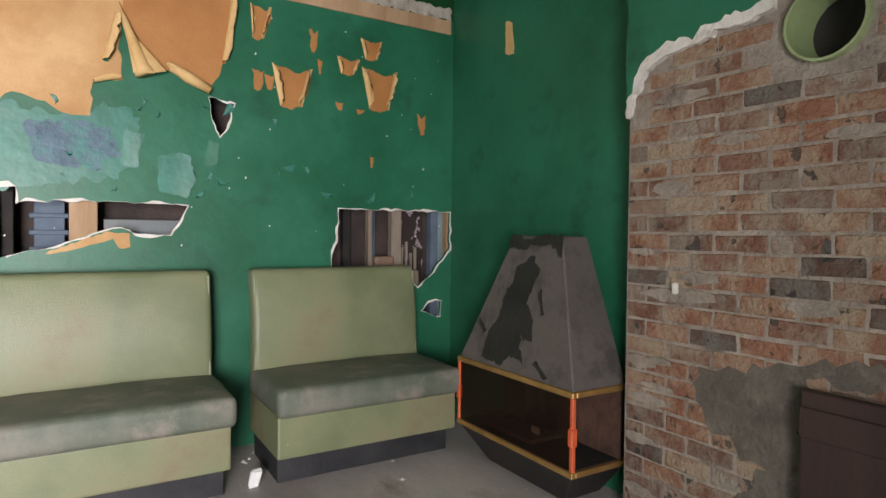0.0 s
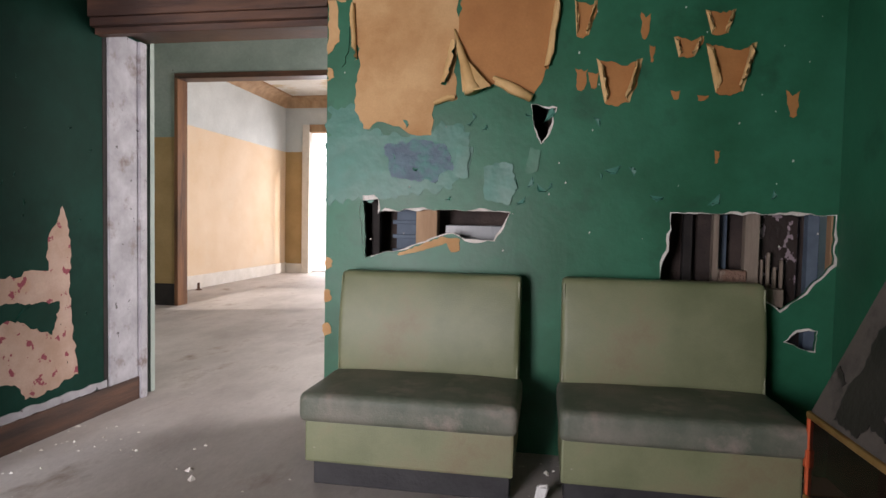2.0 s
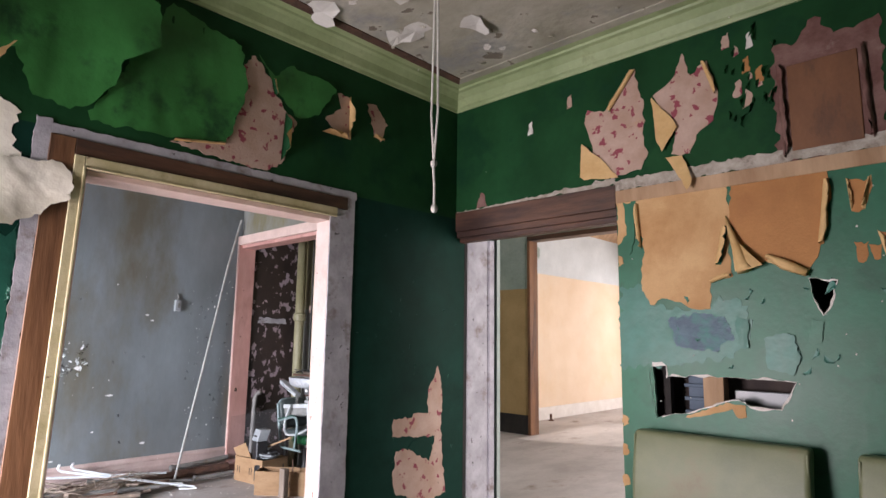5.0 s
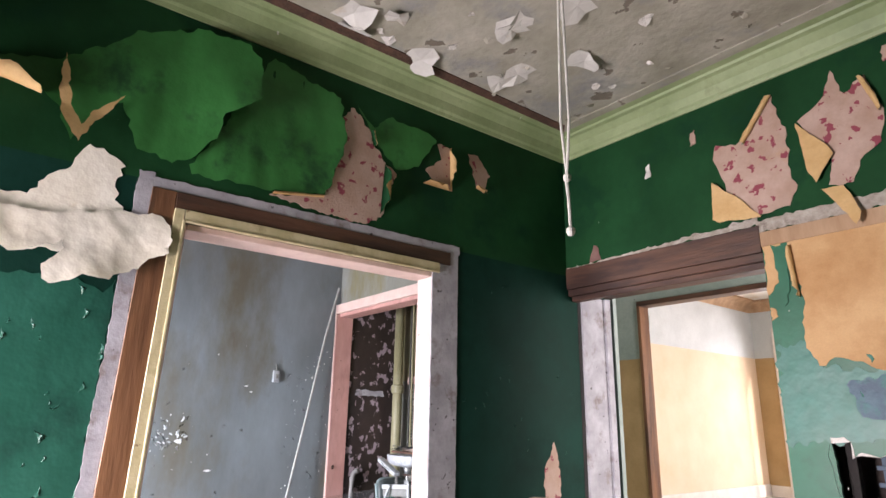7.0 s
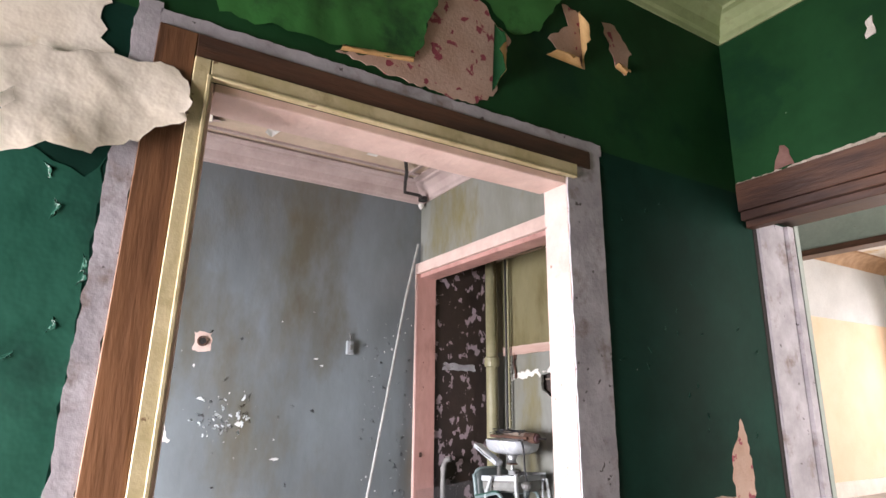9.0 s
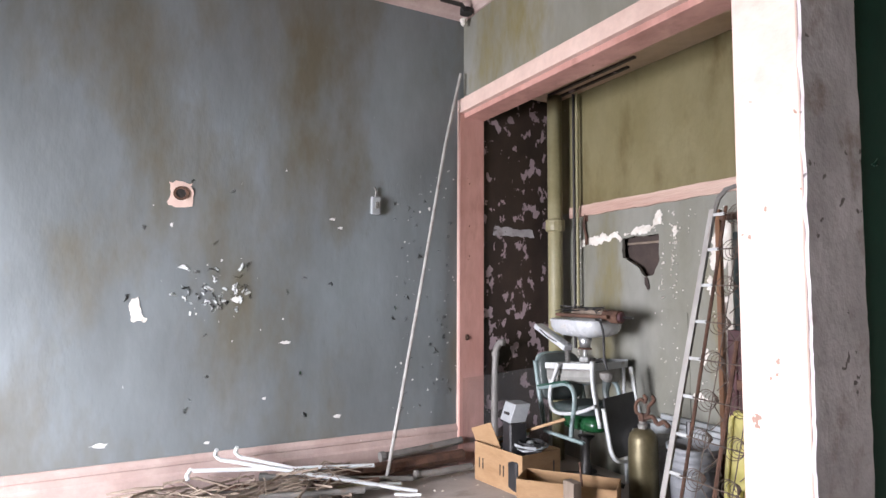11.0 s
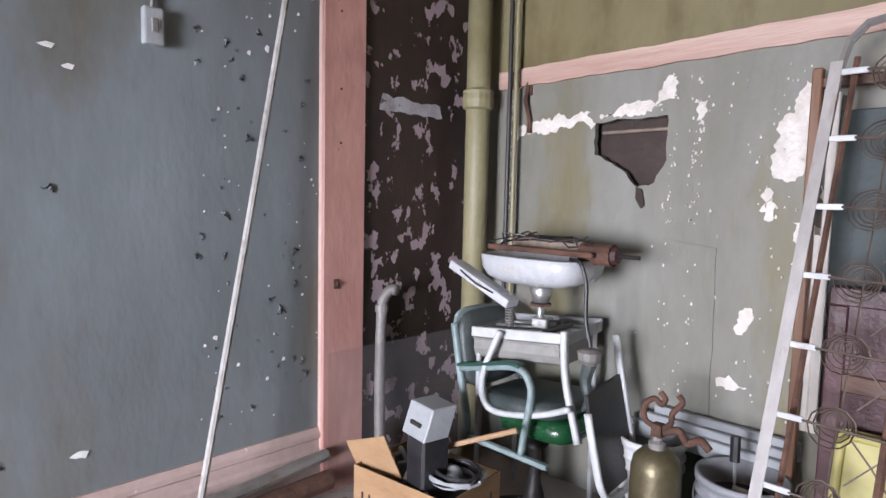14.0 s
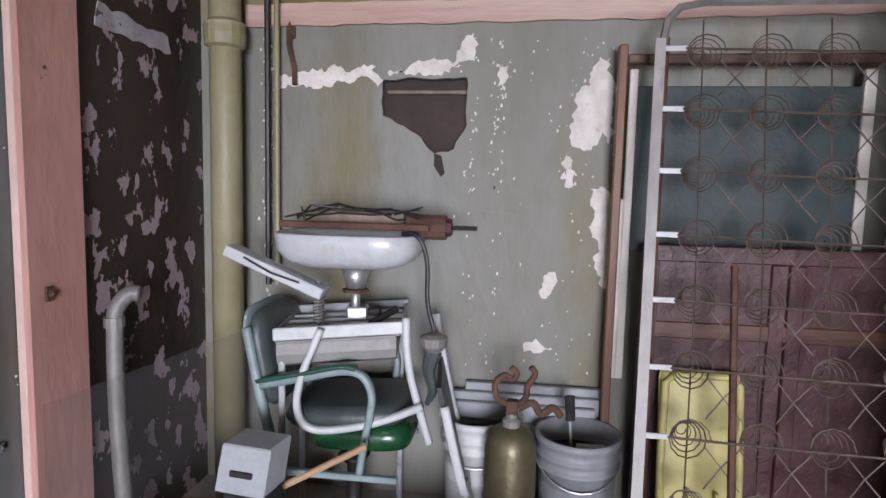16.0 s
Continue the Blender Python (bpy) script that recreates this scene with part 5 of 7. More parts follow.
# ---- opening to the alcove ----
fb = structure("door_3", board("D", GX + 0.002, FL, -5.472, 2.77, -0.06), PALEPINK, "pink-painted casing of the alcove opening", "door frame")
part("casing_head", board("D", GX + 0.002, 2.77, -2.9, 2.88, -0.06), PALEPINK, fb)
part("jamb_left", boxed((-5.49, DY - 0.058, FL), (-5.456, DY + 0.17, 2.77), 0.004), PINK, fb, "dusty pink jamb")
part("jamb_head", boxed((-5.456, DY - 0.02, 2.73), (-2.9, DY + 0.17, 2.772), 0.004), PINK, fb)
part("latch_plate", boxed((-5.457, DY - 0.005, 0.955), (-5.448, DY + 0.025, 1.0)), RUST, fb, "rusted latch plate")
part("latch_knob", lathed([(0, 0), (0.008, 0), (0.01, 0.008), (0, 0.014)], (-5.448, DY + 0.01, 0.978), 8, Matrix.Rotation(radians(90), 4, "Y")), RUST, fb)
for z in (1.62, 1.86, 2.2):
    part("nail", lathed([(0, 0), (0.006, 0), (0.006, 0.004), (0, 0.006)], (-5.456, DY + 0.03, z), 6, Matrix.Rotation(radians(90), 4, "Y")), RUST, fb)

# baseboards in the grey room
gb = structure("baseboard", prism("G", [(0, FL), (0.028, FL), (0.028, 0.20), (0.02, 0.215), (0.02, 0.255), (0.028, 0.265), (0.028, 0.285), (0.012, 0.31), (0, 0.31)], SY, DY), PINKCOVE, "tall dusty pink moulded baseboard", "baseboard")

# fittings and scars on the grey wall
tg = tagged(part("wall_scars", slab("G", torn([(0.76, 1.14), (0.74, 1.27), (0.78, 1.30), (0.80, 1.21), (0.83, 1.15)], 0.010, 0.022, 2), [], -0.004, 0), PLASTER), "white plaster scars on the grey-blue wall", "wall scar", kind="structure")
for i, (u, v, w, h) in enumerate(((1.68, 0.985, 0.09, 0.018), (2.06, 0.455, 0.06, 0.03), (2.78, 1.98, 0.02, 0.03), (2.70, 1.95, 0.016, 0.02), (0.60, 0.42, 0.10, 0.03), (1.2, 0.37, 0.04, 0.02), (2.06, 1.79, 0.04, 0.02), (2.0, 1.85, 0.05, 0.02), (1.35, 1.28, 0.06, 0.05), (2.55, 0.8, 0.02, 0.02), (1.55, 0.62, 0.03, 0.02), (0.95, 1.75, 0.02, 0.03))):
    patch("G", [(u - w / 2, v), (u, v + h / 2), (u + w / 2, v + h * 0.3), (u + w * 0.3, v - h / 2), (u - w * 0.2, v - h * 0.3)], PAPER, "bare_chip", tg, i, -0.004, 0.015, 0.006)
random.seed(9)
for i in range(56):
    if i < 24:
        u, v = 1.26 + random.gauss(0, 0.13), 1.30 + random.gauss(0, 0.10)
    elif i < 56:
        u, v = random.uniform(2.55, 3.0), random.uniform(0.5, 2.0)
    else:
        u, v = random.uniform(0.7, 2.6), random.uniform(0.4, 2.6)
    L = random.uniform(0.02, 0.045) if i < 24 else random.uniform(0.008, 0.02)
    a_ = random.uniform(0, 6.28)
    curl("G", (u, v, u + L * math.cos(a_), v + L * math.sin(a_)), (-math.sin(a_), math.cos(a_)), L * 0.5, L * 1.1, (ICE, ICE) if i < 13 else (GREY, GREY), "paint_flake", tg, seed=i, turn_max=0.4, lift=0.001)
for i in range(80):
    if i < 18:
        u, v = 1.26 + random.gauss(0, 0.16), 1.28 + random.gauss(0, 0.13)
    elif i < 75:
        u, v = random.uniform(2.5, 3.04), random.uniform(0.4, 2.3)
    else:
        u, v = random.uniform(0.7, 2.6), random.uniform(0.35, 2.5)
    r = random.uniform(0.0015, 0.004) if i % 6 else random.uniform(0.005, 0.008)
    part("paint_chip", slab("G", [(u - r, v - r), (u + r * 0.6, v - r * 1.2), (u + r * 1.3, v + r * 0.5), (u - r * 0.2, v + r * 1.3)], [], -0.003, 0), PAPER, tg)
for i in range(60):
    u, v = (1.27 + random.gauss(0, 0.15), 1.33 + random.gauss(0, 0.10)) if i < 26 else ((random.uniform(2.45, 3.0), random.uniform(0.4, 2.4)) if i < 48 else (random.uniform(0.7, 2.4), random.uniform(0.5, 2.2)))
    L, a_ = random.uniform(0.03, 0.085) * (1.0 if i < 26 else 0.6), random.uniform(0, 6.28)
    curl("G", (u, v, u + L * math.cos(a_), v + L * math.sin(a_)), (-math.sin(a_), math.cos(a_)), L * 0.4, L * 0.8, (GREY, ICE if i < 12 else GREY), "lifted_flake", tg, seed=i * 1.3, turn_max=0.35, lift=0.001, taper=0.95, tear=0.04)
jb = thing("junction_hole", (GX, 1.003, 1.954), "open electrical box in a ragged pink-edged hole", "outlet")
bm = slab("G", torn(rect(1.01, 1.90, 1.15, 2.05), 0.02, 0.014, 1), [], -0.005, 0)
bmesh.ops.translate(bm, verts=bm.verts, vec=(-GX, -1.085, -1.98))
part("torn_edge", bm, PALEPINK, jb)
part("box_ring", lathed([(0.03, 0), (0.045, 0), (0.045, 0.012), (0.03, 0.012), (0.03, 0)], (0.004, -0.005, 0), 16, Matrix.Rotation(radians(90), 4, "Y")), RUST, jb)
part("dark_inside", lathed([(0, 0.0), (0.03, 0.0), (0.03, 0.004), (0, 0.005)], (0.005, -0.005, 0), 12, Matrix.Rotation(radians(90), 4, "Y")), SOOTSHADE, jb)
sw = thing("switch_box", (GX, 2.325, 1.905), "old surface-mounted grey switch box", "switch")
part("case", boxed((0, -0.035, 0), (0.04, 0.035, 0.13), 0.008, 2), GREYPLASTIC, sw)
part("rocker", boxed((0.04, -0.012, 0.04), (0.048, 0.012, 0.09), 0.003), DULLSTEEL, sw)
part("conduit_stub", tubed([(0.015, 0.0, 0.13), (0.015, 0.005, 0.17), (0.02, -0.01, 0.20)], 0.008, 6), DULLSTEEL, sw)

# broken ceiling patches and the pipe at the ceiling corner
cg = tagged(part("ceiling_flakes_grey", boxed((-5.0, 2.2, 3.746), (-4.9, 2.3, 3.75), 0), PLASTER), "loose flakes and bared lath on the pink ceiling", "paint flakes", kind="structure")
random.seed(12)
for i in range(16):
    x, y = random.uniform(-5.0, -3.6), random.uniform(1.2, 2.7)
    bm = bmesh.new()
    c_ = bm.verts.new((x, y, 3.745))
    ring = [bm.verts.new((x + 0.07 * random.uniform(0.5, 1.3) * math.cos(k * 0.9), y + 0.07 * random.uniform(0.5, 1.3) * math.sin(k * 0.9), 3.745 - random.uniform(0, 0.04))) for k in range(7)]
    for k in range(7):
        bm.faces.new((c_, ring[k], ring[(k + 1) % 7]))
    part("flake", bm, (PINKCOVE, PLASTER)[i % 2], cg)
for i in range(34):
    x, y = random.uniform(-5.1, -3.2), random.uniform(0.5, 2.75)
    r = random.uniform(0.06, 0.20)
    a0 = random.uniform(0, 6.28)
    bm = bmesh.new()
    c_ = bm.verts.new((x, y, 3.744))
    ring = [bm.verts.new((x + r * random.uniform(0.5, 1.2) * math.cos(k * 0.7), y + r * random.uniform(0.5, 1.2) * math.sin(k * 0.7), 3.747 - 0.3 * r * max(0, math.cos(k * 0.7 - a0)))) for k in range(9)]
    for k in range(9):
        bm.faces.new((c_, ring[k], ring[(k + 1) % 9]))
    part("flake", bm, (PINKCEIL, CREAM, PINKCEIL, PINKCOVE)[i % 4], cg)
for k in range(11):
    part("lath", boxed((-4.35 + 0.055 * k, 1.53 + 0.03 * (k % 3), 3.738), (-4.35 + 0.035 + 0.055 * k, 2.51 - 0.04 * (k % 4), 3.75), 0.002), OLDWOOD, cg)
cpipe = thing("ceiling_pipe", (-5.35, 2.98, 3.50), "black bent iron pipe at the ceiling corner", "pipe")
part("bend", tubed([(0.02, 0.02, 0.06), (0.10, -0.06, 0.05), (0.08, -0.22, 0.06), (0.20, -0.28, 0.12), (0.34, -0.34, 0.16), (0.46, -0.42, 0.24)], 0.018, 8), BLACKSTEEL, cpipe)
part("flange", lathed([(0, -0.02), (0.05, -0.02), (0.05, 0.02), (0.025, 0.03), (0, 0.03)], (0.02, 0.03, 0.05), 12), BLACKSTEEL, cpipe)
part("broken_plaster", lathed([(0, -0.08), (0.02, -0.06), (0.03, -0.02), (0, 0)], (-0.04, 0.04, 0.03), 7), PLASTER, cpipe)

# ---- the leaning rod and the pile of pipes ----
rod = thing("leaning_rod", (-5.27, 2.337, FL), "long pale metal rod leaning into the corner", "rod")
part("shaft", tubed([(0, 0, 0.0), (-0.03, 0.11, 0.5), (-0.09, 0.33, 1.5), (-0.155, 0.545, 2.5), (-0.18, 0.695, 3.1)], 0.014, 8), PALEMETAL, rod)


def loose_pipe(name, a, b, r, mat_, label, hook=0.0, group="pipes along the grey wall"):
    t = thing(name, (a[0], a[1], FL), label, "pipe", group)
    o = Vector((a[0], a[1], FL))
    pts = [Vector(a) - o, Vector(a).lerp(Vector(b), 0.5) - o + Vector((0, 0, -0.004)), Vector(b) - o]
    if hook:
        pts = [pts[0] + Vector((0.02, -0.03, hook)), pts[0] + Vector((0.0, -0.035, hook * 0.5)), pts[0] + Vector((0, -0.015, 0.01))] + pts
    part("pipe_body", tubed(pts, r, 8), mat_, t)
    return t


loose_pipe("white_conduit", (-5.36, 1.27, 0.29), (-5.02, 2.46, 0.02), 0.012, CONDUIT, "white bent conduit lying on the pipe pile", 0.07)
loose_pipe("white_conduit", (-5.36, 1.39, 0.29), (-5.08, 2.36, 0.03), 0.012, CONDUIT, "white bent conduit lying on the pipe pile", 0.07)
loose_pipe("white_conduit", (-5.34, 1.11, 0.25), (-5.24, 2.24, 0.16), 0.013, CONDUIT, "white bent conduit lying on the pipe pile", -0.05)
loose_pipe("white_conduit", (-5.28, 1.65, 0.14), (-5.15, 2.40, 0.04), 0.010, CONDUIT, "white bent conduit lying on the pipe pile")
loose_pipe("white_conduit", (-5.03, 2.30, 0.02), (-4.96, 2.46, 0.014), 0.010, CONDUIT, "short white bent conduit on the floor", 0.0)
for i, (a, b, r) in enumerate((((-5.40, 2.35, 0.16), (-5.42, 3.03, 0.20), 0.028), ((-5.36, 1.9, 0.09), (-5.38, 3.02, 0.10), 0.045), ((-5.24, 2.55, 0.05), (-5.22, 3.0, 0.06), 0.025), ((-5.30, 0.8, 0.06), (-5.18, 2.2, 0.05), 0.030), ((-5.16, 0.7, 0.03), (-5.02, 1.9, 0.03), 0.026), ((-5.40, 0.7, 0.08), (-5.30, 1.7, 0.10), 0.03), ((-5.22, 0.9, 0.13), (-5.05, 2.1, 0.07), 0.02), ((-5.05, 0.75, 0.025), (-4.88, 1.7, 0.025), 0.022), ((-5.34, 1.5, 0.16), (-5.18, 2.5, 0.05), 0.018))):
    t = loose_pipe("iron_pipe", a, b, r, (DULLSTEEL, RUST, DULLSTEEL, OLIVEPIPE)[i % 4], "dull iron pipe lying against the wall")
    o = Vector((a[0], a[1], FL))
    part("pipe_collar", tubed([Vector(a) - o, Vector(a).lerp(Vector(b), 0.05) - o], r * 1.35, 8), DULLSTEEL, t)
for i in range(10):
    y0 = 0.62 + 0.09 * i
    x0 = -5.34 + 0.05 * (i % 6)
    t = loose_pipe("iron_pipe", (x0, y0, 0.05 + 0.03 * (i % 4)), (x0 + 0.10 + 0.02 * (i % 3), y0 + 0.7 + 0.1 * (i % 4), 0.04 + 0.02 * ((i + 1) % 3)), 0.014 + 0.005 * (i % 3), (DULLSTEEL, RUST, OLDWOOD)[i % 3], "dull iron pipe lying against the wall")
for i in range(5):
    x, y = -5.28 + 0.07 * i, 0.80 + 0.05 * (i % 3)
    t = thing("pipe_elbow", (x, y, FL), "rusty grey pipe elbow at the pile's end", "pipe fitting", "pipe fittings")
    part("elbow", tubed([(0, 0, 0.12), (0.01, 0, 0.08), (0.03, 0.01, 0.055), (0.07, 0.02, 0.05)], 0.024, 8), DULLSTEEL, t)
    part("collar", tubed([(0, 0, 0.12), (0, 0, 0.145)], 0.032, 8), DULLSTEEL, t)
tw_ = thing("twig_heap", (-5.2, 1.5, FL), "tangle of dry twigs and wire on the pipes", "debris")
tw_["kind"] = "stuff"
random.seed(21)
bm = bmesh.new()
for i in range(230):
    y = random.uniform(-0.72, 0.5)
    x = random.uniform(-0.14, 0.12)
    a_ = random.gauss(1.5, 0.7)
    L = random.uniform(0.06, 0.2)
    z = random.uniform(0.03, 0.2)
    tube(bm, [(x - L * math.cos(a_), y - L * math.sin(a_), z), (x + random.uniform(-0.02, 0.02), y, z + random.uniform(0.0, 0.05)), (x + L * math.cos(a_), y + L * math.sin(a_), z + random.uniform(-0.02, 0.04))], random.choice((0.002, 0.003, 0.0045, 0.008)), 4)
part("twigs", bm, OLDWOOD, tw_)
for i in range(3):
    t = thing("wood_offcut", (-5.3 + 0.06 * i, 1.05 + 0.22 * i, FL), "weathered timber offcut in the pile", "offcut", turn=80 + 14 * i)
    part("offcut_body", boxed((-0.25, -0.04, 0.05 + 0.03 * i), (0.25, 0.04, 0.09 + 0.03 * i), 0.004), OLDWOOD, t)

plank = thing("plank", (-3.73, 1.88, FL), "short thick timber plank lying on the floor", "plank", turn=170)
part("plank_body", boxed((-0.50, -0.125, 0), (0.50, 0.125, 0.045), 0.004), RAWWOOD, plank)

# ---- alcove fixtures ----
dp = thing("drain_pipe", (-5.295, 3.86, FL), "olive-painted vertical drain pipe with a joint collar", "pipe")
part("pipe_run", tubed([(0, 0, 0), (0, 0, 1.5), (0, 0, 3.0)], 0.062, 16), OLIVEPIPE, dp, smooth=True)
part("collar", lathed([(0.062, 1.85), (0.078, 1.86), (0.082, 1.90), (0.078, 1.93), (0.082, 1.945), (0.062, 1.96)], (0, 0, 0), 16), OLIVEPIPE, dp)
for i, x in enumerate((0.135, 0.175)):
    part("thin_conduit", tubed([(x, 0.09, 0.9), (x, 0.09, 2.0), (x, 0.09, 3.0)], 0.012, 8), (BLACKSTEEL, OLIVEPIPE)[i], dp)
rl = structure("wall_rail", slab("B", torn([(-5.27, 1.955), (-5.27, 2.045), (WX - 0.35, 2.065), (WX - 0.35, 1.985)], 0.06, 0.006, 2), [], -0.022, 0), RAILPINK, "battered pink-painted wall rail", "trim")
ws = thing("standpipe", (-5.425, 3.36, FL), "bent grey pipe standing by the brown wall", "pipe")
part("standing", tubed(bent([(0.06, -0.06, 0.0), (0.0, -0.02, 0.5), (-0.015, 0.0, 0.84), (-0.005, 0.01, 0.91), (0.025, 0.025, 0.945), (0.055, 0.035, 0.945)]), 0.027, 12), DULLSTEEL, ws, smooth=True)
part("union", tubed([(-0.016, 0.0, 0.835), (-0.016, 0.0, 0.87)], 0.033, 12), DULLSTEEL, ws)
hk = thing("wall_bracket", (-5.08, BY, 1.78), "rusted iron bracket on the wall", "bracket")
part("arm", tubed([(0, -0.01, 0.2), (0.0, -0.03, 0.1), (0.02, -0.02, 0.0), (0.025, -0.03, -0.06)], 0.012, 6), RUST, hk)
part("plate", boxed((-0.02, -0.012, 0.13), (0.02, 0, 0.22)), RUST, hk)
tb = tagged(part("wall_scars_alcove", slab("B", torn([(-5.16, 1.70), (-5.14, 1.76), (-4.95, 1.79), (-4.72, 1.80), (-4.70, 1.73), (-4.80, 1.75), (-4.95, 1.71), (-5.05, 1.72)], 0.009, 0.018, 3), [], -0.004, 0), PLASTER), "white flaked patches on the olive-grey wall", "wall scar", kind="structure")
for i, pg in enumerate(([(-4.67, 1.77), (-4.48, 1.83), (-4.36, 1.80), (-4.50, 1.765)], [(-4.40, 1.80), (-4.36, 1.90), (-4.31, 1.91), (-4.32, 1.82)], [(-3.828, 1.834), (-3.785, 1.83), (-3.765, 1.60), (-3.742, 1.40), (-3.801, 1.548), (-3.858, 1.473), (-3.922, 1.494), (-3.915, 1.62), (-3.90, 1.70), (-3.86, 1.72)], [(-3.938, 1.396), (-3.925, 1.32), (-3.905, 1.39), (-3.915, 1.41)], [(-3.84, 1.321), (-3.79, 1.33), (-3.745, 1.28), (-3.73, 1.09), (-3.711, 0.887), (-3.75, 0.93), (-3.787, 0.937), (-3.813, 1.035), (-3.79, 1.07), (-3.83, 1.157), (-3.82, 1.22)], [(-4.02, 0.88), (-3.99, 0.98), (-3.96, 0.96), (-3.99, 0.87)], [(-4.08, 0.66), (-4.03, 0.70), (-3.96, 0.66), (-4.02, 0.64)], [(-3.96, 1.36), (-3.94, 1.46), (-3.92, 1.44), (-3.93, 1.35)], [(-4.22, 1.72), (-4.21, 1.81), (-4.18, 1.80), (-4.19, 1.70)])):
    patch("B", pg, PLASTER, "white_patch", tb, i * 1.3, -0.004, 0.009, 0.016)
random.seed(31)
for i in range(300):
    u = random.choice((random.gauss(-4.32, 0.015), random.gauss(-4.21, 0.015), random.gauss(-5.185, 0.014), random.gauss(-5.18, 0.012), random.gauss(-3.88, 0.06), random.uniform(-4.5, -3.8)))
    v = random.uniform(0.55, 1.92) if i % 2 else random.uniform(1.3, 1.92)
    if -4.71 < u < -4.325 and 1.42 < v < 1.77:
        continue
    r = random.uniform(0.0015, 0.0055)
    part("paint_chip", slab("B", [(u - r, v - r), (u + r * 0.6, v - r * 1.4), (u + r, v + r * 0.5), (u - r * 0.2, v + r * 1.6)], [], -0.0065, 0), PLASTER, tb)
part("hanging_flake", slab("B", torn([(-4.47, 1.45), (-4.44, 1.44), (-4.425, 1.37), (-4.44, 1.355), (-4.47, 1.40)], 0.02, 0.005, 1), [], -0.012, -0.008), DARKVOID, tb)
part("hole_lath", board("B", -4.68, 1.695, -4.35, 1.71, 0.04, 0.055), OLDWOOD, tb)
part("sheet_panel", slab("B", torn([(-4.60, 0.45), (-4.60, 1.19), (-4.33, 1.23), (-4.11, 1.205), (-4.10, 0.45)], 0.08, 0.004, 2), [], -0.006, 0), OLIVE, tb, "patched panel of wall")
part("dark_side_wall_patch", slab("U", torn([(3.36, 1.80), (3.38, 1.88), (3.76, 1.86), (3.78, 1.80)], 0.03, 0.014, 2), [], -0.004, 0), PRIMER, tb)
for k in range(7):
    part("ceiling_lath", boxed((-5.3 + 0.0 * k, DY + 0.2 + 0.1 * k, 2.985), (-4.5 + 0.08 * (k % 3), DY + 0.23 + 0.1 * k, 3.0), 0.002), UMBER, tb)

# ---- metal armchair ----
ch = thing("armchair", (-4.735, 3.61, FL), "old metal swivel armchair with dark green vinyl pads", "chair")
for y in (-0.18, 0.23):
    part("arm_frame", flat_bar([(-0.225, y, 0.645), (-0.07, y, 0.682), (0.06, y, 0.712), (0.125, y, 0.70), (0.158, y, 0.645), (0.155, y, 0.57), (0.135, y, 0.47), (0.12, y, 0.36)], 0.034, 0.024), TEALMETAL, ch, "curved teal-grey metal arm", True)
    part("arm_pad", flat_bar([(-0.235, y, 0.662), (-0.07, y, 0.70), (0.05, y, 0.729), (0.105, y, 0.725)], 0.044, 0.014), GREENSTEEL, ch, "dark green arm pad", True)
    part("back_post", flat_bar([(-0.275, y, 0.84), (-0.255, y, 0.74), (-0.225, y, 0.60), (-0.19, y, 0.45), (-0.175, y, 0.36)], 0.034, 0.03), TEALMETAL, ch, "", True)
    part("base_rail", boxed((-0.17, y - 0.013, 0.338), (0.25, y + 0.013, 0.36), 0.004), TEALMETAL, ch)


def pad(half_y, half_z, thick, n=28, power=0.45):
    """A cushion with rounded corners, its face across x."""
    bm = bmesh.new()
    rings = []
    for f, x in ((0.0, 0.5), (0.75, 0.5), (0.94, 0.36), (1.0, 0.0), (0.94, -0.36), (0.75, -0.5), (0.0, -0.5)):
        ring = []
        for k in range(n if f else 1):
            c, q = math.cos(k * math.tau / n), math.sin(k * math.tau / n)
            ring.append(bm.verts.new((x * thick, half_y * f * math.copysign(abs(c) ** power, c), half_z * f * math.copysign(abs(q) ** power, q))))
        rings.append(ring)
    for q, w in zip(rings, rings[1:]):
        for k in range(n):
            vs = []
            for v in (q[k % len(q)], q[(k + 1) % len(q)], w[(k + 1) % len(w)], w[k % len(w)]):
                if v not in vs:
                    vs.append(v)
            bm.faces.new(vs)
    return bm


bm = pad(0.20, 0.175, 0.055)
bmesh.ops.transform(bm, matrix=Matrix.Translation((-0.235, 0.025, 0.72)) @ Matrix.Rotation(radians(-11), 4, "Y"), verts=bm.verts)
part("backrest", bm, BACKPAD, ch, "dark grey-green back pad", True)
bm = pad(0.205, 0.18, 0.02)
bmesh.ops.transform(bm, matrix=Matrix.Translation((-0.268, 0.025, 0.725)) @ Matrix.Rotation(radians(-11), 4, "Y"), verts=bm.verts)
part("back_shell", bm, TEALMETAL, ch, "", True)
bm = pad(0.195, 0.225, 0.075)
bmesh.ops.transform(bm, matrix=Matrix.Translation((0.045, 0.025, 0.535)) @ Matrix.Rotation(radians(86), 4, "Y"), verts=bm.verts)
part("seat", bm, BACKPAD, ch, "worn grey seat pad", True)
bm = pad(0.16, 0.19, 0.10)
bmesh.ops.transform(bm, matrix=Matrix.Translation((0.085, 0.05, 0.44)) @ Matrix.Rotation(radians(88), 4, "Y"), verts=bm.verts)
part("seat_shell", bm, SHELLGREEN, ch, "glossy green metal shell under the seat", True)
part("swivel_post", lathed([(0, 0.03), (0.05, 0.03), (0.045, 0.10), (0.028, 0.16), (0.026, 0.30), (0.06, 0.335), (0, 0.34)], (0.045, 0.02, 0), 16), BLACKSTEEL, ch, "", True)
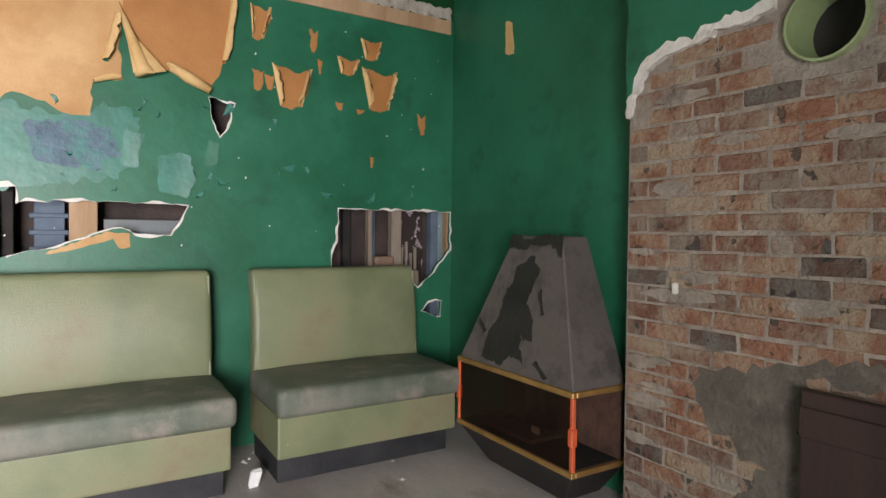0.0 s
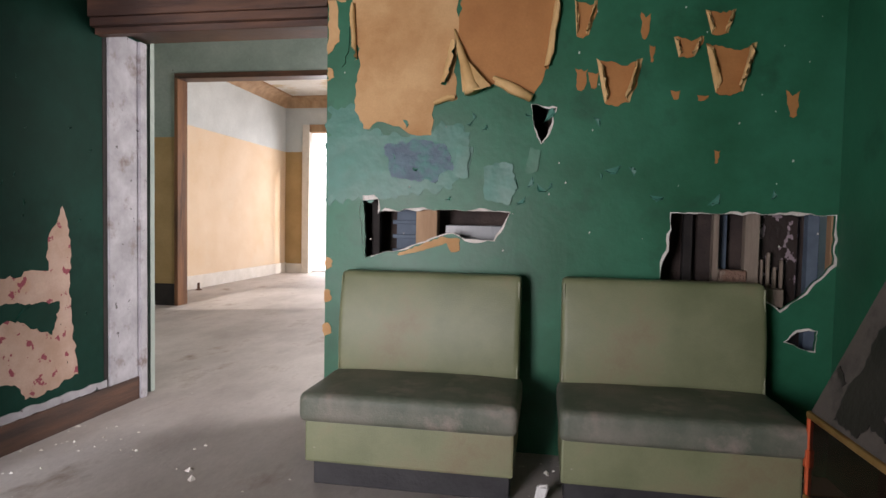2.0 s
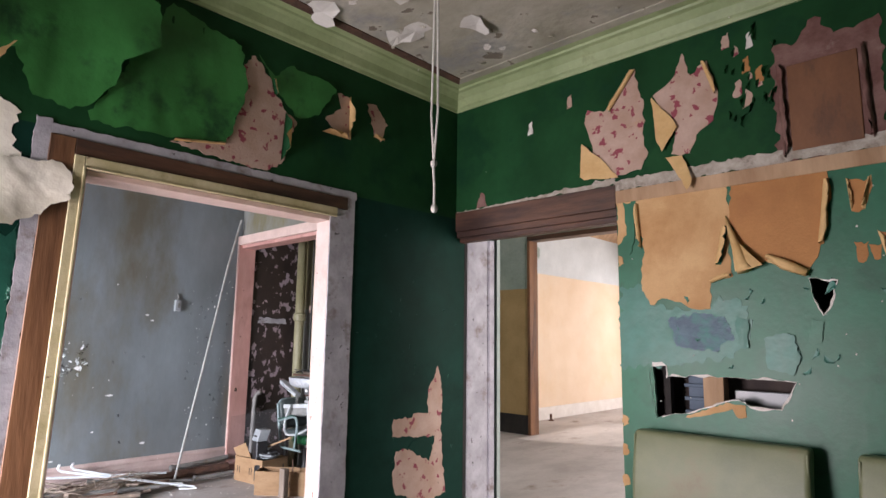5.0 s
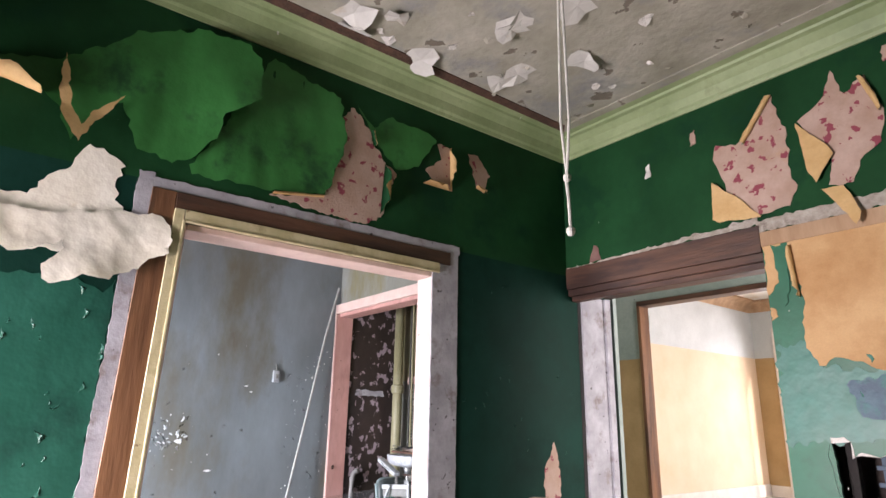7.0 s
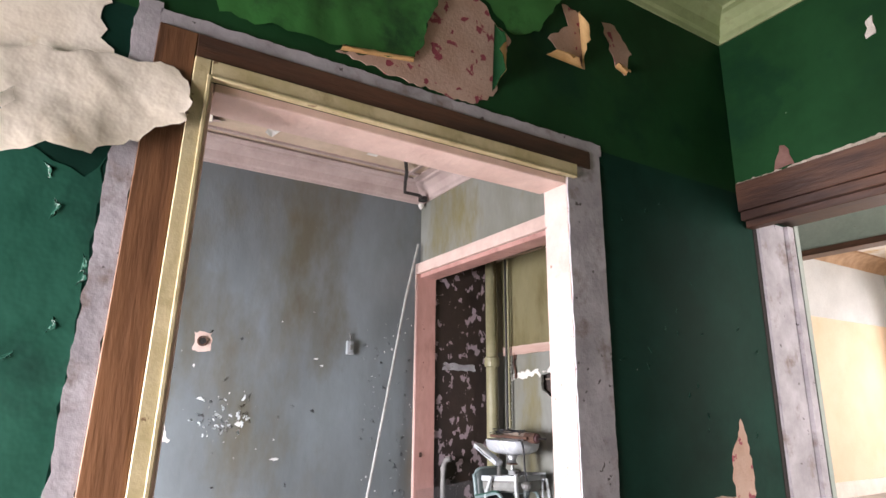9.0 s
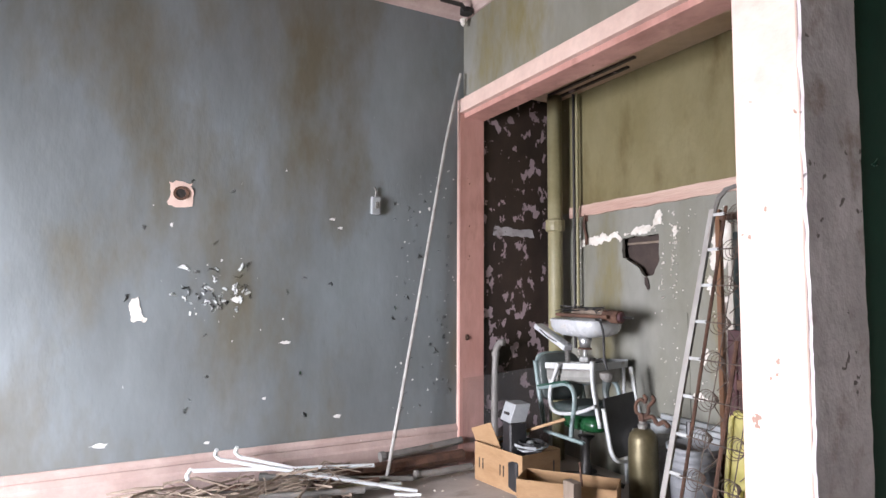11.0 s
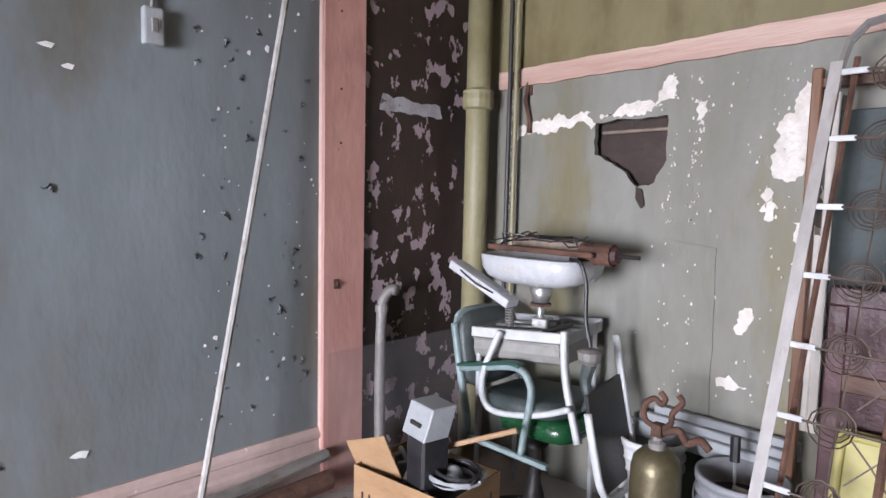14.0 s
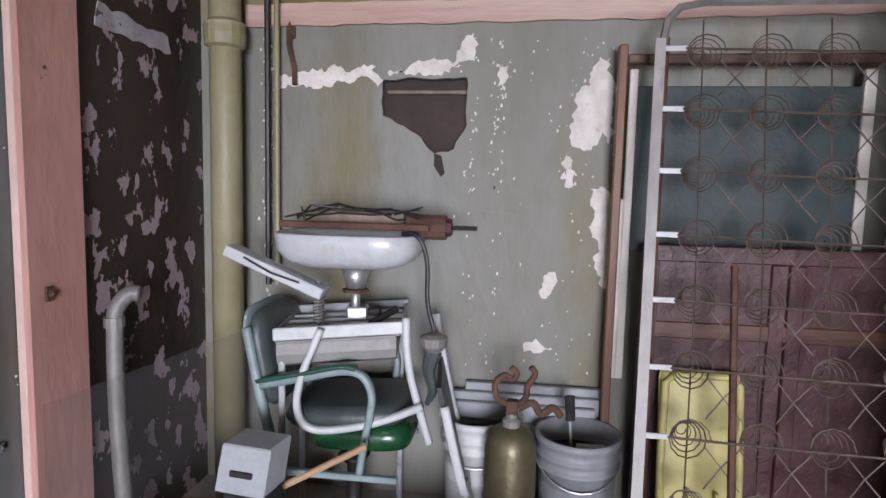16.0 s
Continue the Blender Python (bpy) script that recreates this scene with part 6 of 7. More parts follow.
for k in range(4):
    a_ = radians(35 + 90 * k)
    part("base_foot", flat_bar([(0.045, 0.02, 0.07), (0.045 + 0.13 * math.cos(a_), 0.02 + 0.13 * math.sin(a_), 0.055), (0.045 + 0.26 * math.cos(a_), 0.02 + 0.26 * math.sin(a_), 0.02)], 0.035, 0.03, (-math.sin(a_), math.cos(a_), 0)), BLACKSTEEL, ch)

# ---- white stand with tray ----
sd = thing("tray_stand", (-4.71, 3.50, FL), "white metal stand with an open tray and curved flat legs", "stand", turn=9)


def sloped(a, b, bevel=0.004, seg=1):
    bm = boxed(a, b, bevel, seg)
    for v in bm.verts:
        v.co.z += 0.075 * v.co.x
    return bm


part("tray_front", sloped((-0.225, -0.012, 0.808), (0.225, 0.006, 0.852)), WHITEMETAL, sd, "white front rail")
part("tray_back", sloped((-0.225, 0.36, 0.80), (0.225, 0.375, 0.858)), GREYENAMEL, sd)
for x in (-0.225, 0.21):
    part("tray_side", sloped((x, 0.006, 0.80), (x + 0.015, 0.36, 0.846)), GREYENAMEL, sd)
part("tray_floor", sloped((-0.21, 0.006, 0.80), (0.21, 0.36, 0.808), 0), DULLSTEEL, sd)
bm = bmesh.new()
prof_ = [(0.0, 0.808), (0.0, 0.755), (0.012, 0.722), (0.045, 0.706), (0.30, 0.706), (0.33, 0.73), (0.335, 0.808)]
ends_ = [[bm.verts.new((x, y, z + 0.075 * x)) for y, z in prof_] for x in (-0.215, 0.195)]
for k in range(6):
    bm.faces.new((ends_[0][k], ends_[0][k + 1], ends_[1][k + 1], ends_[1][k]))
bm.faces.new(ends_[0])
bm.faces.new(ends_[1][::-1])
part("drawer", bm, DRAWERGREY, sd, "grey metal drawer with a rolled lower edge")
part("drawer_lip", sloped((-0.215, -0.008, 0.795), (0.195, 0.0, 0.806), 0.002), DULLSTEEL, sd)
for k in range(3):
    part("tray_bar", sloped((-0.21, 0.08 + 0.09 * k, 0.825), (0.21, 0.105 + 0.09 * k, 0.838), 0.003), WHITEMETAL, sd)
part("leg_loop", flat_bar([(-0.055, -0.045, 0.845), (-0.085, -0.05, 0.77), (-0.115, -0.055, 0.69), (-0.132, -0.055, 0.60), (-0.115, -0.055, 0.53), (-0.06, -0.055, 0.502), (0.06, -0.06, 0.515), (0.18, -0.07, 0.55), (0.29, -0.085, 0.60)], 0.036, 0.024), WHITEMETAL, sd, "", True)
part("front_leg", flat_bar([(0.228, -0.03, 0.885), (0.232, -0.035, 0.80), (0.245, -0.04, 0.70), (0.275, -0.05, 0.59), (0.315, -0.06, 0.46)], 0.038, 0.026), WHITEMETAL, sd, "", True)
part("rear_leg", tubed([(-0.2, 0.35, 0.80), (-0.2, 0.37, 0.0)], 0.012, 8), GREYENAMEL, sd)
part("rear_leg", tubed([(0.2, 0.35, 0.82), (0.2, 0.37, 0.0)], 0.012, 8), GREYENAMEL, sd)
part("front_stay", tubed([(-0.2, 0.02, 0.72), (-0.2, 0.02, 0.0)], 0.012, 8), GREYENAMEL, sd)
part("valve_block", boxed((0.01, 0.10, 0.845), (0.085, 0.17, 0.893), 0.006), STEEL, sd)
part("valve_stem", tubed([(0.085, 0.13, 0.87), (0.13, 0.12, 0.875)], 0.016, 8), BLACKSTEEL, sd)
part("spring", tubed([(-0.085 + 0.018 * math.cos(a * 0.7), 0.08 + 0.018 * math.sin(a * 0.7), 0.84 + a * 0.0013) for a in range(90)], 0.004, 5), DULLSTEEL, sd, "steel coil spring")
part("spring_bolt", tubed([(-0.085, 0.08, 0.82), (-0.085, 0.08, 0.99)], 0.006, 6), DULLSTEEL, sd)
part("rod_tool", tubed([(0.10, 0.04, 0.845), (0.19, 0.12, 0.885)], 0.013, 8), BLACKSTEEL, sd)

sk = thing("wash_basin", (-4.71, 3.65, 0.845), "white enamel basin on a pedestal fitting with scrap on top", "sink")
bm = bmesh.new()
n_ = 32
rings = []
for f, z in ((0.0, 0.17), (0.35, 0.172), (0.66, 0.18), (0.88, 0.205), (0.97, 0.24), (1.0, 0.292), (0.97, 0.30), (0.92, 0.285), (0.78, 0.22), (0.3, 0.19), (0.0, 0.188)):
    if f == 0.0:
        rings.append([bm.verts.new((0, 0, z))])
    else:
        rings.append([bm.verts.new((0.262 * f * math.copysign(abs(math.cos(k * math.tau / n_)) ** 0.55, math.cos(k * math.tau / n_)), 0.175 * f * math.copysign(abs(math.sin(k * math.tau / n_)) ** 0.55, math.sin(k * math.tau / n_)), z)) for k in range(n_)])
for q, w in zip(rings, rings[1:]):
    for k in range(n_):
        vs = []
        for v in (q[k % len(q)], q[(k + 1) % len(q)], w[(k + 1) % len(w)], w[k % len(w)]):
            if v not in vs:
                vs.append(v)
        if len(vs) > 2:
            bm.faces.new(vs)
part("bowl", bm, ENAMEL, sk, "", True)
part("drain_cup", lathed([(0, 0.10), (0.035, 0.10), (0.04, 0.13), (0.052, 0.17), (0, 0.17)], (0.02, -0.02, 0), 16), STEEL, sk, "", True)
part("tail_pipe", tubed([(0.02, -0.02, -0.01), (0.02, -0.02, 0.11)], 0.016, 10), STEEL, sk, "", True)
part("nut", lathed([(0, 0.08), (0.05, 0.085), (0.05, 0.095), (0, 0.10)], (0.02, -0.02, 0), 6), RUST, sk)


def scrap_on(name, label, cat, place, bm, mat_):
    t = thing(name, place, label, cat)
    part("body", bm, mat_, t)
    return t


scrap_on("scrap_timber", "dark weathered timber laid across the basin", "timber", (-4.70, 3.72, 1.15), boxed((-0.20, -0.03, 0.02), (0.17, 0.03, 0.065), 0.004), OLDWOOD)
scrap_on("scrap_timber", "rust-brown bar laid across the basin", "timber", (-4.70, 3.60, 1.15), boxed((-0.26, -0.02, 0.008), (0.28, 0.01, 0.032), 0.004), RUST)
mo = thing("small_motor", (-4.43, 3.66, 1.12), "rusty red-brown cylindrical motor on the basin's edge", "motor")
part("housing", tubed([(-0.08, 0, 0.05), (0.06, 0, 0.05)], 0.045, 12), RUST, mo)
part("shaft", tubed([(0.06, 0, 0.05), (0.17, 0, 0.05)], 0.008, 8), BLACKSTEEL, mo)
part("end_cap", lathed([(0, 0), (0.035, 0), (0.03, 0.02), (0, 0.025)], (0.06, 0, 0.05), 12, Matrix.Rotation(radians(90), 4, "Y")), MAROON, mo)
random.seed(41)
for i in range(5):
    wz = thing("scrap_wire", (-4.70, 3.62, 1.15), "thin dark wire tangled over the basin", "wire", "wires on the basin")
    part("strand", tubed([(-0.22 + 0.09 * k + random.uniform(-0.03, 0.03), random.uniform(-0.12, 0.1), 0.05 + random.uniform(-0.015, 0.05)) for k in range(6)], 0.0035, 5), BLACKPLASTIC, wz)
hose = thing("rubber_hose", (-4.42, 3.55, 0.80), "dark hose hanging from the basin to a bracket", "hose")
part("hose_run", tubed(bent([(-0.09, 0.02, 0.35), (-0.03, 0.0, 0.34), (0.0, 0.0, 0.26), (0.005, 0.0, 0.12), (0.03, 0.0, 0.02)]), 0.008, 8), BLACKPLASTIC, hose)
part("hook_cup", lathed([(0, -0.07), (0.02, -0.06), (0.045, -0.03), (0.05, 0.0), (0.03, 0.01), (0, 0.012)], (0.03, 0, 0.0), 12), DULLSTEEL, hose)
part("rag", tubed(bent([(0.03, 0.0, -0.05), (0.015, 0.0, -0.12), (0.03, 0.0, -0.19), (0.01, 0.0, -0.24)]), lambda f: 0.03 * (1 - 0.7 * f), 8), BACKPAD, hose, "grimy hanging rag")
tr = thing("light_channel", (-4.955, 3.55, 1.005), "white metal channel hanging aslant beside the basin", "channel")
bm = boxed((-0.19, -0.04, -0.02), (0.19, 0.04, 0.02), 0.004)
bmesh.ops.rotate(bm, cent=(0, 0, 0), matrix=Matrix.Rotation(radians(22), 3, "Y"), verts=bm.verts)
part("channel_body", bm, ENAMEL, tr)
part("channel_wire", tubed([(-0.1, -0.045, 0.05), (0, -0.05, 0.0), (0.1, -0.045, -0.03)], 0.004, 5), BLACKPLASTIC, tr)
ob_ = thing("side_panel", (-4.42, 3.62, FL), "black back panel in a pale bent frame leaning on the stand", "panel")


def on_panel(y, z):
    return Vector((0.235 - 0.34 * z + 0.10 * z * z - 0.10 * y, y, z))


bm = bmesh.new()
f_ = [bm.verts.new(on_panel(y, z)) for y, z in ((-0.135, 0.33), (-0.10, 0.295), (0.12, 0.295), (0.155, 0.33), (0.165, 0.50), (0.165, 0.68), (-0.135, 0.66), (-0.138, 0.50))]
b_ = [bm.verts.new(v.co + Vector((-0.016, 0, -0.004))) for v in f_]
bm.faces.new(f_)
bm.faces.new(b_[::-1])
for k in range(8):
    bm.faces.new((f_[k], f_[(k + 1) % 8], b_[(k + 1) % 8], b_[k]))
part("board", bm, BLACKPLASTIC, ob_)
part("frame_loop", flat_bar([on_panel(-0.155, 0.60), on_panel(-0.155, 0.45), on_panel(-0.15, 0.33), on_panel(-0.10, 0.275), on_panel(0.02, 0.265), on_panel(0.12, 0.275), on_panel(0.17, 0.33), on_panel(0.178, 0.5), on_panel(0.178, 0.68), on_panel(0.175, 0.84)], 0.03, 0.02, (1, 0, 0.3)), WHITEMETAL, ob_, "pale metal frame", True)
part("prop", tubed([on_panel(0.0, 0.0), on_panel(0.0, 0.28)], 0.012, 6), DULLSTEEL, ob_)

# ---- boxes ----


def carton(place, w, d, h, turn, label, marks):
    t = thing("cardboard_box", place, label, "box", "open cardboard boxes", turn)
    e = 0.006
    for nm, a, b in (("front", (-w / 2, -d / 2, 0), (w / 2, -d / 2 + e, h)), ("back", (-w / 2, d / 2 - e, 0), (w / 2, d / 2, h)), ("side", (-w / 2, -d / 2 + e, 0), (-w / 2 + e, d / 2 - e, h)), ("side", (w / 2 - e, -d / 2 + e, 0), (w / 2, d / 2 - e, h)), ("bottom", (-w / 2 + e, -d / 2 + e, 0), (w / 2 - e, d / 2 - e, e))):
        o = part(nm, boxed(a, b, 0.001), CARD, t)
        if nm == "front":
            for x in marks:
                part("slot", boxed((x * w, a[1] - 0.003, h * 0.35), (x * w + 0.008, a[1], h * 0.62), 0), SOOTSHADE, o)
    return t


c1 = carton((-4.93, 3.20, FL), 0.50, 0.36, 0.27, 7, "open cardboard box full of cable and tube scrap", (-0.40, -0.32, 0.05, 0.12))
bm = boxed((-0.25, -0.12, 0.22), (-0.03, -0.113, 0.40), 0.001)
for v in bm.verts:
    v.co.z += 0.36 * (v.co.x + 0.10)
    if v.co.z > 0.30:
        v.co.x -= 0.07
        v.co.y -= 0.04
part("standing_flap", bm, CARD, c1)
c2 = carton((-4.23, 3.08, FL), 0.58, 0.24, 0.24, 40, "open empty cardboard box with a small carton inside", (0.05, 0.14))
part("inner_box", boxed((-0.16, -0.06, 0.01), (0.0, 0.08, 0.15), 0.004), CARD, c2)
part("stick", tubed([(0.10, -0.08, 0.03), (0.06, 0.05, 0.33)], 0.008, 6), RUST, c2)
for i in range(4):
    co = thing("cable_coil", (-4.77, 3.19, FL + 0.285 + 0.014 * i), "coil of grey cable on the box of scrap", "cable", "cable coils")
    R = 0.095 + 0.014 * (i % 3)
    part("coil", tubed([(R * math.cos(k * 0.42) + 0.01 * i, R * 0.9 * math.sin(k * 0.42), 0.006 * math.sin(k * 1.1 + i)) for k in range(30)], 0.006, 6), (GREYPLASTIC, BLACKPLASTIC)[i % 2], co)
sp = thing("scrap_filling", (-4.93, 3.20, FL), "dark heap of small fittings filling the box", "scrap")
bm = boxed((-0.235, -0.165, 0.02), (0.235, 0.165, 0.22), 0.02, 2)
part("filling", bm, BLACKPLASTIC, sp)
random.seed(51)
for i in range(9):
    t = thing("tube_piece", (-4.93 + random.uniform(-0.19, 0.19), 3.20 + random.uniform(-0.13, 0.13), FL + 0.23), "short piece of metal tube on the scrap heap", "tube", "tube pieces")
    a_ = random.uniform(0, 3)
    part("tube_body", tubed([(-0.06 * math.cos(a_), -0.06 * math.sin(a_), 0.01), (0.06 * math.cos(a_), 0.06 * math.sin(a_), 0.05)], random.choice((0.012, 0.02, 0.03)), 10), random.choice((STEEL, DULLSTEEL, GREYPLASTIC)), t)
bu = thing("glass_bulb", (-4.77, 3.20, FL + 0.27), "clear round bulb nested in the cable coil", "bulb")
part("globe", lathed([(0, 0), (0.025, 0.006), (0.036, 0.025), (0.028, 0.05), (0.012, 0.062), (0, 0.064)], (0, 0, 0), 16), GREYPLASTIC, bu, "", True)
gx = thing("handled_case", (-4.85, 3.11, FL + 0.20), "grey metal case with a slotted handle on a dark box", "case", turn=-8)
part("dark_box", boxed((-0.06, -0.05, 0), (0.06, 0.08, 0.26), 0.01), BLACKPLASTIC, gx)
bm = boxed((-0.078, -0.06, 0.26), (0.078, 0.06, 0.385), 0.005)
for v in bm.verts:
    if v.co.z > 0.32:
        v.co.y += 0.04
part("case_body", bm, GREYPLASTIC, gx)
part("handle_slot", boxed((-0.036, -0.05, 0.305), (0.036, -0.03, 0.322), 0.003), SOOTSHADE, gx)
st_ = thing("wooden_handle", (-4.80, 3.24, FL), "wooden tool handle lying aslant over the box", "tool")
part("shaft", tubed([(-0.17, -0.06, 0.31), (0.0, 0.0, 0.40), (0.23, 0.10, 0.50)], 0.011, 8), RAWWOOD, st_)
part("ferrule", tubed([(-0.10, -0.035, 0.345), (-0.04, -0.015, 0.375)], 0.026, 10), STEEL, st_)
dk = thing("dark_timber", (-4.02, 2.94, FL), "short dark timber standing beside the boxes", "timber")
part("block", boxed((-0.06, -0.03, 0), (0.03, 0.03, 0.30), 0.004), OLDWOOD, dk)

# ---- tank and buckets ----
tk = thing("gas_tank", (-4.115, 3.58, FL), "tarnished bronze gas cylinder with a rusty valve", "tank")
part("cylinder", lathed([(0, 0), (0.07, 0), (0.088, 0.015), (0.09, 0.04), (0.09, 0.43), (0.082, 0.47), (0.055, 0.50), (0.02, 0.51), (0, 0.51)], (0, 0, 0), 28), BRONZE, tk, "", True)
part("neck", lathed([(0.03, 0.50), (0.032, 0.53), (0.02, 0.54), (0.02, 0.56), (0, 0.56)], (0, 0, 0), 14), DULLSTEEL, tk)
part("valve", boxed((-0.02, -0.02, 0.55), (0.02, 0.02, 0.60), 0.006, 2), RUST, tk)
part("hose_bend", tubed(bent([(0.0, 0, 0.58), (-0.05, 0, 0.60), (-0.06, 0.01, 0.65), (-0.03, 0.02, 0.68), (0.0, 0.02, 0.665), (0.012, 0.02, 0.69), (-0.008, 0.02, 0.71)]), 0.011, 8), RUST, tk, "", True)
part("handle_loop", tubed(bent([(0.01, 0, 0.58), (0.045, 0.0, 0.61), (0.05, 0.0, 0.65), (0.075, 0.02, 0.69), (0.06, 0.02, 0.715)]), 0.011, 8), RUST, tk, "", True)
part("hose_tail", tubed(bent([(0.02, 0, 0.57), (0.07, 0.01, 0.59), (0.10, 0.02, 0.55), (0.14, 0.03, 0.57), (0.17, 0.04, 0.54)]), 0.014, 8), RUST, tk, "", True)


def bucket(place, mat_, r, h, label):
    t = thing("bucket", place, label, "bucket", "plastic buckets")
    part("shell", lathed([(0, 0), (r * 0.86, 0), (r * 0.88, 0.01), (r * 0.95, h * 0.72), (r * 1.03, h * 0.73), (r * 1.03, h * 0.75), (r * 0.965, h * 0.76), (r * 0.97, h * 0.82), (r * 1.04, h * 0.83), (r * 1.04, h * 0.85), (r * 0.98, h * 0.86), (r * 0.985, h * 0.93), (r * 1.06, h * 0.94), (r * 1.06, h), (r * 0.97, h), (r * 0.93, h * 0.5), (r * 0.85, 0.02), (0, 0.02)], (0, 0, 0), 32), mat_, t, "", True)
    part("bail", tubed([(r * 1.07 * math.cos(a), r * 1.07 * -math.sin(a), h * 0.86 - 0.10 * math.sin(a)) for a in [k * math.pi / 14 for k in range(15)]], 0.003, 5), STEEL, t, "wire bail")
    part("contents", lathed([(0, h * 0.80), (r * 0.9, h * 0.80), (r * 0.9, h * 0.79), (0, h * 0.79)], (0, 0, 0), 20), SOOTSHADE, t)
    return t


bucket((-3.87, 3.74, FL), BUCKETGREY, 0.148, 0.44, "grey plastic bucket full of dark tools")
bucket((-4.25, 3.82, FL), BUCKETWHITE, 0.13, 0.45, "dirty white plastic bucket")
tool = thing("tool_handle", (-3.90, 3.74, FL + 0.34), "black-gripped tool standing in the grey bucket", "tool")
part("grip", tubed([(0, 0, 0.14), (-0.005, 0.01, 0.23)], 0.018, 8), BLACKPLASTIC, tool)
part("stem", tubed([(0.01, -0.01, 0.0), (0, 0, 0.14)], 0.006, 6), STEEL, tool)
tool = thing("white_tube", (-3.83, 3.68, FL + 0.36), "short white tube lying in the grey bucket", "tube")
part("tube_body", tubed([(-0.05, 0, 0.05), (0.05, 0, 0.05)], 0.010, 8), PAPER, tool)
for i in range(3):
    t = thing("light_fixture", (-4.10 + 0.02 * i, 3.90 + 0.035 * i, FL), "grey metal strip-light trough lying by the wall", "light fixture", "stacked strip lights")
    part("trough", boxed((-0.31 + 0.03 * i, -0.016, 0.40 + 0.03 * i), (0.31, 0.016, 0.47 + 0.03 * i), 0.004), GREYPLASTIC, t)
    for x in (-0.26, 0.26):
        part("leg_plate", boxed((x, -0.012, 0), (x + 0.01, 0.012, 0.41 + 0.03 * i), 0.002), DULLSTEEL, t)

# ---- panels and frames at the back ----
fr = thing("window_frame", (-3.755, 3.87, FL), "loose brown wooden frame with a dark green panel", "frame")
part("stile", boxed((-0.02, -0.015, 0.0), (0.012, 0.02, 1.86), 0.004), WOOD, fr, "weathered brown stile")
part("top_rail", boxed((0.012, -0.015, 1.79), (1.2, 0.02, 1.825), 0.004), WOODH, fr)
part("inner_stile", boxed((0.03, 0.03, 0.6), (0.06, 0.05, 1.78), 0.003), WHITETRIM, fr)
part("far_stile", boxed((0.84, 0.03, 0.6), (0.88, 0.05, 1.78), 0.003), WHITETRIM, fr)
part("green_panel", boxed((0.06, 0.04, 1.1), (0.84, 0.055, 1.72), 0.003), BLANKET, fr)
part("lower_stile", boxed((0.0, 0.03, 0.6), (0.03, 0.06, 1.3), 0.003), WHITETRIM, fr)
mp_ = thing("maroon_door", (-3.36, 3.80, FL), "old maroon panelled door lying on its edge", "door")
part("leaf", boxed((-0.30, 0.0, 0.0), (0.98, 0.035, 1.14), 0.004), MAROON, mp_)
part("top_rail", boxed((-0.30, -0.012, 1.08), (0.98, 0.0, 1.14), 0.004), MAROON, mp_)
part("mid_rail", boxed((-0.28, -0.012, 0.80), (0.98, 0.0, 0.86), 0.004), WOODH, mp_)
for x in (-0.30, 0.14, 0.20, 0.68):
    part("stile", boxed((x, -0.014, 0.0), (x + 0.055, 0.0, 1.08), 0.004), MAROON, mp_)
yc = thing("lemon_tray", (-3.45, 3.65, FL), "pale yellow plastic tray standing on edge", "tray")
bm = boxed((-0.145, -0.02, 0.0), (0.13, 0.03, 0.70), 0.03, 3)
for v in bm.verts:
    v.co.y += v.co.z * 0.12
part("tray_back", bm, LEMON, yc, "", True)
part("tray_rim", tubed([Vector((x, -0.03 + z * 0.12, z)) for x, z in ((-0.13, 0.03), (-0.14, 0.35), (-0.13, 0.66), (-0.10, 0.69), (0.09, 0.69), (0.12, 0.66), (0.125, 0.35), (0.12, 0.03))], 0.014, 8), LEMON, yc, "", True)
for x in (-0.05, 0.04):
    part("rib", boxed((x, -0.028, 0.05), (x + 0.012, 0.0, 0.3), 0.003), LEMON, yc)

# ---- bed spring leaning by the alcove ----
bs = thing("bed_spring", (-3.745, 3.272, FL), "rusty metal bed spring frame leaning on its side", "bed spring")
LEAN_Y = 0.235


def on_spring(x, z, out=0.0):
    return Vector((x + 0.043 * z, LEAN_Y * z - out, z))


part("side_rail", tubed([on_spring(0.0, 0.0), on_spring(0.0, 1.0), on_spring(0.005, 1.80), on_spring(0.02, 1.90), on_spring(0.06, 1.95), on_spring(0.14, 1.965), on_spring(1.05, 1.965)], 0.014, 6), DULLSTEEL, bs, "dull angle-iron rail")
part("side_flange", boxed((-0.018, -0.03, 0.0), (0.0, 0.0, 0.01), 0), DULLSTEEL, bs)
bm = bmesh.new()
q_ = [on_spring(-0.018, 0.02, 0.015), on_spring(0.016, 0.02, 0.015), on_spring(0.016, 1.84, 0.015), on_spring(-0.018, 1.84, 0.015)]
q2 = [p + Vector((0, 0.003, 0)) for p in q_]
va, vb = [bm.verts.new(p) for p in q_], [bm.verts.new(p) for p in q2]
bm.faces.new(va)
bm.faces.new(vb[::-1])
for k in range(4):
    bm.faces.new((va[k], va[(k + 1) % 4], vb[(k + 1) % 4], vb[k]))
part("rail_face", bm, RAILMETAL, bs, "pale metal rail face")
part("rear_rail", tubed([on_spring(0.035, 0.02, -0.10), on_spring(0.035, 1.86, -0.06)], 0.010, 6), RUST, bs)
part("inner_rail", tubed([on_spring(0.29, 0.0, -0.02), on_spring(0.27, 1.1, -0.02)], 0.012, 6), RUST, bs)
ROWS_Z = [0.173 + 0.204 * k for k in range(9)]
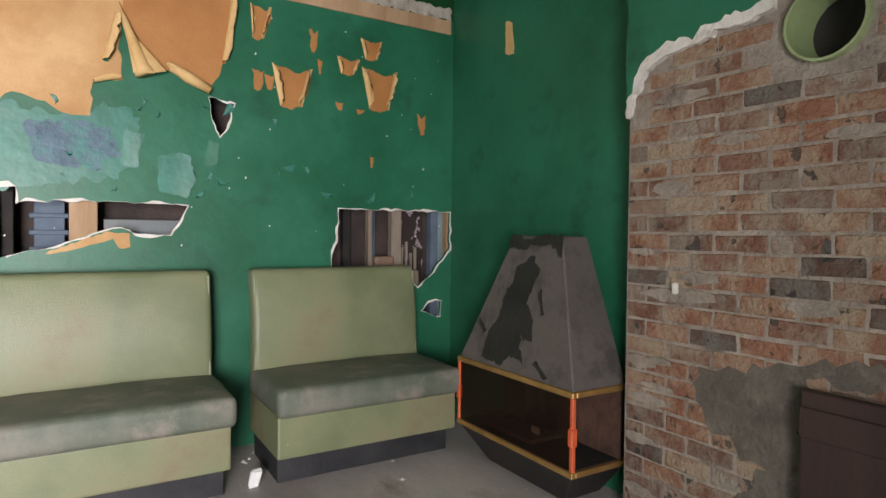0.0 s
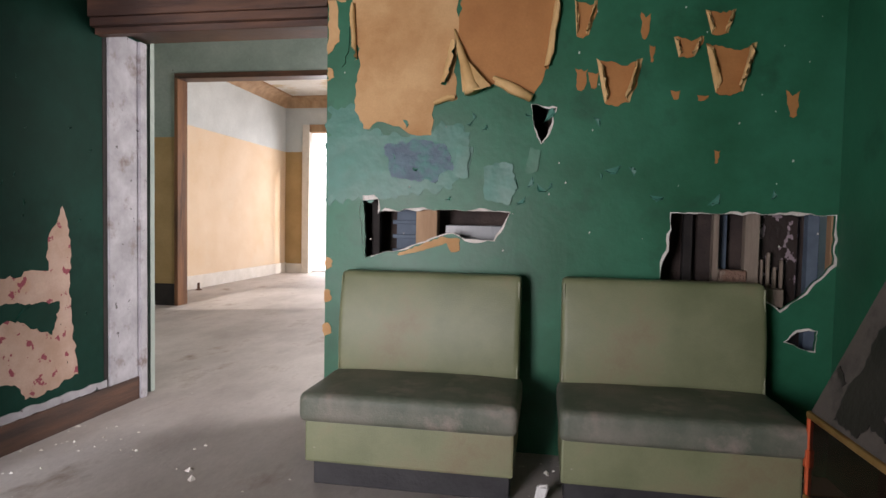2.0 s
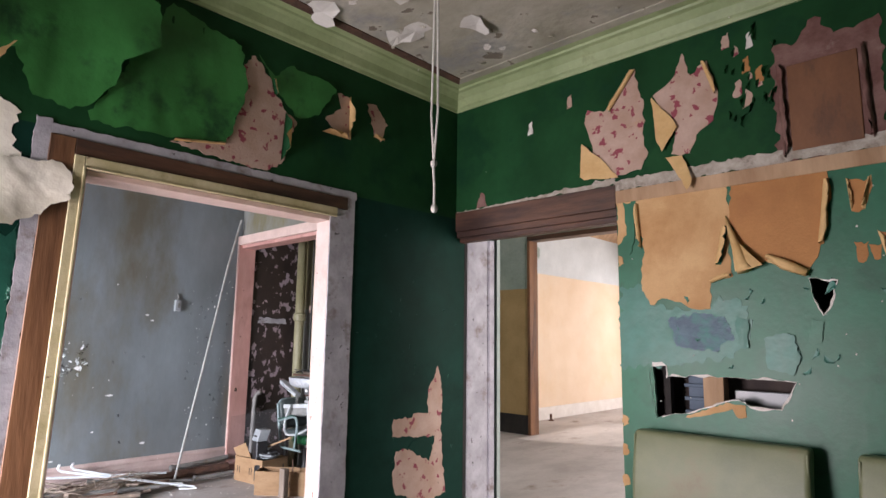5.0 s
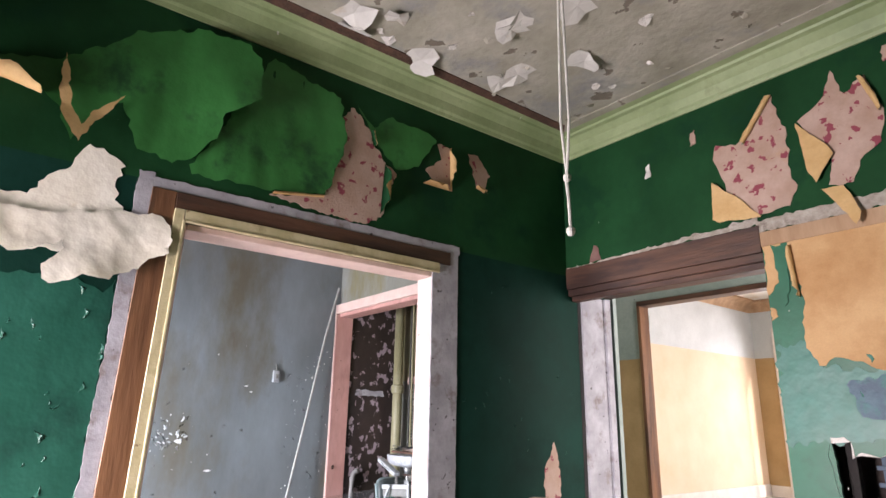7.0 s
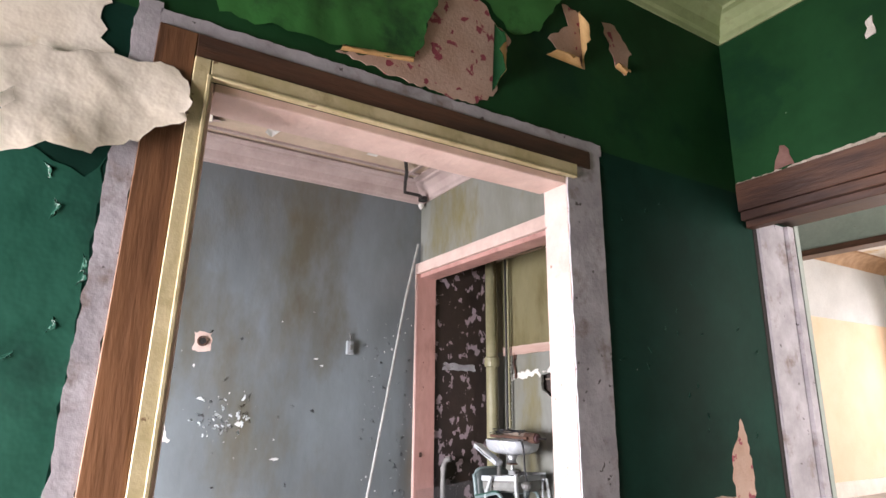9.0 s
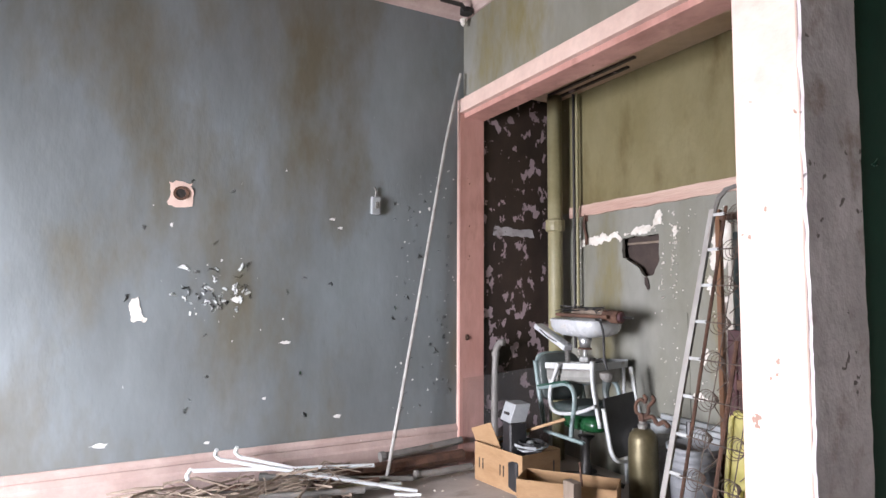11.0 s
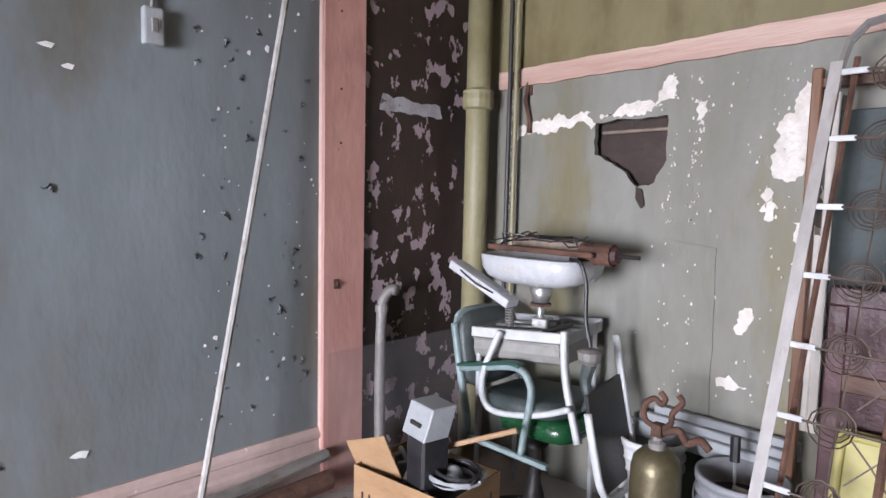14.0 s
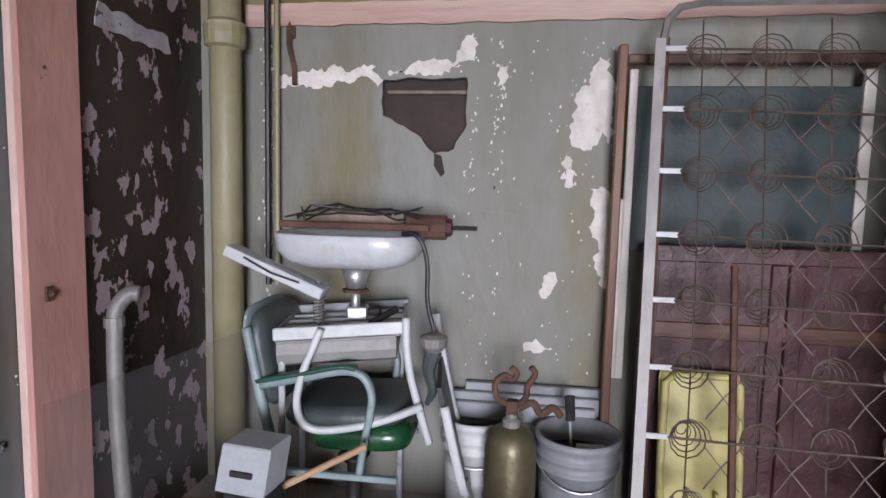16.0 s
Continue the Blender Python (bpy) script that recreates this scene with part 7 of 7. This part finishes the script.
for z in ROWS_Z:
    c = part("clip", boxed((0, -0.012, z - 0.009), (0.085, -0.004, z + 0.009), 0.002), WHITEMETAL, bs, "pale metal clip")
    c.location = (0.043 * z, LEAN_Y * z, 0)
    part("cross_wire", tubed([on_spring(0.08, z, 0.01), on_spring(0.5, z - 0.012, 0.012), on_spring(1.05, z - 0.02, 0.01)], 0.0042, 5), WIRE, bs)
bm = bmesh.new()
for iz, z in enumerate(ROWS_Z):
    for ix in range(5):
        x = 0.15 + 0.205 * ix
        tube(bm, [on_spring(x + 0.064 * (1 - 0.78 * k / 60) * math.cos(k * math.tau / 12), z - 0.01 + 0.064 * (1 - 0.78 * k / 60) * math.sin(k * math.tau / 12), -0.10 * k / 60) for k in range(61)], 0.0023, 4)
part("coil_mesh", bm, WIRE, bs, "rusty coil springs")["kind"] = "stuff"
bm = bmesh.new()
for iz, z in enumerate(ROWS_Z[:-1]):
    for ix in range(4):
        x = 0.15 + 0.205 * ix
        for a, b in (((x + 0.05, z + 0.05), (x + 0.155, z + 0.172)), ((x + 0.155, z + 0.05), (x + 0.05, z + 0.172))):
            tube(bm, [on_spring(a[0], a[1], -0.02), on_spring((a[0] + b[0]) / 2, (a[1] + b[1]) / 2, -0.03), on_spring(b[0], b[1], -0.02)], 0.0028, 4)
part("tie_mesh", bm, WIRE, bs)["kind"] = "stuff"
for ix in range(4):
    x = 0.15 + 0.205 * ix
    part("long_wire", tubed([on_spring(x, 0.1, -0.05), on_spring(x + 0.01, 1.0, -0.05), on_spring(x, 1.92, -0.05)], 0.003, 5), WIRE, bs)

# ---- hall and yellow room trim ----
# added emissive sheet that turns the far doorway plain white
gm = bpy.data.materials.new("glowing_backdrop_sheet")
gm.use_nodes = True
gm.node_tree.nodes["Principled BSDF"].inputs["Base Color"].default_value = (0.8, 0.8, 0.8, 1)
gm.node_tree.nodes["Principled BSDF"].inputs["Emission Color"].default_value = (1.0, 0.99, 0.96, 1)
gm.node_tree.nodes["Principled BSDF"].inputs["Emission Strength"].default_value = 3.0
structure("backdrop", boxed((-9, 17.5, FL - 0.2), (2, 17.6, 6), 0), gm, "glowing sheet standing in for daylight beyond the far door", "backdrop")

fd = structure("door_4", boxed((-4.76, 8.27, FL), (-4.70, 8.52, 3.44), 0.004), WOOD, "dark brown frame of the far doorway", "door frame")
part("head", boxed((-4.76, 8.27, 3.42), (-0.6, 8.52, 3.50), 0.004), WOODH, fd)
structure("wall_hall_lower", slab("H", rect(-6.99, FL, -4.762, 2.55), [], -0.012, 0), OCHRE, "ochre lower part of the hall wall", "wall")
structure("baseboard", board("H", -6.98, FL, -4.765, 0.32, -0.03, -0.012), SOOTSHADE, "dark baseboard of the hall", "baseboard")
structure("wall_far_lower", slab("Z", rect(-5.744, FL, -5.30, 3.05), [], -0.004, 0), OCHRE, "ochre strip beside the far door", "wall")
structure("baseboard", board("Y", 8.52, FL, 14.39, 0.24, -0.03), WHITETRIM, "white baseboard of the yellow room", "baseboard")
structure("baseboard", board("Z", -5.71, FL, -5.29, 0.22, -0.03), WHITETRIM, "white baseboard by the far door", "baseboard")
fz = structure("door_5", boxed((-5.28, 14.35, FL), (-5.094, 14.61, 3.73), 0.006), WHITETRIM, "pale casing of the bright far doorway", "door frame")
part("head", boxed((-5.094, 14.35, 3.544), (-3.57, 14.61, 3.73), 0.006), RAWWOOD, fz)
part("jamb_right", boxed((-3.756, 14.35, FL), (-3.57, 14.61, 3.544), 0.006), WHITETRIM, fz)
yp = [(0, 4.15), (0.02, 4.15), (0.05, 4.22), (0.10, 4.28), (0.20, 4.33), (0.30, 4.36), (0.30, 4.40), (0, 4.40)]
structure("cornice", prism("Y", yp, 8.5, 14.4), RAWWOOD, "brown-stained cornice of the yellow room", "cornice")
structure("cornice", prism("Z", yp, -5.75, 0.4), RAWWOOD, "brown-stained cornice of the yellow room", "cornice")
sy = tagged(part("wall_scars_yellow", slab("Y", torn([(8.62, 3.32), (8.62, 3.78), (8.95, 3.80), (9.05, 3.50), (8.92, 3.28)], 0.04, 0.02, 2), [], -0.012, 0), ORANGE), "brown bared patches on the pale wall", "wall scar", kind="structure")
part("nail_hole", slab("Y", torn([(8.78, 3.52), (8.78, 3.60), (8.85, 3.60), (8.85, 3.52)], 0.02, 0.01, 2), [], -0.016, 0), SOOTSHADE, sy)
part("stain", slab("Y", torn([(10.0, 3.40), (10.05, 3.62), (10.15, 3.58), (10.12, 3.36)], 0.03, 0.02, 3), [], -0.010, 0), MINT, sy)
for y in (10.2, 8.95):
    t = thing("floor_stub", (-5.55, y, FL), "small dark pipe stub by the baseboard", "pipe stub", "pipe stubs")
    part("stub", lathed([(0, 0), (0.06, 0), (0.05, 0.02), (0.025, 0.03), (0.022, 0.14), (0, 0.14)], (0, 0, 0), 10), RUST, t)

# fine wire mesh leaning across the dark corner
mm = bpy.data.materials.new("fine_wire_mesh")
mm.use_nodes = True
nn, ll = mm.node_tree.nodes, mm.node_tree.links
tr_ = nn.new("ShaderNodeBsdfTransparent")
mx_ = nn.new("ShaderNodeMixShader")
ck = nn.new("ShaderNodeTexNoise")
ck.inputs["Scale"].default_value = 6.0
mr_ = nn.new("ShaderNodeMapRange")
mr_.inputs[3].default_value, mr_.inputs[4].default_value = 0.10, 0.22
ll.new(ck.outputs[0], mr_.inputs[0])
nn["Principled BSDF"].inputs["Base Color"].default_value = (0.13, 0.125, 0.125, 1)
nn["Principled BSDF"].inputs["Roughness"].default_value = 0.6
ll.new(mr_.outputs[0], mx_.inputs[0])
ll.new(tr_.outputs[0], mx_.inputs[1])
ll.new(nn["Principled BSDF"].outputs[0], mx_.inputs[2])
ll.new(mx_.outputs[0], nn["Material Output"].inputs[0])
ms = thing("wire_mesh_sheet", (-5.36, 3.07, FL), "fine grey wire mesh sheet standing across the corner", "mesh screen")
bm = bmesh.new()
q_ = [(-0.11, -0.03, 0.0), (0.30, 0.62, 0.0), (0.30, 0.62, 0.80), (-0.11, -0.03, 0.67)]
va = [bm.verts.new(p) for p in q_]
bm.faces.new(va)
part("mesh", bm, mm, ms)

# ---- lime smears and bricks of the chimney breast ----
random.seed(70)
for i in range(44):
    u, v = random.uniform(0.3, 1.66), random.uniform(0.1, 1.85)
    if (u - 0.887) ** 2 + (v - 1.965) ** 2 < 0.06 or (u < 1.5 and v < 0.95):
        continue
    w, h = random.uniform(0.05, 0.14), random.uniform(0.014, 0.034)
    part("lime_smear", slab("C", torn([(max(0.26, u - w), v - h * 0.4), (u, v - h), (min(1.70, u + w), v - h * 0.2), (min(1.70, u + w * 0.8), v + h * 0.6), (u + w * 0.1, v + h), (max(0.26, u - w * 0.9), v + h * 0.5)], 0.014, 0.004, i * 1.9), [], 0.0005 + 0.00008 * i, 0.0095), MORTAR, breast)

variants = []
random.seed(7)
for k in range(6):
    bm = bmesh.new()
    box(bm, (-0.004, -0.102, -0.033), (0.03, 0.102, 0.033), 0.006, 1)
    for v in bm.verts:
        v.co += Vector((0, random.uniform(-0.006, 0.006), random.uniform(-0.005, 0.005)))
    variants.append(finish(bm, "brick", BRICK))
for row in range(28):
    z = FL + 0.04 + 0.0755 * row
    y = 1.705 - (0.105 if row % 2 else 0.0)
    if row % 2:
        o = new("brick", variants[row % 6])
        o.parent, o.scale = breast, (1, 0.48, 1)
        o.location = (2.15 + 0.010, 1.655, z)
        if z > 1.76:
            bpy.data.objects.remove(o)
    while y > 0.25:
        yc_ = y - 0.103
        top = 1.76 + max(0, min(1, (1.71 - yc_) / 0.14)) * 0.25
        if z < top and ((yc_ - 0.887) ** 2 + (z - 1.965) ** 2) ** 0.5 > 0.2:
            o = new("brick", variants[random.randrange(6)])
            o.parent = breast
            o.location = (2.15 + 0.010 + random.uniform(-0.0012, 0.0012), yc_, z + random.uniform(-0.003, 0.003))
            o.rotation_euler = (random.uniform(-0.015, 0.015), 0, random.uniform(-0.004, 0.004))
        y -= 0.213
